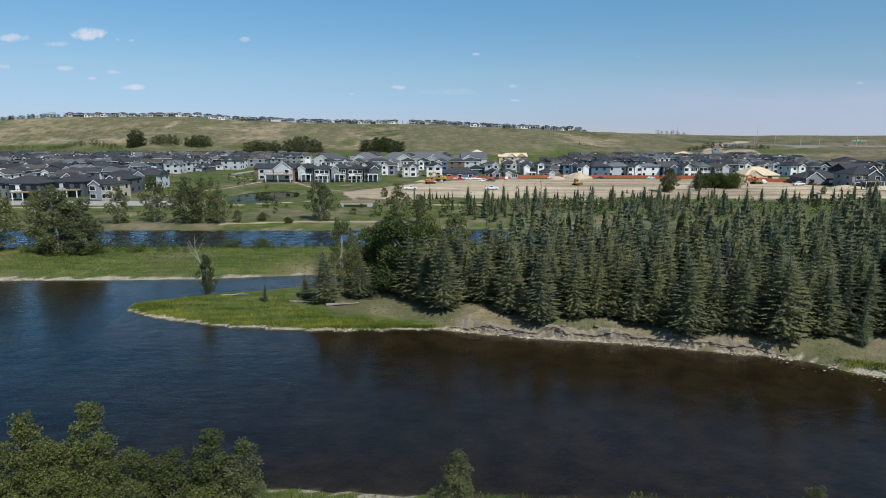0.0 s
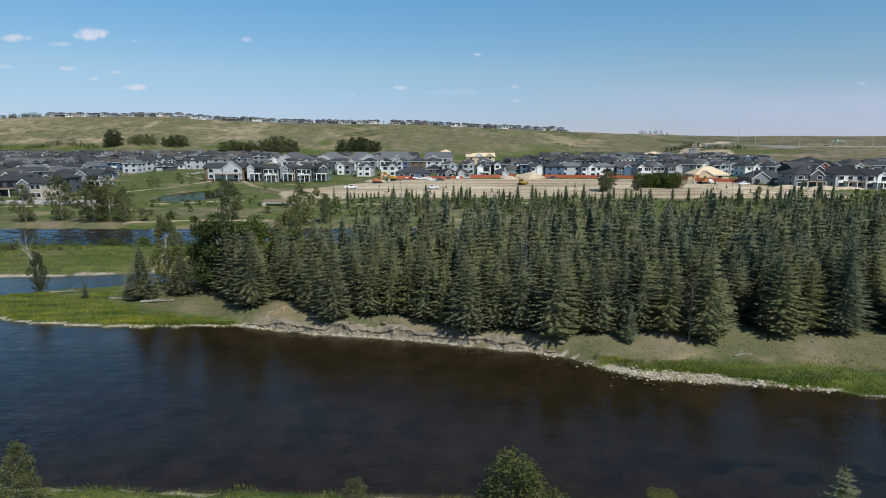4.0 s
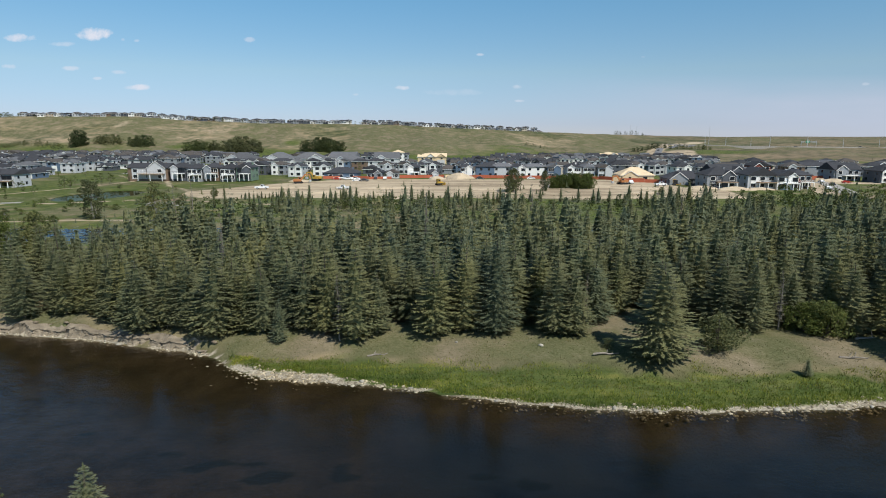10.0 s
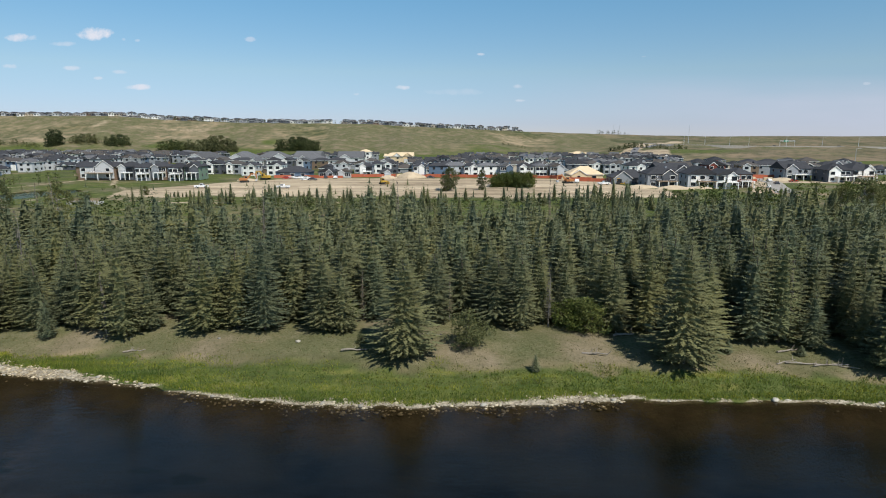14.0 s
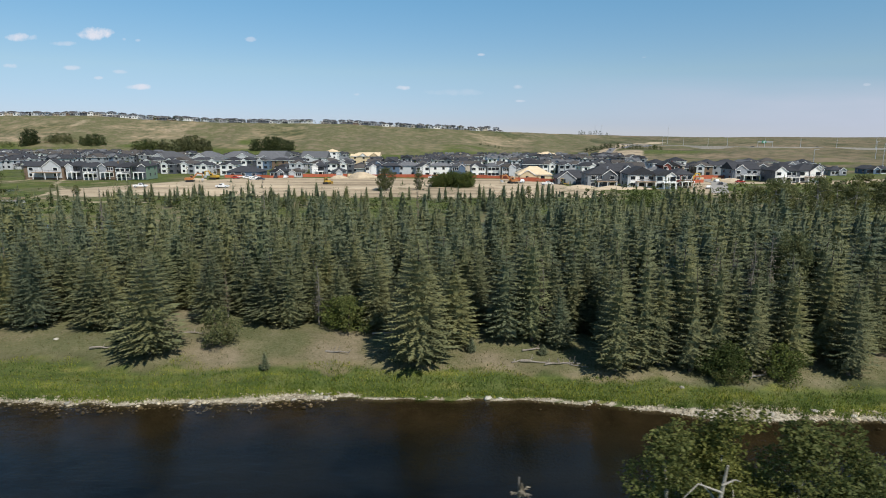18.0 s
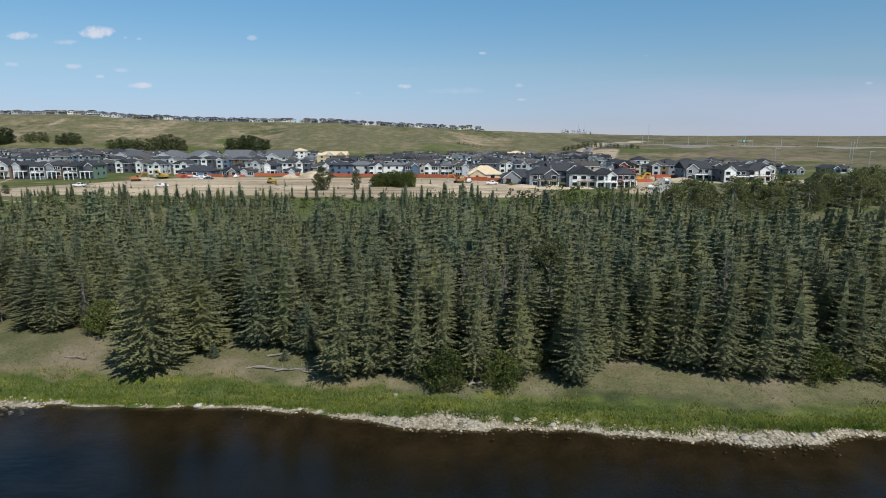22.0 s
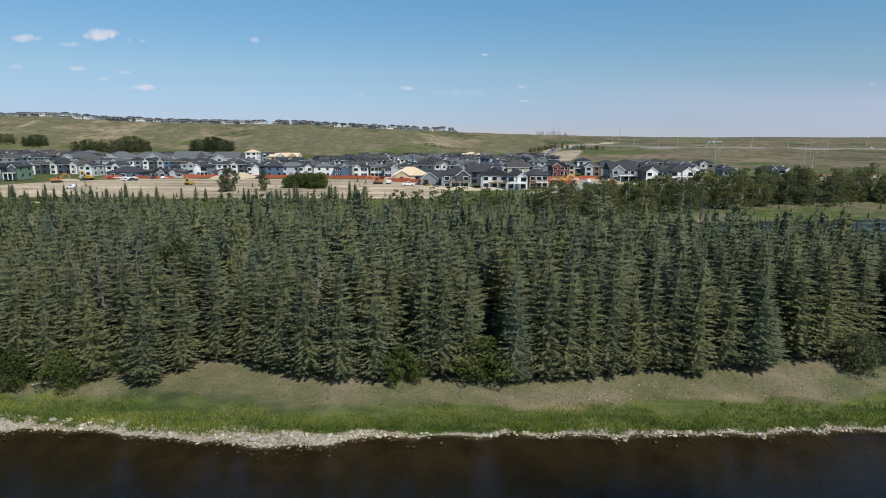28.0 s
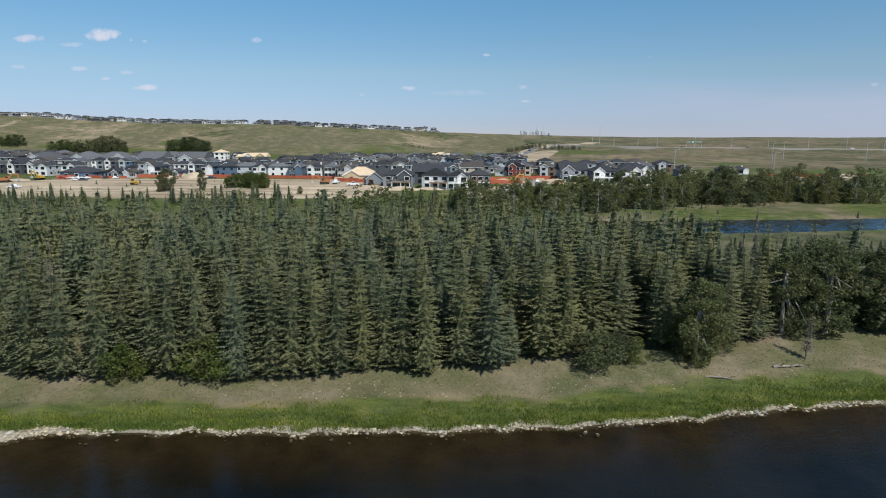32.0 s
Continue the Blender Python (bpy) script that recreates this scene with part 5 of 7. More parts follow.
def gable_front(w, z, depth, y0, pitch, x=0.0):
    """A cross gable over the front: roof leaves and the triangle of wall under them."""
    hh = w / 2 * pitch
    o = 0.35
    roof = Solid()
    vs = [(x - w / 2 - o, y0 - o, z - o * pitch), (x, y0 - o, z + hh), (x + w / 2 + o, y0 - o, z - o * pitch), (x - w / 2 - o, y0 + depth, z - o * pitch), (x, y0 + depth, z + hh), (x + w / 2 + o, y0 + depth, z - o * pitch)]
    vs += [(p[0], p[1], p[2] + .22) for p in vs]
    roof.add(vs, [(0, 3, 4, 1), (1, 4, 5, 2), (6, 7, 10, 9), (7, 8, 11, 10), (0, 1, 7, 6), (1, 2, 8, 7), (0, 6, 9, 3), (2, 5, 11, 8)])
    wall = Solid().add([(x - w / 2, y0, z), (x + w / 2, y0, z), (x, y0, z + hh), (x - w / 2, y0 + .25, z), (x + w / 2, y0 + .25, z), (x, y0 + .25, z + hh)],
                       [(0, 1, 2), (5, 4, 3), (0, 3, 4, 1), (1, 4, 5, 2), (2, 5, 3, 0)])
    return roof, wall


hr = random.Random(5)
BALUSTER = Solid().box((0, 0, 0), (.07, .05, 1.0)).mesh("baluster")
HOUSE_LABEL = {0: "two-storey suburban house with a dark shingled roof", 1: "two-storey suburban house with a grey shingled roof", 2: "two-storey suburban house with a brownish shingled roof", 3: "half-built house, roof still bare sheathing"}


FAR_MATS = list(WALLS.values()) + ROOFS + [GLASS]
FAR_SOLIDS = [Solid() for _ in FAR_MATS]


def far_house(x, y, w, d, storeys, wall, roof, turn, z0, pitch):
    """A house too far off to count: adds its shapes to the joined rest."""
    a = radians(turn)
    H = 2.85 * storeys

    def put(solid, mat):
        t = FAR_SOLIDS[FAR_MATS.index(mat)]
        t.add([(x + p[0] * math.cos(a) - p[1] * math.sin(a), y + p[0] * math.sin(a) + p[1] * math.cos(a), z0 + p[2]) for p in solid.v], solid.f)
    put(Solid().box((0, 0, H / 2 - .6), (w, d, H + 1.2)), WALLS[wall])
    put(hip_roof(w, d, H, pitch, 0.5, hr.random() < .3)[0], ROOFS[roof])
    gr, gw = gable_front(w * .5, H - .15, d * .5, -d / 2 - .5, 0.7, hr.choice((-.2, .2)) * w)
    put(gr, ROOFS[roof])
    put(gw, WALLS["white"] if hr.random() < .5 else WALLS[wall])
    for sd in (-1, 1):   # gable ends over the side walls
        W_, zr, xo, xi = d * .42, H - .1, sd * (w / 2 + .06), sd * (w / 2 - 1.9)
        put(Solid().add([(xo, -W_ / 2, zr), (xo, W_ / 2, zr), (xo, 0, zr + W_ * .36)], [(0, 1, 2)]), WALLS["white"] if hr.random() < .4 else WALLS[wall])
        put(Solid().add([(xo + sd * .3, -W_ / 2 - .3, zr), (xo + sd * .3, W_ / 2 + .3, zr), (xo + sd * .3, 0, zr + W_ * .36 + .2), (xi, -W_ / 2 - .3, zr), (xi, W_ / 2 + .3, zr), (xi, 0, zr + W_ * .36 + .2)], [(1, 4, 5, 2), (2, 5, 3, 0)]), ROOFS[roof])
        for st in range(storeys):
            for c in (-1, 1):
                put(Solid().box((sd * (w / 2 + .03), c * d * .24, 2.85 * st + 1.6), (.1, 1.5, 1.3)), GLASS)
    if hr.random() < .75:
        put(Solid().box((0, 0, H - .12), (w + .96, d + .96, .2)), WALLS["white"])
    if hr.random() < .45:
        put(Solid().box((hr.choice((-.2, .2)) * w, -d / 2 - .25, H * .3), (w * .42, .5, H * .6)), WALLS[hr.choice(("white", "light grey", "dark grey"))])
    for st in range(storeys):
        for c in (-1, 1):
            put(Solid().box((c * w * .24, -d / 2 - .04, 2.85 * st + 1.55), (1.5, .1, 1.3)), GLASS)


def house(x, y, w=10.0, d=11.0, storeys=2, wall="grey", roof=0, turn=0.0, detail=1, gable=None, deck=False, group="houses of the estate", pitch=0.42, z=None, accent=None, label=None):
    z0 = height_at(x, y) if z is None else z
    if detail == 0:
        return far_house(x, y, w, d, storeys, wall, roof, turn, z0, pitch)
    ob = new("house", None)
    ob.matrix_basis = pose(x, y, z0, 0, 0, turn)
    H = 2.85 * storeys
    tagged(ob, label or (wall + " " + HOUSE_LABEL[roof]).replace("two-storey", {1: "one-storey", 2: "two-storey", 3: "three-storey"}[storeys]), "house", group)
    m = WALLS[wall]
    s = Solid().box((0, 0, H / 2 - .4), (w, d, H + .8))
    body = part("wall", s, m, ob)
    if accent and detail:
        part("wall_panel", Solid().box((-w * .22, -d / 2 - .06, H * .52), (w * .36, .12, H * .92)), WALLS[accent], ob, accent + " wall panel")
    rf, rh = hip_roof(w, d, H, pitch, 0.5, hr.random() < 0.25)
    part("roof", rf, ROOFS[roof], ob)
    if detail == 1:
        part("eaves", Solid().box((0, 0, H - .14), (w + .9, d + .9, .2)), TRIM, ob)
    if gable is None:
        gable = hr.random() < 0.75
    gx = hr.choice((-.22, .22)) * w
    if gable and detail:
        gr, gw = gable_front(w * .46, H - .15, d * .5, -d / 2 - .6, 0.75 if detail > 1 else .6, gx)
        part("gable_roof", gr, ROOFS[roof], ob)
        fz = H - .15 - .35 * (0.75 if detail > 1 else .6)
        gp = 0.75 if detail > 1 else .6
        hw = w * .23 + .35
        fas = Solid().add([(gx - hw, -d / 2 - .99, fz), (gx, -d / 2 - .99, fz + hw * gp), (gx + hw, -d / 2 - .99, fz), (gx + hw, -d / 2 - .99, fz + .3), (gx, -d / 2 - .99, fz + hw * gp + .3), (gx - hw, -d / 2 - .99, fz + .3),
                           (gx - hw, -d / 2 - .955, fz), (gx, -d / 2 - .955, fz + hw * gp), (gx + hw, -d / 2 - .955, fz), (gx + hw, -d / 2 - .955, fz + .3), (gx, -d / 2 - .955, fz + hw * gp + .3), (gx - hw, -d / 2 - .955, fz + .3)],
                          [(0, 1, 4, 5), (1, 2, 3, 4), (6, 11, 10, 7), (7, 10, 9, 8), (5, 4, 10, 11), (4, 3, 9, 10), (0, 6, 7, 1), (1, 7, 8, 2)])
        part("fascia", fas, TRIM, ob)
        bay = Solid().box((gx, -d / 2 - .3, H / 2), (w * .46, .6, H - .3))
        bay.add(gw.v, gw.f)
        part("gable_wall", bay, WALLS[accent] if accent else m, ob)
    frames = 1 if hr.random() < .6 else 2
    cols = 3 if detail > 1 else 2
    for st in range(storeys):
        for c in range(cols):
            if detail == 0 and st == 0:
                continue
            cx = ((c + .5) / cols - .5) * w * .94
            big = detail > 1 or hr.random() < .5
            size = (2.0, 1.5) if big else (1.3, 1.3)
            yy = -d / 2 - .02 - (.62 if gable and detail and abs(cx - gx) < w * .23 + 1.05 else (.13 if accent and abs(cx + w * .22) < w * .18 + 1.05 else 0))
            if gable and detail and abs(abs(cx - gx) - w * .23) < 1.05:
                cx = gx + (w * .23 + 1.15) * (1 if cx > gx else -1)
                yy = -d / 2 - .02
                if abs(cx) > w / 2 - 1.0:
                    continue
            pm = pane(*size)
            win = part("window", pm[0], GLASS, ob, at=pose(cx, yy, 2.85 * st + 1.55))
            if detail > 1:
                part("window_frame", pm[frames], TRIM, win)
    if detail:
        for st in range(storeys):
            pm = pane(1.3, 1.3)
            for sd in (-1, 1):
                for c in (-1, 1):
                    part("window", pm[0], GLASS, ob, at=pose(sd * (w / 2 + .02), (c * .24 + hr.uniform(-.06, .06)) * d, 2.85 * st + 1.6, 0, 0, 90 * sd))
    if deck:
        zz = 2.9 if storeys > 1 else .5
        part("deck", Solid().box((w * .12, -d / 2 - 1.7, zz), (w * .66, 3.2, .25)), WOODDECK if hr.random() < .4 else TRIM, ob)
        for i in range(3):
            px = w * .12 + (i - 1) * w * .30
            part("deck_post", Solid().box((px, -d / 2 - 3.1, zz / 2 - .3), (.28, .28, zz + .4)), TRIM, ob)
        rail = Solid().box((w * .12, -d / 2 - 3.25, zz + 1.1), (w * .66, .08, .08))
        part("railing", rail, DARKTRIM, ob)
        for i in range(7):
            part("baluster", BALUSTER, DARKTRIM, ob, at=pose(w * .12 + (i - 3) * w * .107, -d / 2 - 3.25, zz + .6))
    if detail > 1:
        part("chimney", Solid().box((w * .3, d * .15, H + rh * .55), (.7, .7, 2.0)).box((w * .3, d * .15, H + rh * .55 + 1.05), (.9, .9, .15)), m, ob)
    return ob


PALETTE = ["grey", "dark grey", "grey", "light grey", "dark grey", "white", "blue-grey", "beige", "grey", "light grey", "brown"]


def street(y, x0, x1, step, detail, storeys=(2, 2, 2, 1), group="houses of the estate", palette=PALETTE, roofs=(0, 0, 1, 0, 2), jy=4, turns=6, fat=1.0):
    x = x0
    while x < x1:
        if hr.random() > 0.05:
            w = hr.uniform(7.5, 10.2) * fat
            house(x, y + hr.uniform(-jy, jy), w, hr.uniform(10, 13), hr.choice(storeys), hr.choice(palette), hr.choice(roofs), hr.uniform(-turns, turns) + (0 if hr.random() < .75 else 90), detail,
                  deck=detail > 1 and hr.random() < .5, group=group, accent=hr.choice(("white", "light grey", None)) if detail else None)
        x += step * hr.uniform(.9, 1.2)


# estate beyond the left flats
for x, y, w, st, wall, acc, dk, gb in [(-151, 221, 12, 2, "dark grey", "white", True, False), (-141, 230, 12, 2, "dark grey", "light grey", True, False), (-121, 218, 8.6, 2, "beige", "grey", False, True), (-129, 243, 9, 2, "dark grey", None, False, True),
                                       (-166, 222, 12, 2, "grey", "white", True, False), (-129, 266, 11, 2, "light grey", "grey", True, True), (-143, 268, 10, 2, "dark grey", "brown", False, False), (-156, 252, 11, 2, "grey", None, False, True)]:
    house(x, y, w, 11, st, wall, 0, hr.uniform(-5, 5), 2, gb, dk, accent=acc, group="riverside houses", pitch=.34)
SMALL = ["dark grey", "grey", "white", "light grey", "grey", "white", "blue-grey", "beige", "dark grey", "light grey"]
for y, lim in [(270, -160), (292, -144), (318, -154), (340, -160), (362, -158), (384, -150), (402, -140), (424, -128), (446, -108), (470, -110), (496, -115), (525, -125), (550, -140)]:
    street(y, -0.76 * y - 14, lim, 9.0 if y < 400 else 9.6, 1 if y < 345 else 0, fat=.92, palette=SMALL, roofs=(0, 0, 0, 1, 2))
# walk-out terrace above the pond
house(-83.5, 304, 20, 11, 2, "brown", 0, 0, 2, True, True, accent="light grey", pitch=.36, z=height_at(-83, 303) + .8, label="wide terrace house, grey and brown walls")
for i, (wall, acc) in enumerate([("dark grey", "light grey"), ("grey", "white"), ("brown", "grey"), ("dark grey", "white"), ("green-wrapped", "dark grey"), ("grey", "white")][:5]):
    house(-68 + i * 8.2, 303, 7.6, 11, 2, wall, 0, 0, 2, i % 2 == 0, True, accent=acc, group="walk-out terrace", pitch=.5, z=height_at(-68, 303) + 1.0 - .5 * (i % 2),
          label=wall + " tall walk-out house with a deck")
street(338, -18, 8, 12, 1, (1, 2), palette=["white", "light grey", "dark grey"])
street(352, -78, -20, 10, 1, (1, 2), fat=.85)
street(395, -75, 62, 10, 1, (1, 2, 2), fat=.85)
# long grey-roofed apartment houses
for x, y, w in [(-80, 430, 22), (-56, 440, 20), (-33, 436, 23), (-10, 446, 19), (-2, 418, 17), (22, 440, 18)]:
    house(x, y, w, 16, 2, "light grey", 1, hr.uniform(-8, 8), 1, True, False, accent="light grey", group="apartment houses", pitch=.5, label="long light grey apartment house with a grey shingled roof")
street(480, -150, 20, 13, 0)
street(515, -150, 30, 14, 0)
house(27, 478, 9, 9, 3, "white", 3, 0, 1, False, False, label="tall house wrapped in white sheeting, unfinished")
# behind the building land
house(9, 326, 18, 12, 1, "blue-grey", 0, 0, 2, False, True, accent="dark grey", label="low wide dark blue house with a dark roof")
street(330, 27, 62, 10, 2, (1, 2), fat=.85, palette=["light grey", "white", "grey"])
street(334, 66, 152, 8.8, 2, (2,), fat=.82, palette=["light grey", "grey", "white", "dark grey", "blue-grey"], jy=1.5, turns=1)
for y, a, b in [(358, 20, 205), (382, 72, 232), (410, 70, 250), (442, 78, 262), (476, 95, 268), (512, 110, 262)]:
    street(y, a, b, 9.0, 1 if y < 365 else 0, fat=.88, palette=SMALL)
for x, y in [(50, 470), (58, 474), (200, 505)]:
    house(x, y, 14, 11, 2, "bare sheathing", 3, 0, 0, True, label="half-built house of bare yellow sheathing")
# big houses at the end of the building land
house(162.5, 313, 17, 13, 1, "bare sheathing", 3, 0, 1, True, pitch=.55, label="half-built house of bare yellow sheathing and rafters")
for x, y, w, st, wall, acc, dk, gb in [(178, 287, 18, 1, "dark grey", "grey", False, True), (186, 270, 13, 2, "grey", "dark grey", True, True), (199, 292, 16, 2, "dark grey", None, False, True),
                                       (203, 268, 12, 2, "light grey", "white", True, False), (212.5, 265, 8.5, 2, "white", "white", True, True), (222, 272, 8.5, 2, "brown", "dark red", True, False),
                                       (284, 302, 12, 2, "dark grey", "white", True, True), (297, 305, 12, 2, "dark grey", "white", True, True), (272, 318, 14, 2, "grey", None, True, True), (306, 318, 12, 2, "grey", "white", True, True)]:
    house(x, y, w, 13, st, wall, 0, hr.uniform(-6, 6), 2, gb, dk, accent=acc, pitch=.5, group="large riverside houses")
house(246, 352, 10, 11, 2, "dark red", 0, 0, 2, True)
for y, a, b in [(338, 196, 224), (352, 228, 330), (378, 236, 345), (405, 250, 340)]:
    street(y, a, b, 11.5, 1)
for x, y, w, wall in [(303, 372, 8, "beige"), (318, 352, 16, "light grey"), (345, 356, 11, "grey"), (358, 392, 7, "white"), (376, 372, 10, "blue-grey"), (385, 373, 8, "white")]:
    house(x, y, w * .85, 10, 1 if x > 340 else 2, wall, 1 if wall == "light grey" else 0, 0, 2, None, False)
# estate along the crest
cr = random.Random(3)
for a, b in [(-462, -195), (-180, -60), (-40, 20), (22, 192)]:
    x = a
    while x < b:
        yy = float(np.interp(x, CREST_X, CREST_Y)) + cr.uniform(8, 20)
        house(x, yy, cr.uniform(6.0, 8.5), 9, cr.choice((1, 2, 2)), cr.choice(("light grey", "beige", "white", "white", "grey", "dark grey") if int(x / 37) % 3 else ("dark grey", "brown", "grey", "dark grey", "light grey")), cr.choice((0, 2, 1)), cr.uniform(-10, 10), 1, group="houses on the crest", z=height_at(x, yy) - cr.uniform(1.6, 3.4))
        x += cr.uniform(6.4, 8.6) if cr.random() < .96 else 16
    while b > a and a < b:   # second row behind
        far_house(a, float(np.interp(a, CREST_X, CREST_Y)) + 30, 7.5, 9, 2, cr.choice(("light grey", "grey", "white")), cr.choice((0, 1)), 0, height_at(a, float(np.interp(a, CREST_X, CREST_Y)) + 12) - cr.uniform(.8, 2.2), .42)
        a += cr.uniform(8, 14)

verts, faces, slots = [], [], []
for i, t in enumerate(FAR_SOLIDS):
    k = len(verts)
    verts += t.v
    faces += [tuple(j + k for j in f) for f in t.f]
    slots += [i] * len(t.f)
fm = bpy.data.meshes.new("far_houses")
fm.from_pydata(verts, [], faces)
for m in FAR_MATS:
    fm.materials.append(m)
fm.polygons.foreach_set("material_index", slots)
thing("far_houses", fm, None, "distant rows of grey-roofed houses below and along the crest", "houses", kind="stuff")

# ---- ribbons: roads ----
ASPHALT = plain("asphalt", (0.16, 0.16, 0.165), 0.9, 0.2, 0.3)
PAVING = plain("pale_road", (0.30, 0.28, 0.25), 0.9, 0.15, 0.3)
ORANGE = plain("orange_fabric", (0.40, 0.105, 0.055), 0.8, 0.2, 0.5)
YELLOW = plain("machine_yellow", (0.50, 0.31, 0.05), 0.5, 0.15, 1.0)
MACHINE_ORANGE = plain("machine_orange", (0.38, 0.16, 0.06), 0.5, 0.15, 1.0)
RUBBER = plain("black_rubber", (0.025, 0.025, 0.026), 0.9, 0.2)
CARWHITE = plain("white_car_paint", (0.80, 0.80, 0.80), 0.25, 0.03, spec=0.6, grain=0)
CARDARK = plain("dark_car_paint", (0.05, 0.055, 0.065), 0.25, 0.05, spec=0.6, grain=0)
CARRED = plain("red_car_paint", (0.35, 0.04, 0.03), 0.25, 0.05, spec=0.6, grain=0)
STEEL = plain("galvanised_steel", (0.55, 0.56, 0.57), 0.45, 0.1, metal=0.6)
GREENSIGN = plain("green_sign", (0.02, 0.19, 0.12), 0.4, 0.05)
SPOIL = plain("spoil", (0.46, 0.37, 0.26), 0.95, 0.2, 0.4, grain=0.9)


def ribbon(name, line, w, mat, label, lift=0.12, n=40, even=0):
    pts = []
    for (ax, ay), (bx, by) in zip(line[:-1], line[1:]):
        for i in range(n):
            pts.append((ax + (bx - ax) * i / n, ay + (by - ay) * i / n))
    pts.append(line[-1])
    s = Solid()
    vs = []
    level = [height_at(x, y) for x, y in pts]
    for i, (x, y) in enumerate(pts):
        a, b = pts[max(0, i - 1)], pts[min(len(pts) - 1, i + 1)]
        dx, dy = b[0] - a[0], b[1] - a[1]
        k = math.hypot(dx, dy)
        nx, ny = -dy / k * w / 2, dx / k * w / 2
        z = max(height_at(x, y), height_at(x + nx, y + ny), height_at(x - nx, y - ny)) + lift
        if even:
            near_ = level[max(0, i - even):i + even + 1]
            z = sum(near_) / len(near_) + 1.0
        vs += [(x + nx, y + ny, z), (x - nx, y - ny, z), (x + nx, y + ny, z - 1.5 - 2.5 * (even > 0)), (x - nx, y - ny, z - 1.5 - 2.5 * (even > 0))]
    fs = []
    for i in range(len(pts) - 1):
        k = 4 * i
        fs += [(k, k + 1, k + 5, k + 4), (k + 1, k + 3, k + 7, k + 5), (k + 2, k, k + 4, k + 6)]
    return thing(name, s.add(vs, fs).mesh(name), mat, label, "road", kind="structure")


ribbon("road", [(330, 745), (420, 728), (520, 726), (700, 740), (1000, 790)], 14, PAVING, "pale highway across the dry hillside", even=26)
ribbon("road", [(255, 470), (262, 540), (280, 620), (300, 668), (360, 730)], 7, ASPHALT, "grey road climbing the hillside cut")
ribbon("road", [(226, 238), (235, 258), (250, 292), (256, 330)], 7, PAVING, "pale street ending at the river flats")
ribbon("road", [(-124, 352), (-120, 385), (-96, 425), (-98, 470)], 5, PAVING, "pale street between the houses")
ribbon("road", [(-190, 203), (-95, 199), (-80, 203)], 3, PAVING, "pale path along a low wall")

# ---- hillside groves and bushes ----
GR = [leafy(400 + i, 9, 2.7, 14, 17, 0.40, 0.0, 3, 0.15) for i in range(3)]
for t_, c_ in GR:
    c_.materials.append(LEAF)


def grove(cx, cy, rx, ry, n, h, mat, label, seed):
    """A thicket of trees that stand crown to crown."""
    g = np.random.RandomState(seed)
    vs, fs, k = [], [], 0
    arr = []
    for t_, c_ in GR:
        a = np.empty(len(c_.vertices) * 3)
        c_.vertices.foreach_get("co", a)
        arr.append(a.reshape(-1, 3))
    for i in range(int(n * (1.5 if cy > 560 else 1))):
        r, a = math.sqrt(g.rand()), g.uniform(0, 6.28)
        x, y = cx + rx * r * math.cos(a), cy + ry * r * math.sin(a)
        hh = h * g.uniform(.65, 1.15) * (1 - 0.35 * r ** 3) / 9
        v = arr[i % 3]
        c, s = math.cos(a * 5), math.sin(a * 5)
        w = np.stack([(v[:, 0] * c - v[:, 1] * s) * hh * 1.1 + x, (v[:, 0] * s + v[:, 1] * c) * hh * 1.1 + y, v[:, 2] * hh + height_at(x, y) - .3], -1)
        vs.append(w)
        fs.append(np.arange(len(v)).reshape(-1, 4) + k)
        k += len(v)
    return thing("grove", array_mesh("grove", np.concatenate(vs), np.concatenate(fs)), mat, label, "grove", "groves on the hillside", kind="stuff")


GROVELEAF = foliage("grove_leaves", (0.062, 0.082, 0.038), (0.14, 0.165, 0.070), 0.45)
GROVEGREY = foliage("grove_grey_leaves", (0.088, 0.100, 0.055), (0.175, 0.185, 0.105), 0.45)
grove(-319, 632, 9, 8, 22, 15, GROVELEAF, "dark round clump of trees at the hill foot", 1)
grove(-292, 640, 17, 8, 30, 9, GROVEGREY, "grey-green thicket at the hill foot", 2)
grove(-257, 640, 15, 8, 34, 10.5, GROVELEAF, "dark rounded thicket at the hill foot", 3)
grove(-185, 614, 17, 11, 44, 11, GROVELEAF, "dark green grove at the hill foot", 4)
grove(-148, 614, 27, 10, 56, 15, GROVEGREY, "tall grey-green aspen grove at the hill foot", 5)
grove(-63, 624, 23, 11, 64, 13.5, GROVELEAF, "dense dark aspen grove at the hill foot", 6)
grove(-375, 634, 42, 9, 60, 5.0, GROVEGREY, "low scrub at the hill foot", 7)
grove(-440, 640, 40, 9, 24, 4.0, GROVEGREY, "low scrub at the hill foot", 8)
grove(-336, 624, 10, 6, 10, 4.0, GROVELEAF, "low dark scrub at the hill foot", 9)
grove(300, 668, 34, 5, 40, 6.0, GROVELEAF, "dark scrub beside the hillside road", 10)
grove(332, 640, 14, 5, 16, 5.0, GROVELEAF, "dark scrub beside the hillside road", 11)
grove(165, 690, 16, 9, 12, 4.0, GROVEGREY, "low scrub in a gully", 12)
grove(-240, 772, 70, 4, 34, 5.5, GROVELEAF, "dark trees between the crest houses", 13)
grove(-110, 778, 80, 5, 34, 5.5, GROVELEAF, "dark trees between the crest houses", 14)
grove(-540, 760, 95, 6, 130, 5.5, GROVELEAF, "line of dark trees along the crest", 15)
grove(90, 788, 80, 5, 26, 5.0, GROVELEAF, "dark trees between the crest houses", 16)
grove(330, 880, 30, 8, 10, 7.0, GROVELEAF, "dark trees on the far crest", 17)
grove(-3, 175, 20, 8, 16, 5.5, LEAF, "leafy thicket beside the footbridge", 18)
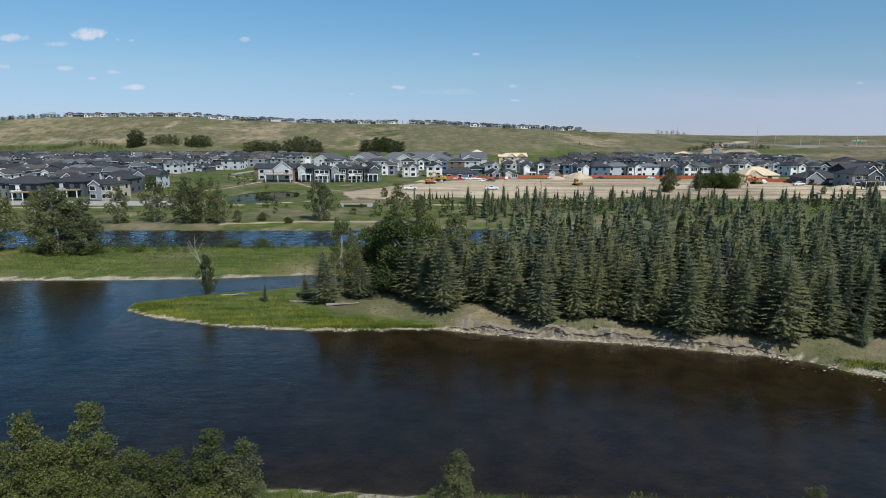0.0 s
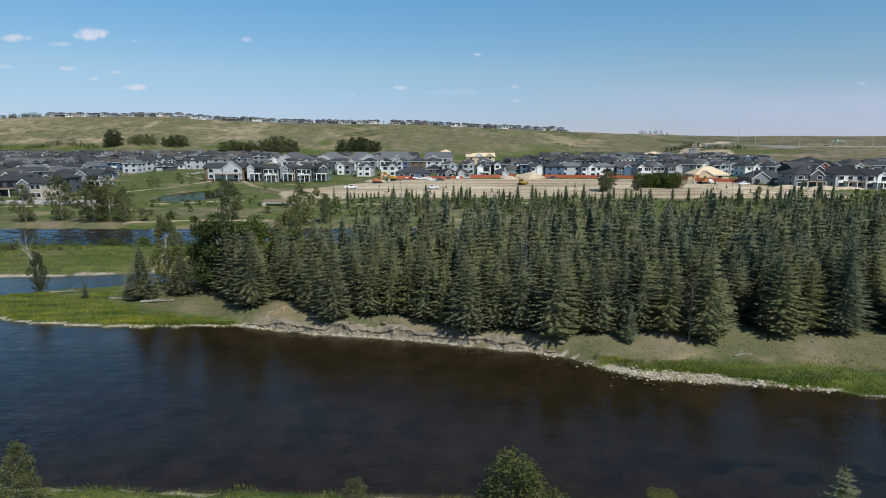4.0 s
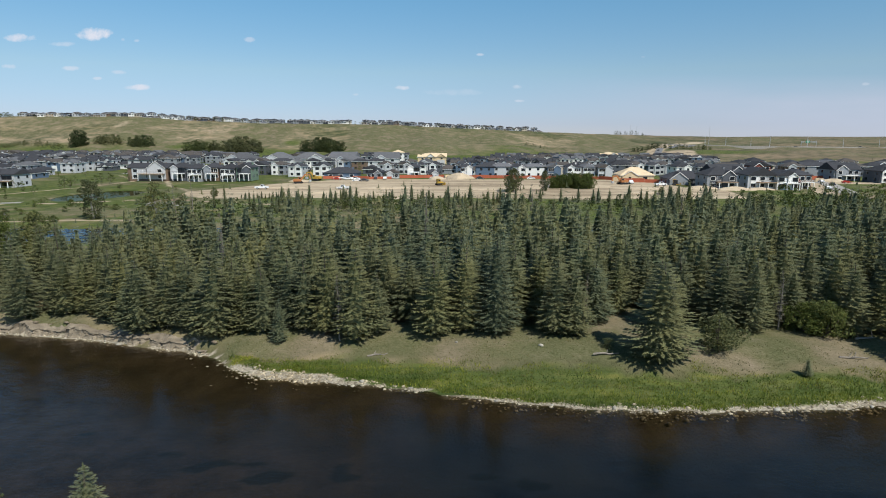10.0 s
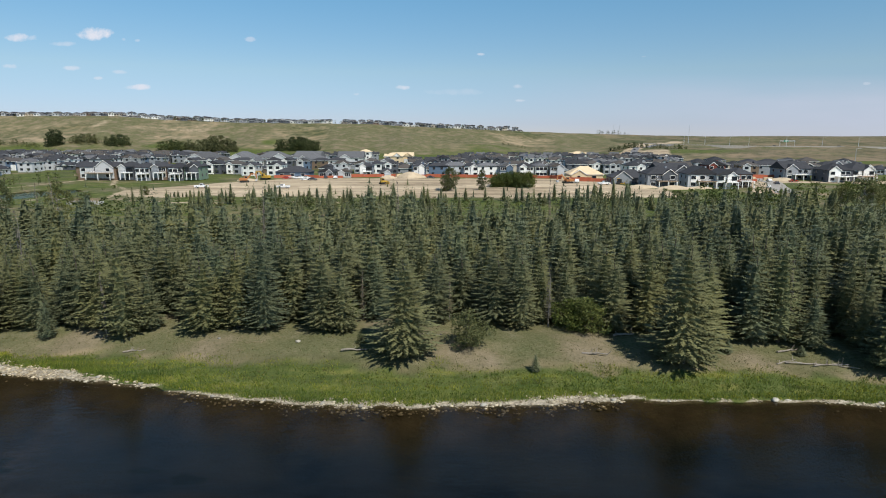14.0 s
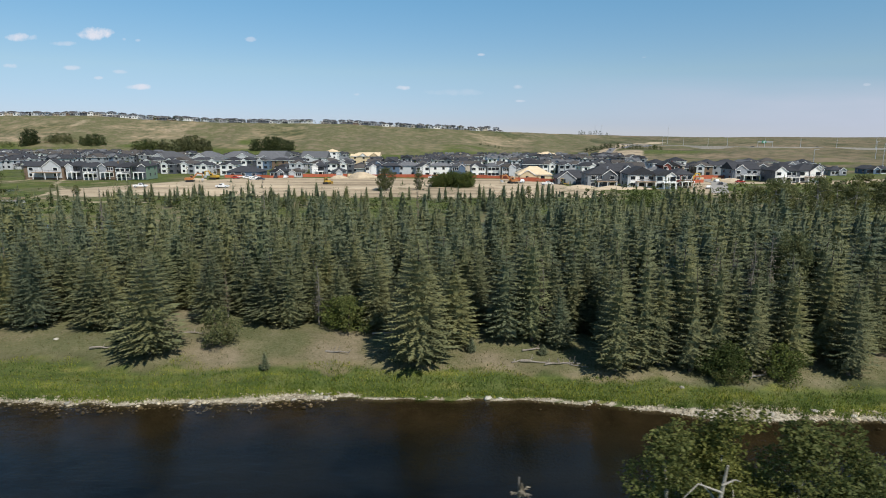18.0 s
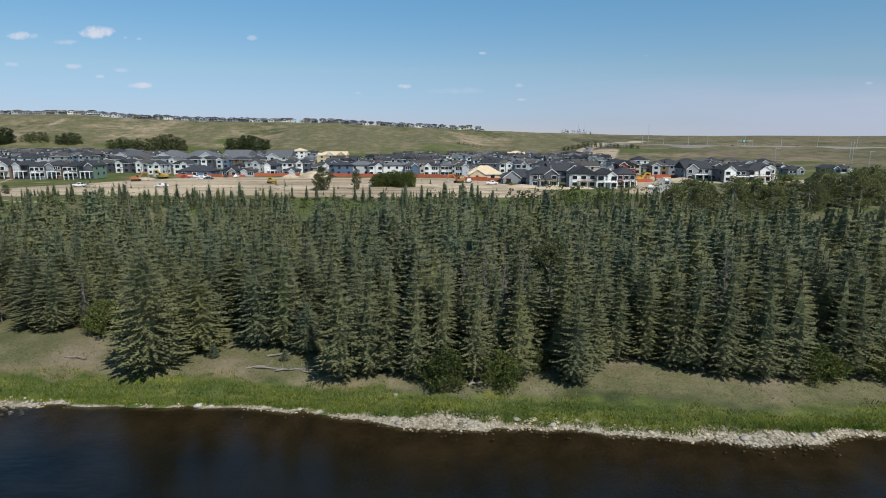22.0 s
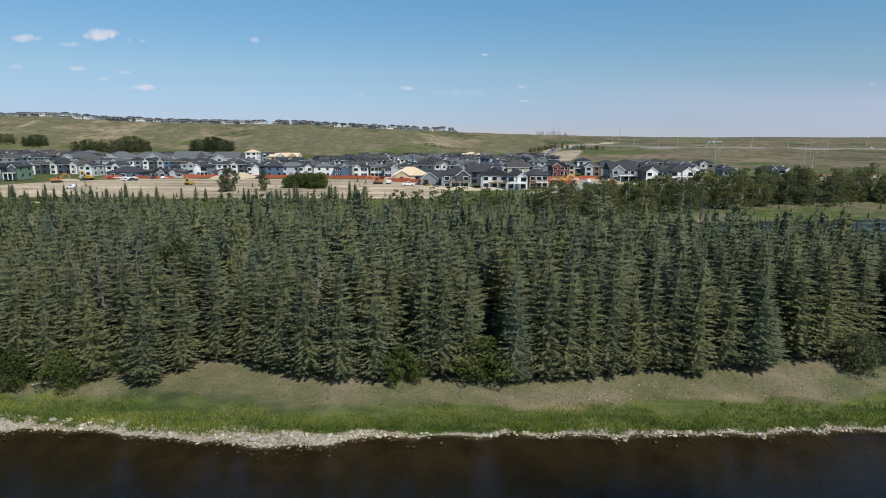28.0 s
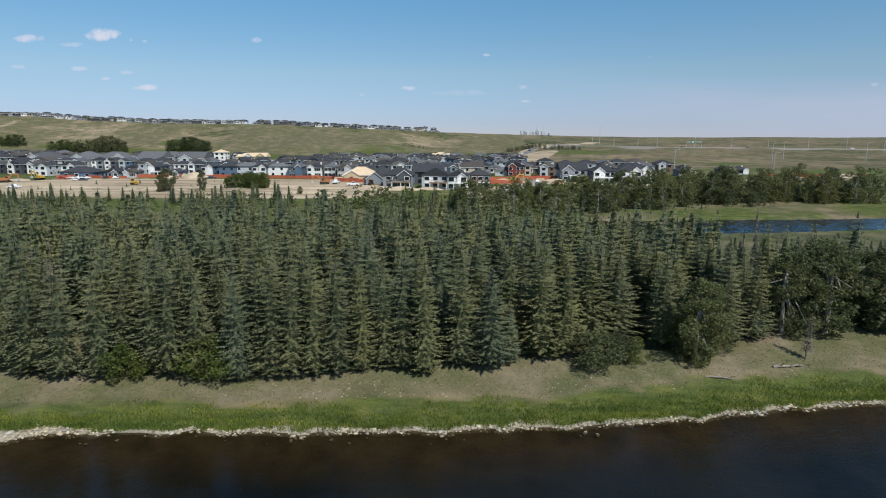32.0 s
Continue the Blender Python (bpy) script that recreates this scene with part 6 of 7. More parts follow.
grove(45, 178, 26, 8, 22, 5.0, LEAF, "leafy willow scrub beyond the back channel", 19)
grove(112, 183, 40, 9, 26, 4.5, LEAF, "leafy willow scrub beyond the back channel", 20)
grove(190, 200, 30, 11, 44, 6.5, LEAF, "leafy willow scrub beyond the back channel", 21)
grove(250, 215, 35, 12, 50, 7.5, LEAF, "leafy willow scrub beside the cottonwoods", 22)
grove(330, 225, 50, 14, 60, 9.0, LEAF_GREY, "greyish cottonwood thicket beyond the back channel", 23)
grove(430, 262, 60, 14, 60, 11.0, LEAF_GREY, "greyish cottonwood belt beyond the back channel", 24)
grove(60, 190, 50, 7, 46, 4.2, GROVELEAF, "dark low scrub beside the building land", 41)
grove(150, 196, 50, 8, 46, 4.4, GROVELEAF, "dark low scrub beside the building land", 42)
grove(232, 176, 24, 5, 36, 5.0, LEAF_GREY, "leafy scrub under the cottonwoods", 25)
grove(285, 204, 34, 6, 50, 6.0, LEAF_GREY, "leafy scrub under the cottonwoods", 26)
grove(340, 216, 30, 7, 40, 6.5, LEAF_GREY, "leafy scrub under the cottonwoods", 27)
# low scrub on the green island
for i, (cx, cy, rx, ry, n, h) in enumerate([(-70, 122, 32, 4, 70, 2.2), (-95, 119, 20, 5, 40, 2.0), (-38, 125, 16, 3, 26, 1.9), (-60, 113, 34, 4, 40, 1.2)]):
    grove(cx, cy, rx, ry, n, h, LEAF_BRIGHT if i % 2 else LEAF, "low green willow scrub on the river island", 30 + i)

# young trees along streets and gardens
yt = random.Random(9)
YOUNG = [leafy(420 + i, 5, 1.5, 10, 60, 0.2, 0.25, 3, 0.08) for i in range(2)]
spots = [(yt.uniform(-190, -124), yt.uniform(222, 330)) for _ in range(34)] + [(yt.uniform(-150, 30), yt.uniform(322, 430)) for _ in range(60)] + [(yt.uniform(60, 330), yt.uniform(322, 440)) for _ in range(70)] + \
        [(yt.uniform(-120, -90), yt.uniform(225, 300)) for _ in range(22)] + [(yt.uniform(215, 262), yt.uniform(228, 246)) for _ in range(14)]
for x, y in spots:
    tree("garden_tree", YOUNG[yt.randrange(2)], x, y, yt.uniform(2.2, 5.5), 5, yt.uniform(0, 360), yt.uniform(.7, 1.1), LEAF if yt.random() < .7 else LEAF_BRIGHT, BARK, "small young garden tree among the houses", "tree", "garden trees")
for i in range(9):
    spruce(-9.6 + i * 1.45, 217.5 + .3 * (i % 2), 2.0 + .5 * (i % 3), 2, i * 50, 1.2, False, "small young spruce planted in a row")
for x, y, h in [(346, 400, 8), (349, 401, 7), (353, 400, 8.5), (-9, 190, 7.5), (-4, 186, 8.5), (3, 188, 6), (14, 182, 7)]:
    spruce(x, y, h, 1, x * 7, .75, False, "slender dark conifer standing in grass")


# ---- building land: fences, machines, vehicles ----
def silt_fence(line, h=1.5):
    ob = thing("silt_fence", None, None, "long orange-red fabric fence round the building land", "fence")
    for (ax, ay), (bx, by) in zip(line[:-1], line[1:]):
        L = math.hypot(bx - ax, by - ay)
        n = max(1, int(L / 6))
        for i in range(n):
            x0, y0, x1, y1 = ax + (bx - ax) * i / n, ay + (by - ay) * i / n, ax + (bx - ax) * (i + 1) / n, ay + (by - ay) * (i + 1) / n
            a = math.atan2(y1 - y0, x1 - x0)
            z = height_at((x0 + x1) / 2, (y0 + y1) / 2)
            hh = h * hr.uniform(.85, 1.1)
            part("fabric_panel", Solid().box(((x0 + x1) / 2, (y0 + y1) / 2, z + hh / 2 - .1), (L / n - .1, .06, hh), a + hr.uniform(-.02, .02)), ORANGE, ob)
            part("post", Solid().box((x0, y0 - .06, z + h / 2), (.1, .1, h + .35)), WOODDECK, ob)


silt_fence([(0, 317), (12, 321), (24, 317), (36, 320)])
silt_fence([(40, 323), (60, 327), (73, 326), (96, 325), (120, 323), (146, 319), (152, 312)], 1.7)
silt_fence([(152, 302), (169, 296), (174, 292)], 2.0)
silt_fence([(222, 300), (236, 310), (252, 318), (280, 322)], 2.2)
silt_fence([(228, 292), (244, 296)], 1.8)
silt_fence([(385, 350), (420, 352), (450, 354)], 1.6)


def mound(x, y, rx, ry, h, seed, label="heap of pale earth on the building land", mat=None):
    g = np.random.RandomState(seed)
    s = Solid()
    n, m = 18, 6
    vs = []
    for j in range(m):
        for i in range(n):
            a, r = 2 * math.pi * i / n, 1 - j / m
            q = 1 + 0.18 * math.sin(3 * a + seed) + g.uniform(-.06, .06)
            vs.append((rx * r * q * math.cos(a), ry * r * q * math.sin(a), h * (1 - r ** 1.6) + (g.uniform(-.06, .06) * h if j else -.4)))
    vs.append((0, 0, h))
    fs = [(j * n + i, j * n + (i + 1) % n, (j + 1) * n + (i + 1) % n, (j + 1) * n + i) for j in range(m - 1) for i in range(n)]
    fs += [((m - 1) * n + i, (m - 1) * n + (i + 1) % n, m * n) for i in range(n)]
    thing("soil_mound", s.add(vs, fs).mesh("soil_mound"), mat or SPOIL, label, "soil mound", "soil mounds", at=pose(x, y, height_at(x, y)))


for i, (x, y, rx, ry, h) in enumerate([(72, 321, 8, 5, 3.2), (60, 318, 5, 4, 1.6), (188, 256, 9, 4, 1.6), (176, 262, 8, 5, 1.4), (200, 258, 7, 3, 1.0), (-8, 300, 6, 4, 1.0), (120, 270, 22, 6, 1.0), (150, 262, 14, 5, .8), (40, 262, 18, 4, .7),
                                       (82, 255, 16, 4, .6), (-4, 262, 12, 3, .6), (235, 300, 6, 4, 2.0), (262, 306, 8, 4, 1.6), (430, 345, 14, 6, 2.0), (395, 342, 10, 5, 1.6), (20, 240, 20, 4, .7), (150, 240, 18, 4, .8)]):
    mound(x, y, rx, ry, h, i)


def wheel(ob, x, y, z, r, w):
    t = part("wheel", Solid().tube((x, y - w / 2, z), (x, y + w / 2, z), r, r, 14), RUBBER, ob)
    part("rim", Solid().tube((x, y - w / 2 - .02, z), (x, y + w / 2 + .02, z), r * .55, r * .55, 10), STEEL, t)


def prism(profile, y0, y1):
    """A side profile (x, z), drawn out across from y0 to y1."""
    n = len(profile)
    s = Solid()
    vs = [(x, y0, z) for x, z in profile] + [(x, y1, z) for x, z in profile]
    fs = [tuple(range(n)), tuple(range(2 * n - 1, n - 1, -1))] + [(i, n + i, n + (i + 1) % n, (i + 1) % n) for i in range(n)]
    return s.add(vs, fs)


def pickup(x, y, turn, paint, label, long=False):
    ob = thing("pickup_truck", None, None, label, "truck", "vehicles", at=pose(x, y, height_at(x, y), 0, 0, turn))
    part("body", prism([(-2.8, .5), (-2.85, 1.15), (-.5, 1.2), (-.5, 1.05), (.9, 1.1), (1.2, 1.15), (2.7, 1.05), (2.85, .85), (2.8, .5)], -.95, .95), paint, ob)
    part("cab", prism([(-.55, 1.1), (-.45, 1.85), (.75, 1.85), (1.35, 1.12)], -.86, .86), paint, ob)
    part("side_window", prism([(-.35, 1.25), (-.3, 1.75), (.65, 1.75), (1.05, 1.25)], -.88, .88), GLASS, ob)
    part("windscreen", prism([(.86, 1.8), (1.40, 1.18), (1.34, 1.14), (.80, 1.8)], -.75, .75), GLASS, ob)
    for wx in (-1.75, 1.75):
        for wy in (-.85, .85):
            wheel(ob, wx, wy, .40, .40, .26)
    for wy in (-.7, .7):
        part("headlight", Solid().box((2.84, wy, .85), (.06, .32, .18)), TRIM, ob)
    return ob


def car(x, y, turn, paint, label):
    ob = thing("car", None, None, label, "car", "vehicles", at=pose(x, y, height_at(x, y), 0, 0, turn))
    part("body", prism([(-2.2, .35), (-2.25, .85), (-1.2, .95), (1.0, .92), (2.1, .78), (2.2, .4)], -.88, .88), paint, ob)
    part("roof", prism([(-1.6, .93), (-1.0, 1.45), (.3, 1.45), (1.05, .91)], -.76, .76), paint, ob)
    part("side_window", prism([(-1.3, .98), (-.9, 1.38), (.25, 1.38), (.8, .98)], -.78, .78), GLASS, ob)
    for wx in (-1.4, 1.4):
        for wy in (-.8, .8):
            wheel(ob, wx, wy, .33, .33, .22)
    return ob


def excavator(x, y, turn, paint, label):
    ob = thing("excavator", None, None, label, "excavator", "building machines", at=pose(x, y, height_at(x, y), 0, 0, turn))
    for sy in (-1, 1):
        tr = part("track", prism([(-2.1, .25), (-1.8, 0), (1.8, 0), (2.1, .25), (2.1, .6), (1.8, .9), (-1.8, .9), (-2.1, .6)], sy * 1.35 - .3, sy * 1.35 + .3), RUBBER, ob)
    part("upper_body", prism([(-2.4, 1.0), (-2.5, 1.9), (-1.9, 2.2), (.2, 2.2), (1.3, 1.6), (1.3, 1.0)], -1.3, 1.3), paint, ob)
    part("cab", prism([(.0, 1.6), (.0, 3.0), (1.1, 3.0), (1.5, 2.2), (1.4, 1.4)], .3, 1.3), paint, ob)
    part("cab_window", prism([(.15, 2.0), (.15, 2.85), (1.05, 2.85), (1.3, 2.2), (1.3, 2.0)], .28, 1.32), GLASS, ob)
    part("boom", prism([(1.0, 1.6), (1.2, 2.2), (3.2, 4.4), (5.4, 4.0), (5.4, 3.6), (3.4, 3.8), (1.6, 1.5)], -.25, .25), paint, ob)
    part("stick", prism([(5.1, 4.2), (5.7, 4.0), (5.9, 1.7), (5.6, 1.6)], -.2, .2), paint, ob)
    part("bucket", prism([(5.3, 1.7), (6.1, 1.7), (6.2, 1.0), (5.6, .55), (4.9, .8)], -.55, .55), STEEL, ob)
    return ob


def dozer(x, y, turn, label):
    ob = thing("bulldozer", None, None, label, "bulldozer", "building machines", at=pose(x, y, height_at(x, y), 0, 0, turn))
    for sy in (-1, 1):
        part("track", prism([(-1.7, .25), (-1.3, 0), (1.3, 0), (1.7, .3), (1.4, .95), (-1.4, .95)], sy * 1.0 - .28, sy * 1.0 + .28), RUBBER, ob)
    part("hood", prism([(-1.4, .8), (-1.4, 1.6), (1.7, 1.6), (1.8, .7)], -.65, .65), YELLOW, ob)
    part("cab", prism([(-1.3, 1.6), (-1.2, 2.9), (.1, 2.9), (.3, 1.6)], -.8, .8), YELLOW, ob)
    part("cab_window", prism([(-1.1, 1.8), (-1.05, 2.7), (.0, 2.7), (.12, 1.8)], -.82, .82), GLASS, ob)
    part("blade", prism([(2.2, .1), (2.05, .7), (2.25, 1.25), (2.4, 1.25), (2.25, .7), (2.35, .1)], -1.7, 1.7), YELLOW, ob)
    for sy in (-1, 1):
        part("push_arm", Solid().box((1.2, sy * 1.35, .5), (2.2, .14, .2)), YELLOW, ob)
    return ob


pickup(-13.9, 256, 8, CARWHITE, "white pickup truck parked on bare earth")
pickup(21, 257, 175, CARWHITE, "white pickup truck with load on bare earth")
pickup(164, 277, 10, CARWHITE, "white pickup truck parked near the half-built house")
pickup(154, 289, 80, CARWHITE, "white pickup truck parked by the fence")
excavator(-6, 288, 20, MACHINE_ORANGE, "orange-brown excavator working on bare earth")
excavator(-1, 305, 160, YELLOW, "yellow excavator beside the fabric fence")
excavator(149, 286, 200, MACHINE_ORANGE, "orange excavator near the half-built house")
dozer(62, 278, 30, "yellow bulldozer levelling bare earth")
dozer(172, 281, 0, "yellow bulldozer beside the orange fence")
excavator(240, 303, 15, YELLOW, "yellow excavator on a fenced plot")
for i, (x, y, tn, pc) in enumerate([(14, 312, 5, 0), (24, 301, 0, 1), (18, 313, 10, 0), (28, 314, 95, 1), (33, 315, 90, 0), (20, 302, 180, 0), (9, 308, 0, 2), (232, 262, 60, 0), (246, 282, 75, 1), (252, 300, 80, 0), (110, 318, 0, 0), (83, 316, 0, 1),
                                    (262, 296, 0, 2), (-100, 372, 80, 0), (-98, 360, 82, 1), (-103, 345, 78, 0)]):
    car(x, y, tn, (CARWHITE, CARDARK, CARRED)[pc], ("white", "dark", "red")[pc] + " car parked beside the building land")
for i, (x, y, tn, pc) in enumerate([(420, 727, 0, 0), (560, 729, 3, 1), (610, 732, 4, 0), (690, 739, 5, 0), (482, 727, 0, 1), (640, 735, 4, 2), (281, 624, 70, 0), (292, 650, 60, 1)]):
    car(x, y, tn, (CARWHITE, CARDARK, CARRED)[pc], ("white", "dark", "red")[pc] + " car on the hillside road")
# stacks of timber
for x, y in [(152, 306), (176, 300), (246, 306), (254, 305), (66, 324)]:
    ob = thing("timber_stack", None, None, "stack of fresh yellow building timber", "timber", "timber stacks", at=pose(x, y, height_at(x, y), 0, 0, hr.uniform(-30, 30)))
    for i in range(4):
        part("lumber_block", Solid().box((0, 0, .25 + .45 * i), (4.8 - .3 * i, 1.2, .4)), WALLS["bare sheathing"], ob)

# ---- footbridge, lamps, sign gantry ----
br = thing("footbridge", None, None, "low pale footbridge with plank deck and rails", "bridge", at=pose(-28.7, 197, height_at(-28.7, 197)))
part("deck", Solid().box((0, 0, .75), (10.4, 3.0, .3)), PAVING, br)
for sx in (-1, 1):
    part("abutment", Solid().box((sx * 4.6, 0, .1), (1.4, 3.4, 1.4)), CONCRETE, br)
for sy in (-1, 1):
    part("rail", Solid().box((0, sy * 1.45, 1.75), (10.4, .12, .16)), WOODDECK, br)
    part("rail", Solid().box((0, sy * 1.45, 1.3), (10.4, .08, .12)), WOODDECK, br)
    for i in range(7):
        part("post", Solid().box((-5 + i * 1.667, sy * 1.45, 1.3), (.14, .14, 1.0)), WOODDECK, br)
lw = thing("garden_wall", None, None, "low pale stone wall below the riverside houses", "wall")
for i in range(26):
    x = -178 + i * 3.4
    part("stone_course", Solid().box((x, 200.5, height_at(x, 200.5) + .45), (3.3, .5, 1.5 + .1 * (i % 2))), CONCRETE, lw)


def street_lamp(x, y, h, label="tall steel lighting pole"):
    ob = thing("street_lamp", None, None, label, "street lamp", "lighting poles", at=pose(x, y, height_at(x, y)))
    part("pole", Solid().tube((0, 0, -.5), (0, 0, h), .26, .13, 8), STEEL, ob)
    part("arm", Solid().tube((0, 0, h - .1), (2.2, 0, h + .3), .07, .05, 6), STEEL, ob)
    part("lamp_head", Solid().box((2.5, 0, h + .28), (.9, .4, .15)), STEEL, ob)


for x, y, h in [(392, 760, 22), (349, 383, 14), (432, 735, 12), (455, 735, 12), (500, 735, 12), (545, 738, 12), (590, 740, 12), (640, 744, 12), (690, 750, 12), (740, 756, 12), (512, 560, 16), (455, 470, 16), (560, 520, 16), (620, 560, 16), (330, 880, 14), (340, 884, 14),
                (420, 400, 12), (690, 600, 16), (405, 742, 10), (378, 738, 10)]:
    street_lamp(x, y, h)
gy = 722.0
gz = height_at(482, gy)
gan = thing("sign_gantry", None, None, "steel highway gantry with a green direction sign", "sign", at=pose(494, gy, gz) @ Matrix.Diagonal((.55, .8, .8, 1)))
for sx in (-16, 16):
    part("gantry_post", Solid().tube((sx, 0, -1), (sx, 0, 9), .35, .3, 8), STEEL, gan)
part("beam", Solid().box((0, 0, 8.8), (32, .5, .5)), STEEL, gan)
part("beam", Solid().box((0, 0, 7.4), (32, .3, .3)), STEEL, gan)
for i in range(15):
    part("strut", Solid().tube((-15 + i * 2.1, 0, 7.4), (-13.9 + i * 2.1, 0, 8.8), .09, .09, 5), STEEL, gan)
sg = part("sign_panel", Solid().box((-3, -.5, 8.3), (9, .2, 3.2)), GREENSIGN, gan, "green sign panel")
for i in range(3):
    part("lettering", Solid().box((-3, -.63, 9.2 - i * .9), (6.4 - i * 1.2, .03, .4)), TRIM, sg, "white bars of writing")

# ---- the bank: stones, logs, grass ----
def rock_arrays(g, r):
    """A rounded uneven stone of twenty faces."""
    p = (1 + 5 ** .5) / 2
    v = np.array([(-1, p, 0), (1, p, 0), (-1, -p, 0), (1, -p, 0), (0, -1, p), (0, 1, p), (0, -1, -p), (0, 1, -p), (p, 0, -1), (p, 0, 1), (-p, 0, -1), (-p, 0, 1)]) / 1.9
    f = np.array([(0, 11, 5), (0, 5, 1), (0, 1, 7), (0, 7, 10), (0, 10, 11), (1, 5, 9), (5, 11, 4), (11, 10, 2), (10, 7, 6), (7, 1, 8), (3, 9, 4), (3, 4, 2), (3, 2, 6), (3, 6, 8), (3, 8, 9), (4, 9, 5), (2, 4, 11), (6, 2, 10), (8, 6, 7), (9, 8, 1)])
    v = v * (1 + g.uniform(-.22, .22, (12, 1))) * np.array([1, g.uniform(.6, .95), g.uniform(.35, .6)]) * r
    return v, f


def shore_xy(x, d):
    j = 0.35 * wob(np.array([x]), np.array([0.0]), 1.1, 3)[0] + 0.2 * wob(np.array([x]), np.array([0.0]), 3.0, 4)[0]
    return float(np.interp(x, SHORE_X, SHORE_Y) + j + d)


STONES_PALE = foliage("pale_shore_stones", (0.17, 0.145, 0.11), (0.54, 0.48, 0.39), 0.0, 0.85, 0.1)
sg_ = np.random.RandomState(51)
vs, fs, k = [], [], 0
for i in range(14000):
    x = sg_.uniform(-44, 272)
    bar = 1.2 * math.exp(-((x - 49.5) / 6.5) ** 2) + 1.2 * math.exp(-((x - 143.5) / 5) ** 2) + 1.3 * math.exp(-((x - 171) / 6.5) ** 2) + .6 * math.exp(-((x - 156) / 9) ** 2) + .5 * math.exp(-((x - 82) / 12) ** 2) + .6 * math.exp(-((x - 102) / 7) ** 2)
    terrace = 186 < x < 246 and sg_.rand() < .24
    shelf = 108 < x < 125
    if not terrace and shelf and sg_.rand() < .8:
        continue
    if not terrace and sg_.rand() > 0.16 + 0.7 * bar + (0.34 if x > 190 else 0) + 0.25 * math.sin(x * .9) * math.sin(x * .37):
        continue
    d = sg_.uniform(-.4, .5 + 1.5 * min(1, bar)) if sg_.rand() < .96 else sg_.uniform(-1.6, .3)
    if 64 < x < 107 and sg_.rand() < .5:
        d = -abs(sg_.normal(.2, .75))
    if terrace:
        d = 5.0 + abs(sg_.normal(1.1, .9))
        if sg_.rand() < .4:
            continue
    y = shore_xy(x, d)
    v, f = rock_arrays(sg_, sg_.uniform(.04, .10) if terrace else sg_.uniform(.06, .16) if sg_.rand() < .9 else sg_.uniform(.16, .28))
    a = sg_.uniform(0, 6.28)
    z = max(height_at(x, y), -.13) + .01
    vs.append(np.stack([v[:, 0] * math.cos(a) - v[:, 1] * math.sin(a) + x, v[:, 0] * math.sin(a) + v[:, 1] * math.cos(a) + y, v[:, 2] + z], -1))
    fs.append(f + k)
    k += 12
thing("shore_stones", array_mesh("shore_stones", np.concatenate(vs), np.concatenate(fs)), STONES_PALE, "pale rounded cobbles scattered along the water's edge", "stones", kind="stuff")
for x, d, r in [(80.5, .2, .5), (79, -.4, .35), (121.8, .3, .62), (122.9, .1, .4), (57, .8, .5), (62, .5, .4), (84, .2, .45), (95, .1, .5), (104, -.2, .4), (107, .3, .5), (146, .8, .6), (150, 1.2, .55), (153, .6, .5), (168, .8, .55), (174, 1.2, .6), (178, .5, .5),
                (183, -.8, .3), (197, -.6, .38), (221, -.9, .5), (237, .2, .45), (209, .3, .4), (240, .1, .5), (-43, .5, .4), (-35, .3, .35), (27, -.2, .5), (47, -.3, .3), (131, .2, .35), (140, .3, .5), (112, .1, .3), (203, -.2, .3), (187, .2, .4), (246, .2, .4), (70, .2, .4), (75, .1, .35)]:
    r = r * .7
    v, f = rock_arrays(sg_, r)
    me = array_mesh("boulder", v * np.array([1.15, 1, .8]), f)
    y = shore_xy(x, d)
    thing("boulder", me, STONE, "pale rounded boulder at the water's edge", "rock", "boulders on the shore", at=pose(x, y, max(height_at(x, y), -.15) + r * .12, 0, 0, sg_.uniform(0, 360)))

# the undercut face of the bank: broken silt in steps, roots of turf on top
fx = np.arange(1.0, 38.6, 0.28)
fg = np.random.RandomState(83)
n1_ = 0.30 * wob(fx, 0 * fx, 0.8, 81)
face = Solid()
vs = []
LV = ((-.25, -.06), (.0, .18), (.05, .42), (.14, .60), (.10, .80), (.02, .96), (.55, 1.03), (1.3, .98))
for i, x in enumerate(fx):
    y = shore_xy(x, .45 + .4 * n1_[i])
    fade = float(sstep(1, 6, x) * (1 - sstep(31, 38, x))) * float(np.clip(.75 + .5 * wob(np.array([x]), np.array([0.0]), .9, 84)[0], .15, 1.0))
    lo = height_at(x, y - .25)
    top = lo + max(.12, (height_at(x, y + 1.3) - lo) * (.25 + .75 * fade))
    for j, (dy, u) in enumerate(LV):
        jy, jz = (fg.uniform(-.12, .12), fg.uniform(-.06, .06)) if 0 < j < 6 else (0, 0)
        vs.append((x + (fg.uniform(-.08, .08) if 0 < j < 6 else 0), y + dy + jy, (lo - .1 if j == 0 else lo + (top - lo) * u + jz) if j < 7 else height_at(x, y + dy) - .05))
m_ = len(LV)
face.add(vs, [(m_ * i + j, m_ * i + m_ + j, m_ * i + m_ + 1 + j, m_ * i + 1 + j) for i in range(len(fx) - 1) for j in range(m_ - 1)])
thing("bank_face", face.mesh("bank_face"), SILTFACE, "pale broken silt face of the eroding river bank", "river bank", kind="structure")
# low stones and riffle in the shallows before the gravel bar
vs, fs, k = [], [], 0
for i in range(34):
    x = 37 + 11 * fg.rand() ** .8
    y = shore_xy(x, -abs(fg.normal(0, 1.9)))
    v, f = rock_arrays(fg, fg.uniform(.05, .15))
    vs.append(v * np.array([1.4, .9, .8]) + np.array([x, y, -.02]))
    fs.append(f + k)
    k += 12
thing("riffle_stones", array_mesh("riffle_stones", np.concatenate(vs), np.concatenate(fs)), STONES_PALE, "wet stones breaking the shallow water before the gravel bar", "stones", kind="stuff")

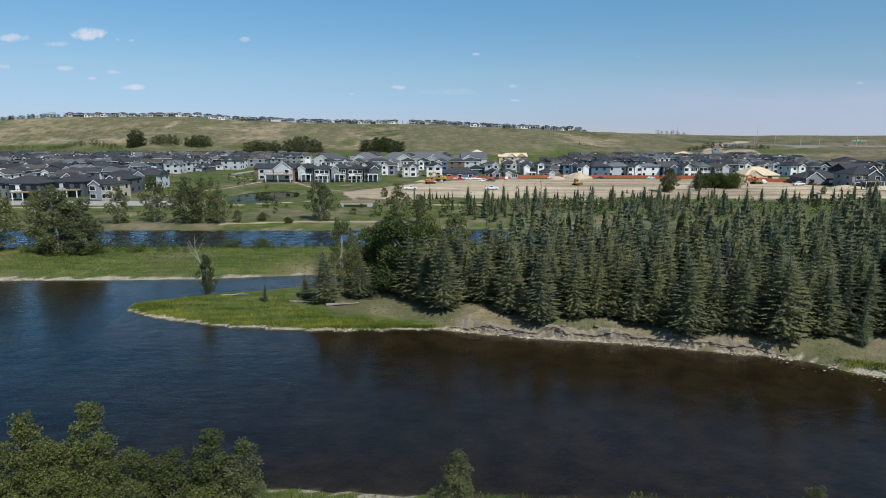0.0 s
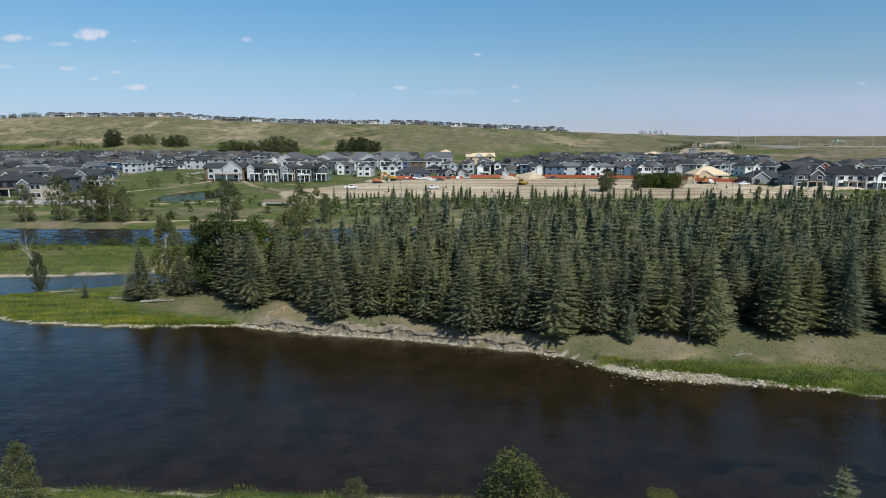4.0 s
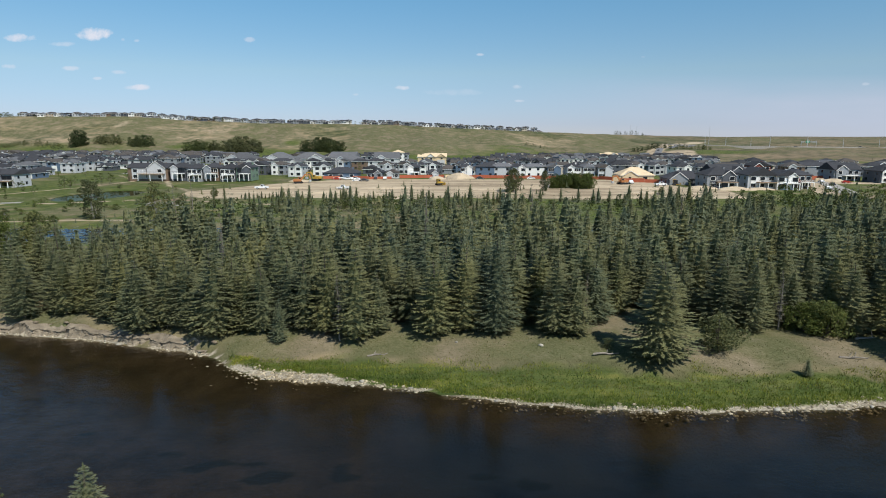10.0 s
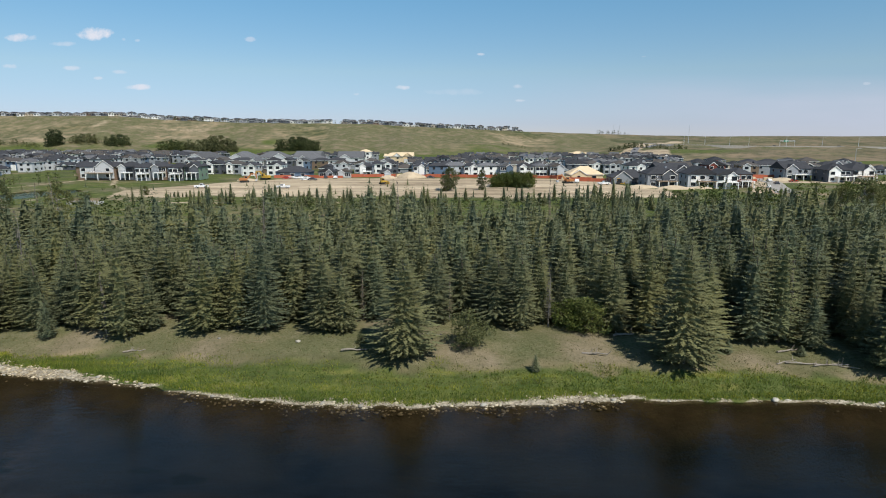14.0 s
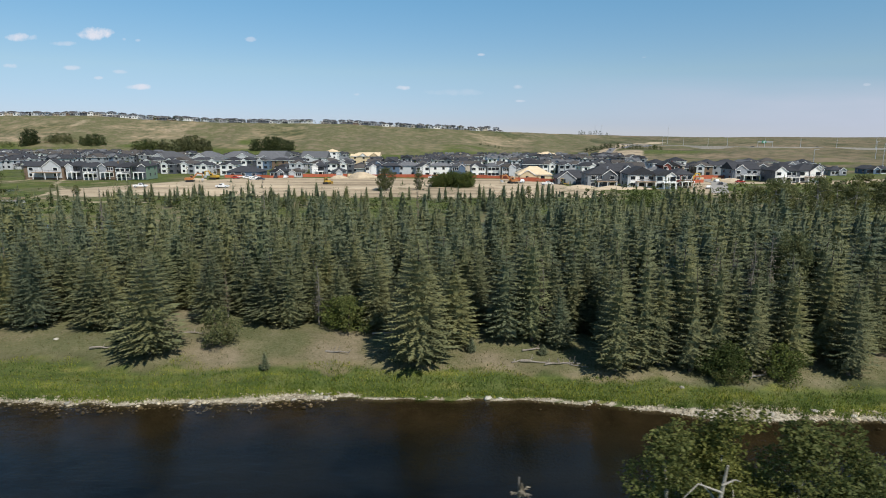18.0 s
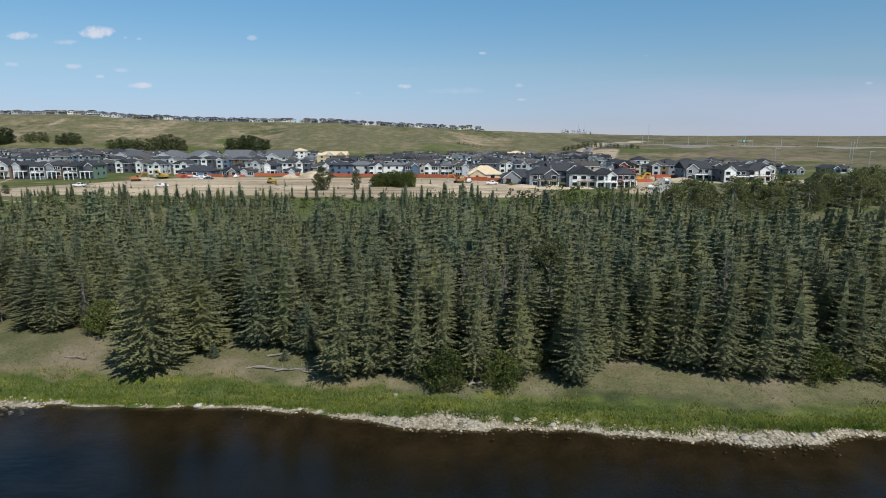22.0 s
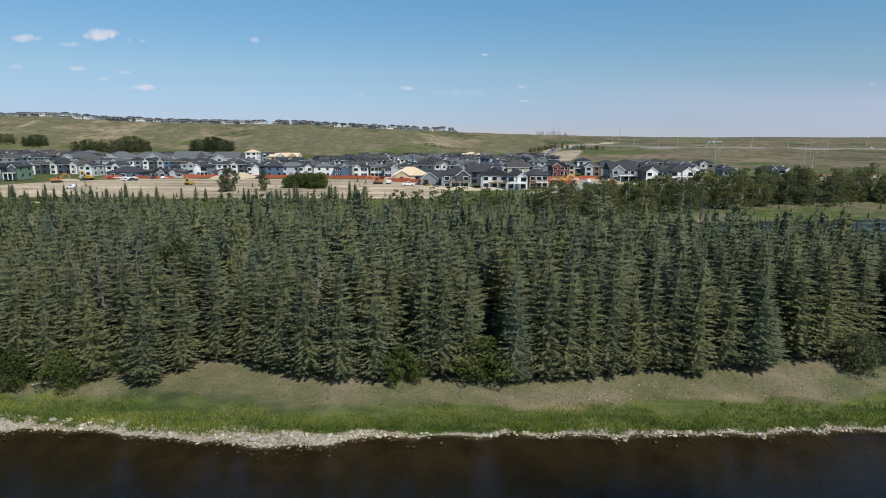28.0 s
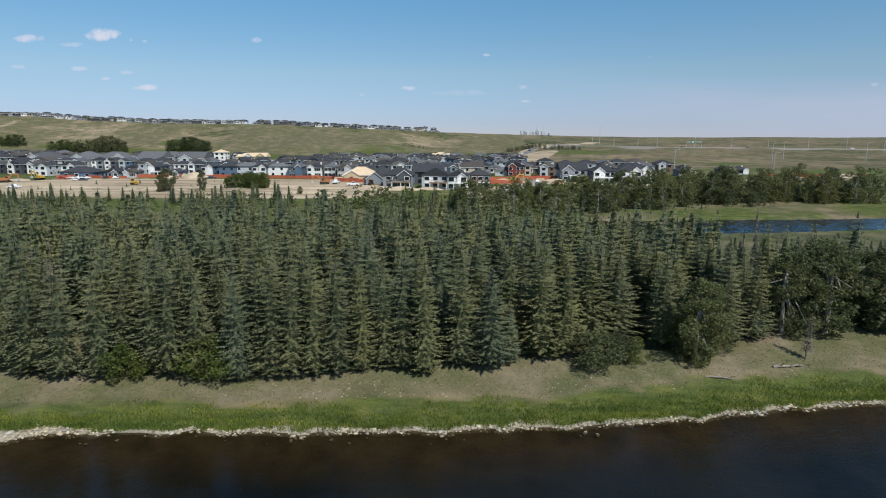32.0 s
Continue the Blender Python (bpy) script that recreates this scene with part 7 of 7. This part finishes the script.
# slumped turf and silt blocks under the cut bank
cb = random.Random(4)
for i in range(9):
    x = cb.uniform(3, 42)
    y = shore_xy(x, cb.uniform(.5, 1.6))
    v, f = rock_arrays(sg_, cb.uniform(.15, .35))
    thing("earth_clod", array_mesh("earth_clod", v * np.array([1.5, .8, 1.1]), f), SILT, "slumped pale silt clod below the cut bank", "earth", "clods of the cut bank", at=pose(x, y, height_at(x, y) + .1, cb.uniform(-20, 20), 0, cb.uniform(-25, 25)))


def log(x, y, L, r, turn, label="bleached fallen log lying on dry grass", snaggy=True):
    ob = thing("fallen_log", None, None, label, "log", "driftwood", at=pose(x, y, height_at(x, y) + r * .8, 0, 0, turn))
    g = random.Random(int(x * 10))
    p, s = Vector((-L / 2, 0, 0)), Solid()
    for i in range(5):
        q = Vector((-L / 2 + L * (i + 1) / 5, g.uniform(-.12, .12), g.uniform(0, .12)))
        s.tube(p, q, r * (1 - .12 * i), r * (1 - .12 * (i + 1)), 7)
        p = q
    part("stem", s, DEADWOOD, ob)
    if snaggy:
        for i in range(4):
            u = g.uniform(-.4, .45) * L
            part("broken_branch", Solid().tube((u, 0, 0), (u + g.uniform(-.3, .5), g.uniform(-.5, .5), g.uniform(.2, .7)), r * .35, .02, 5), DEADWOOD, ob)


for x, y, L, r, tn in [(127.6, 55.6, 4.6, .09, -9), (129.4, 55.2, 3.6, .08, 5), (125.6, 56.3, 2.6, .07, 24), (130.6, 54.9, 2.4, .07, -22), (106.8, 57.5, 2.6, .12, -12), (111, 62, 2.4, .14, 8), (-14, 80.5, 4.5, .22, 10), (-20, 82, 3.6, .16, -8), (-31, 86.6, 4.0, .14, 5),
                       (127, 58.6, 2.5, .11, 12), (165.5, 57.5, 2.0, .14, 60), (244, 59.5, 3.2, .16, 6), (236, 57, 2.5, .12, -8), (58, 60.4, 2.2, .1, 10), (90, 62.6, 2.4, .1, -6), (147, 52.2, 2.2, .12, 25), (9, 70.6, 4, .11, 5)]:
    log(x, y, L, r, tn)
log(82.0, 58.7, 2.7, .12, 2)
for x, y, r in ((75.6, 61.0, .34), (66.5, 62.4, .22), (139.5, 51.0, .3)):
    v, f = rock_arrays(sg_, r)
    thing("boulder", array_mesh("boulder", v, f), STONE, "pale weathered stone lying on dry grass", "rock", at=pose(x, y, height_at(x, y) + r * .1, 0, 0, x * 31))
tree("bush", BUSH_GREY[0], 82.6, 60.2, 1.1, 3, 20, 1.0, LEAF, BARK, "small dark bush beside a fallen log", "bush")
tree("bush", BUSH_GREY[1], 143.7, 51.5, 1.7, 3, 70, 1.1, DEADNEEDLE, BARK, "dry grey-brown dead shrub on the bank", "bush")


def tufts(name, pts, hmin, hmax, blades, w, mat, label, seed, kind="stuff"):
    """Clumps of grass: each blade a bent sliver."""
    g = np.random.RandomState(seed)
    n = len(pts)
    P = np.repeat(pts, blades, 0)
    m = len(P)
    a = g.uniform(0, 6.283, m)
    h = g.uniform(hmin, hmax, m)
    off = g.normal(0, .16, (m, 2))
    base = P + np.stack([off[:, 0], off[:, 1], np.full(m, -.03)], -1)
    side = np.stack([np.cos(a), np.sin(a), np.zeros(m)], -1) * (w * g.uniform(.6, 1.3, m))[:, None]
    lean = np.stack([g.normal(0, .28, m), g.normal(0, .28, m), np.ones(m)], -1) * h[:, None]
    v = np.stack([base - side, base + side, base + lean], 1).reshape(-1, 3)
    return thing(name, array_mesh(name, v, np.arange(m * 3).reshape(-1, 3)), mat, label, "grass", kind=kind)


def strip_points(n, seed, dmin, dmax, x0, x1, test=None):
    g = np.random.RandomState(seed)
    x = g.uniform(x0, x1, n)
    j = 0.35 * wob(x, 0 * x, 1.1, 3) + 0.2 * wob(x, 0 * x, 3.0, 4)
    lo = np.interp(x, *dmin) if isinstance(dmin, tuple) else dmin
    hi = np.interp(x, *dmax) if isinstance(dmax, tuple) else dmax
    hi = lo + (hi - lo) * np.clip(1 + 0.40 * wob(x, 0 * x, 0.8, 91), .3, 1.7)
    d = lo + (hi - lo) * g.rand(n) ** 1.5
    y = np.interp(x, SHORE_X, SHORE_Y) + j + d
    keep = hi > lo + .05
    if test is not None:
        keep &= test(x, y)
    x, y = x[keep], y[keep]
    return np.stack([x, y, height(x, y)], -1)


LUSH_W = ((-46, -36, -10, 4, 41, 44, 50, 80, 110, 130, 170, 250, 270), (1.5, 8, 9, .4, .4, 2.4, 4.5, 7.2, 4.2, 3.6, 3.8, 4.2, 5))
MIX_W = (LUSH_W[0], tuple(w * .55 for w in LUSH_W[1]))
GRAV_W = ((-46, 40, 45, 51, 60, 90, 102, 112, 137, 143.5, 151, 163, 171, 180, 190, 270), (.5, .4, 1.2, 2.0, .7, .5, 1.0, .4, .7, 1.9, .5, .8, 1.9, .7, .5, .5))
tufts("bank_grass", strip_points(24500, 61, GRAV_W, LUSH_W, 42, 270), .10, .36, 3, .03, GRASS, "lush green grass along the water's edge", 62)
tufts("spit_grass", strip_points(9000, 63, .6, ((-46, -40, -30, -20, -14, -8, 0), (1, 5, 12, 8, 4.5, 2.0, .7)), -44, -1, lambda x, y: land(x, y)[0] > .5), .12, .35, 3, .04, GRASS, "short green grass on the gravel spit", 64)
tufts("dry_grass", strip_points(15000, 65, MIX_W, ((-20, 270), (13.5, 13.5)), -14, 270), .06, .20, 3, .035, SEDGE, "dry yellowish grass on the bank slope", 66)
tufts("tall_reeds", strip_points(8000, 67, GRAV_W, ((46, 52, 60, 90, 270), (3.0, 3.4, 3.0, 2.6, 2.8)), 48, 262), .2, .44, 3, .03, REED, "tall green reeds behind the shore stones", 68)
g = np.random.RandomState(70)
xx = g.uniform(-45, 60, 9000)
yy = np.interp(xx, NEAR_X, NEAR_Y) - g.uniform(.2, 12, 9000)
tufts("near_bank_grass", np.stack([xx, yy, height(xx, yy)], -1), .15, .4, 3, .03, GRASS, "long green grass on the near bank", 71)
xx = g.uniform(-110, 8, 12000)
yy = g.uniform(100, 129, 12000)
ok = land(xx, yy)[0] > .5
tufts("island_grass", np.stack([xx, yy, height(xx, yy)], -1)[ok], .10, .32, 3, .06, GRASS, "rough green grass on the river island", 72)
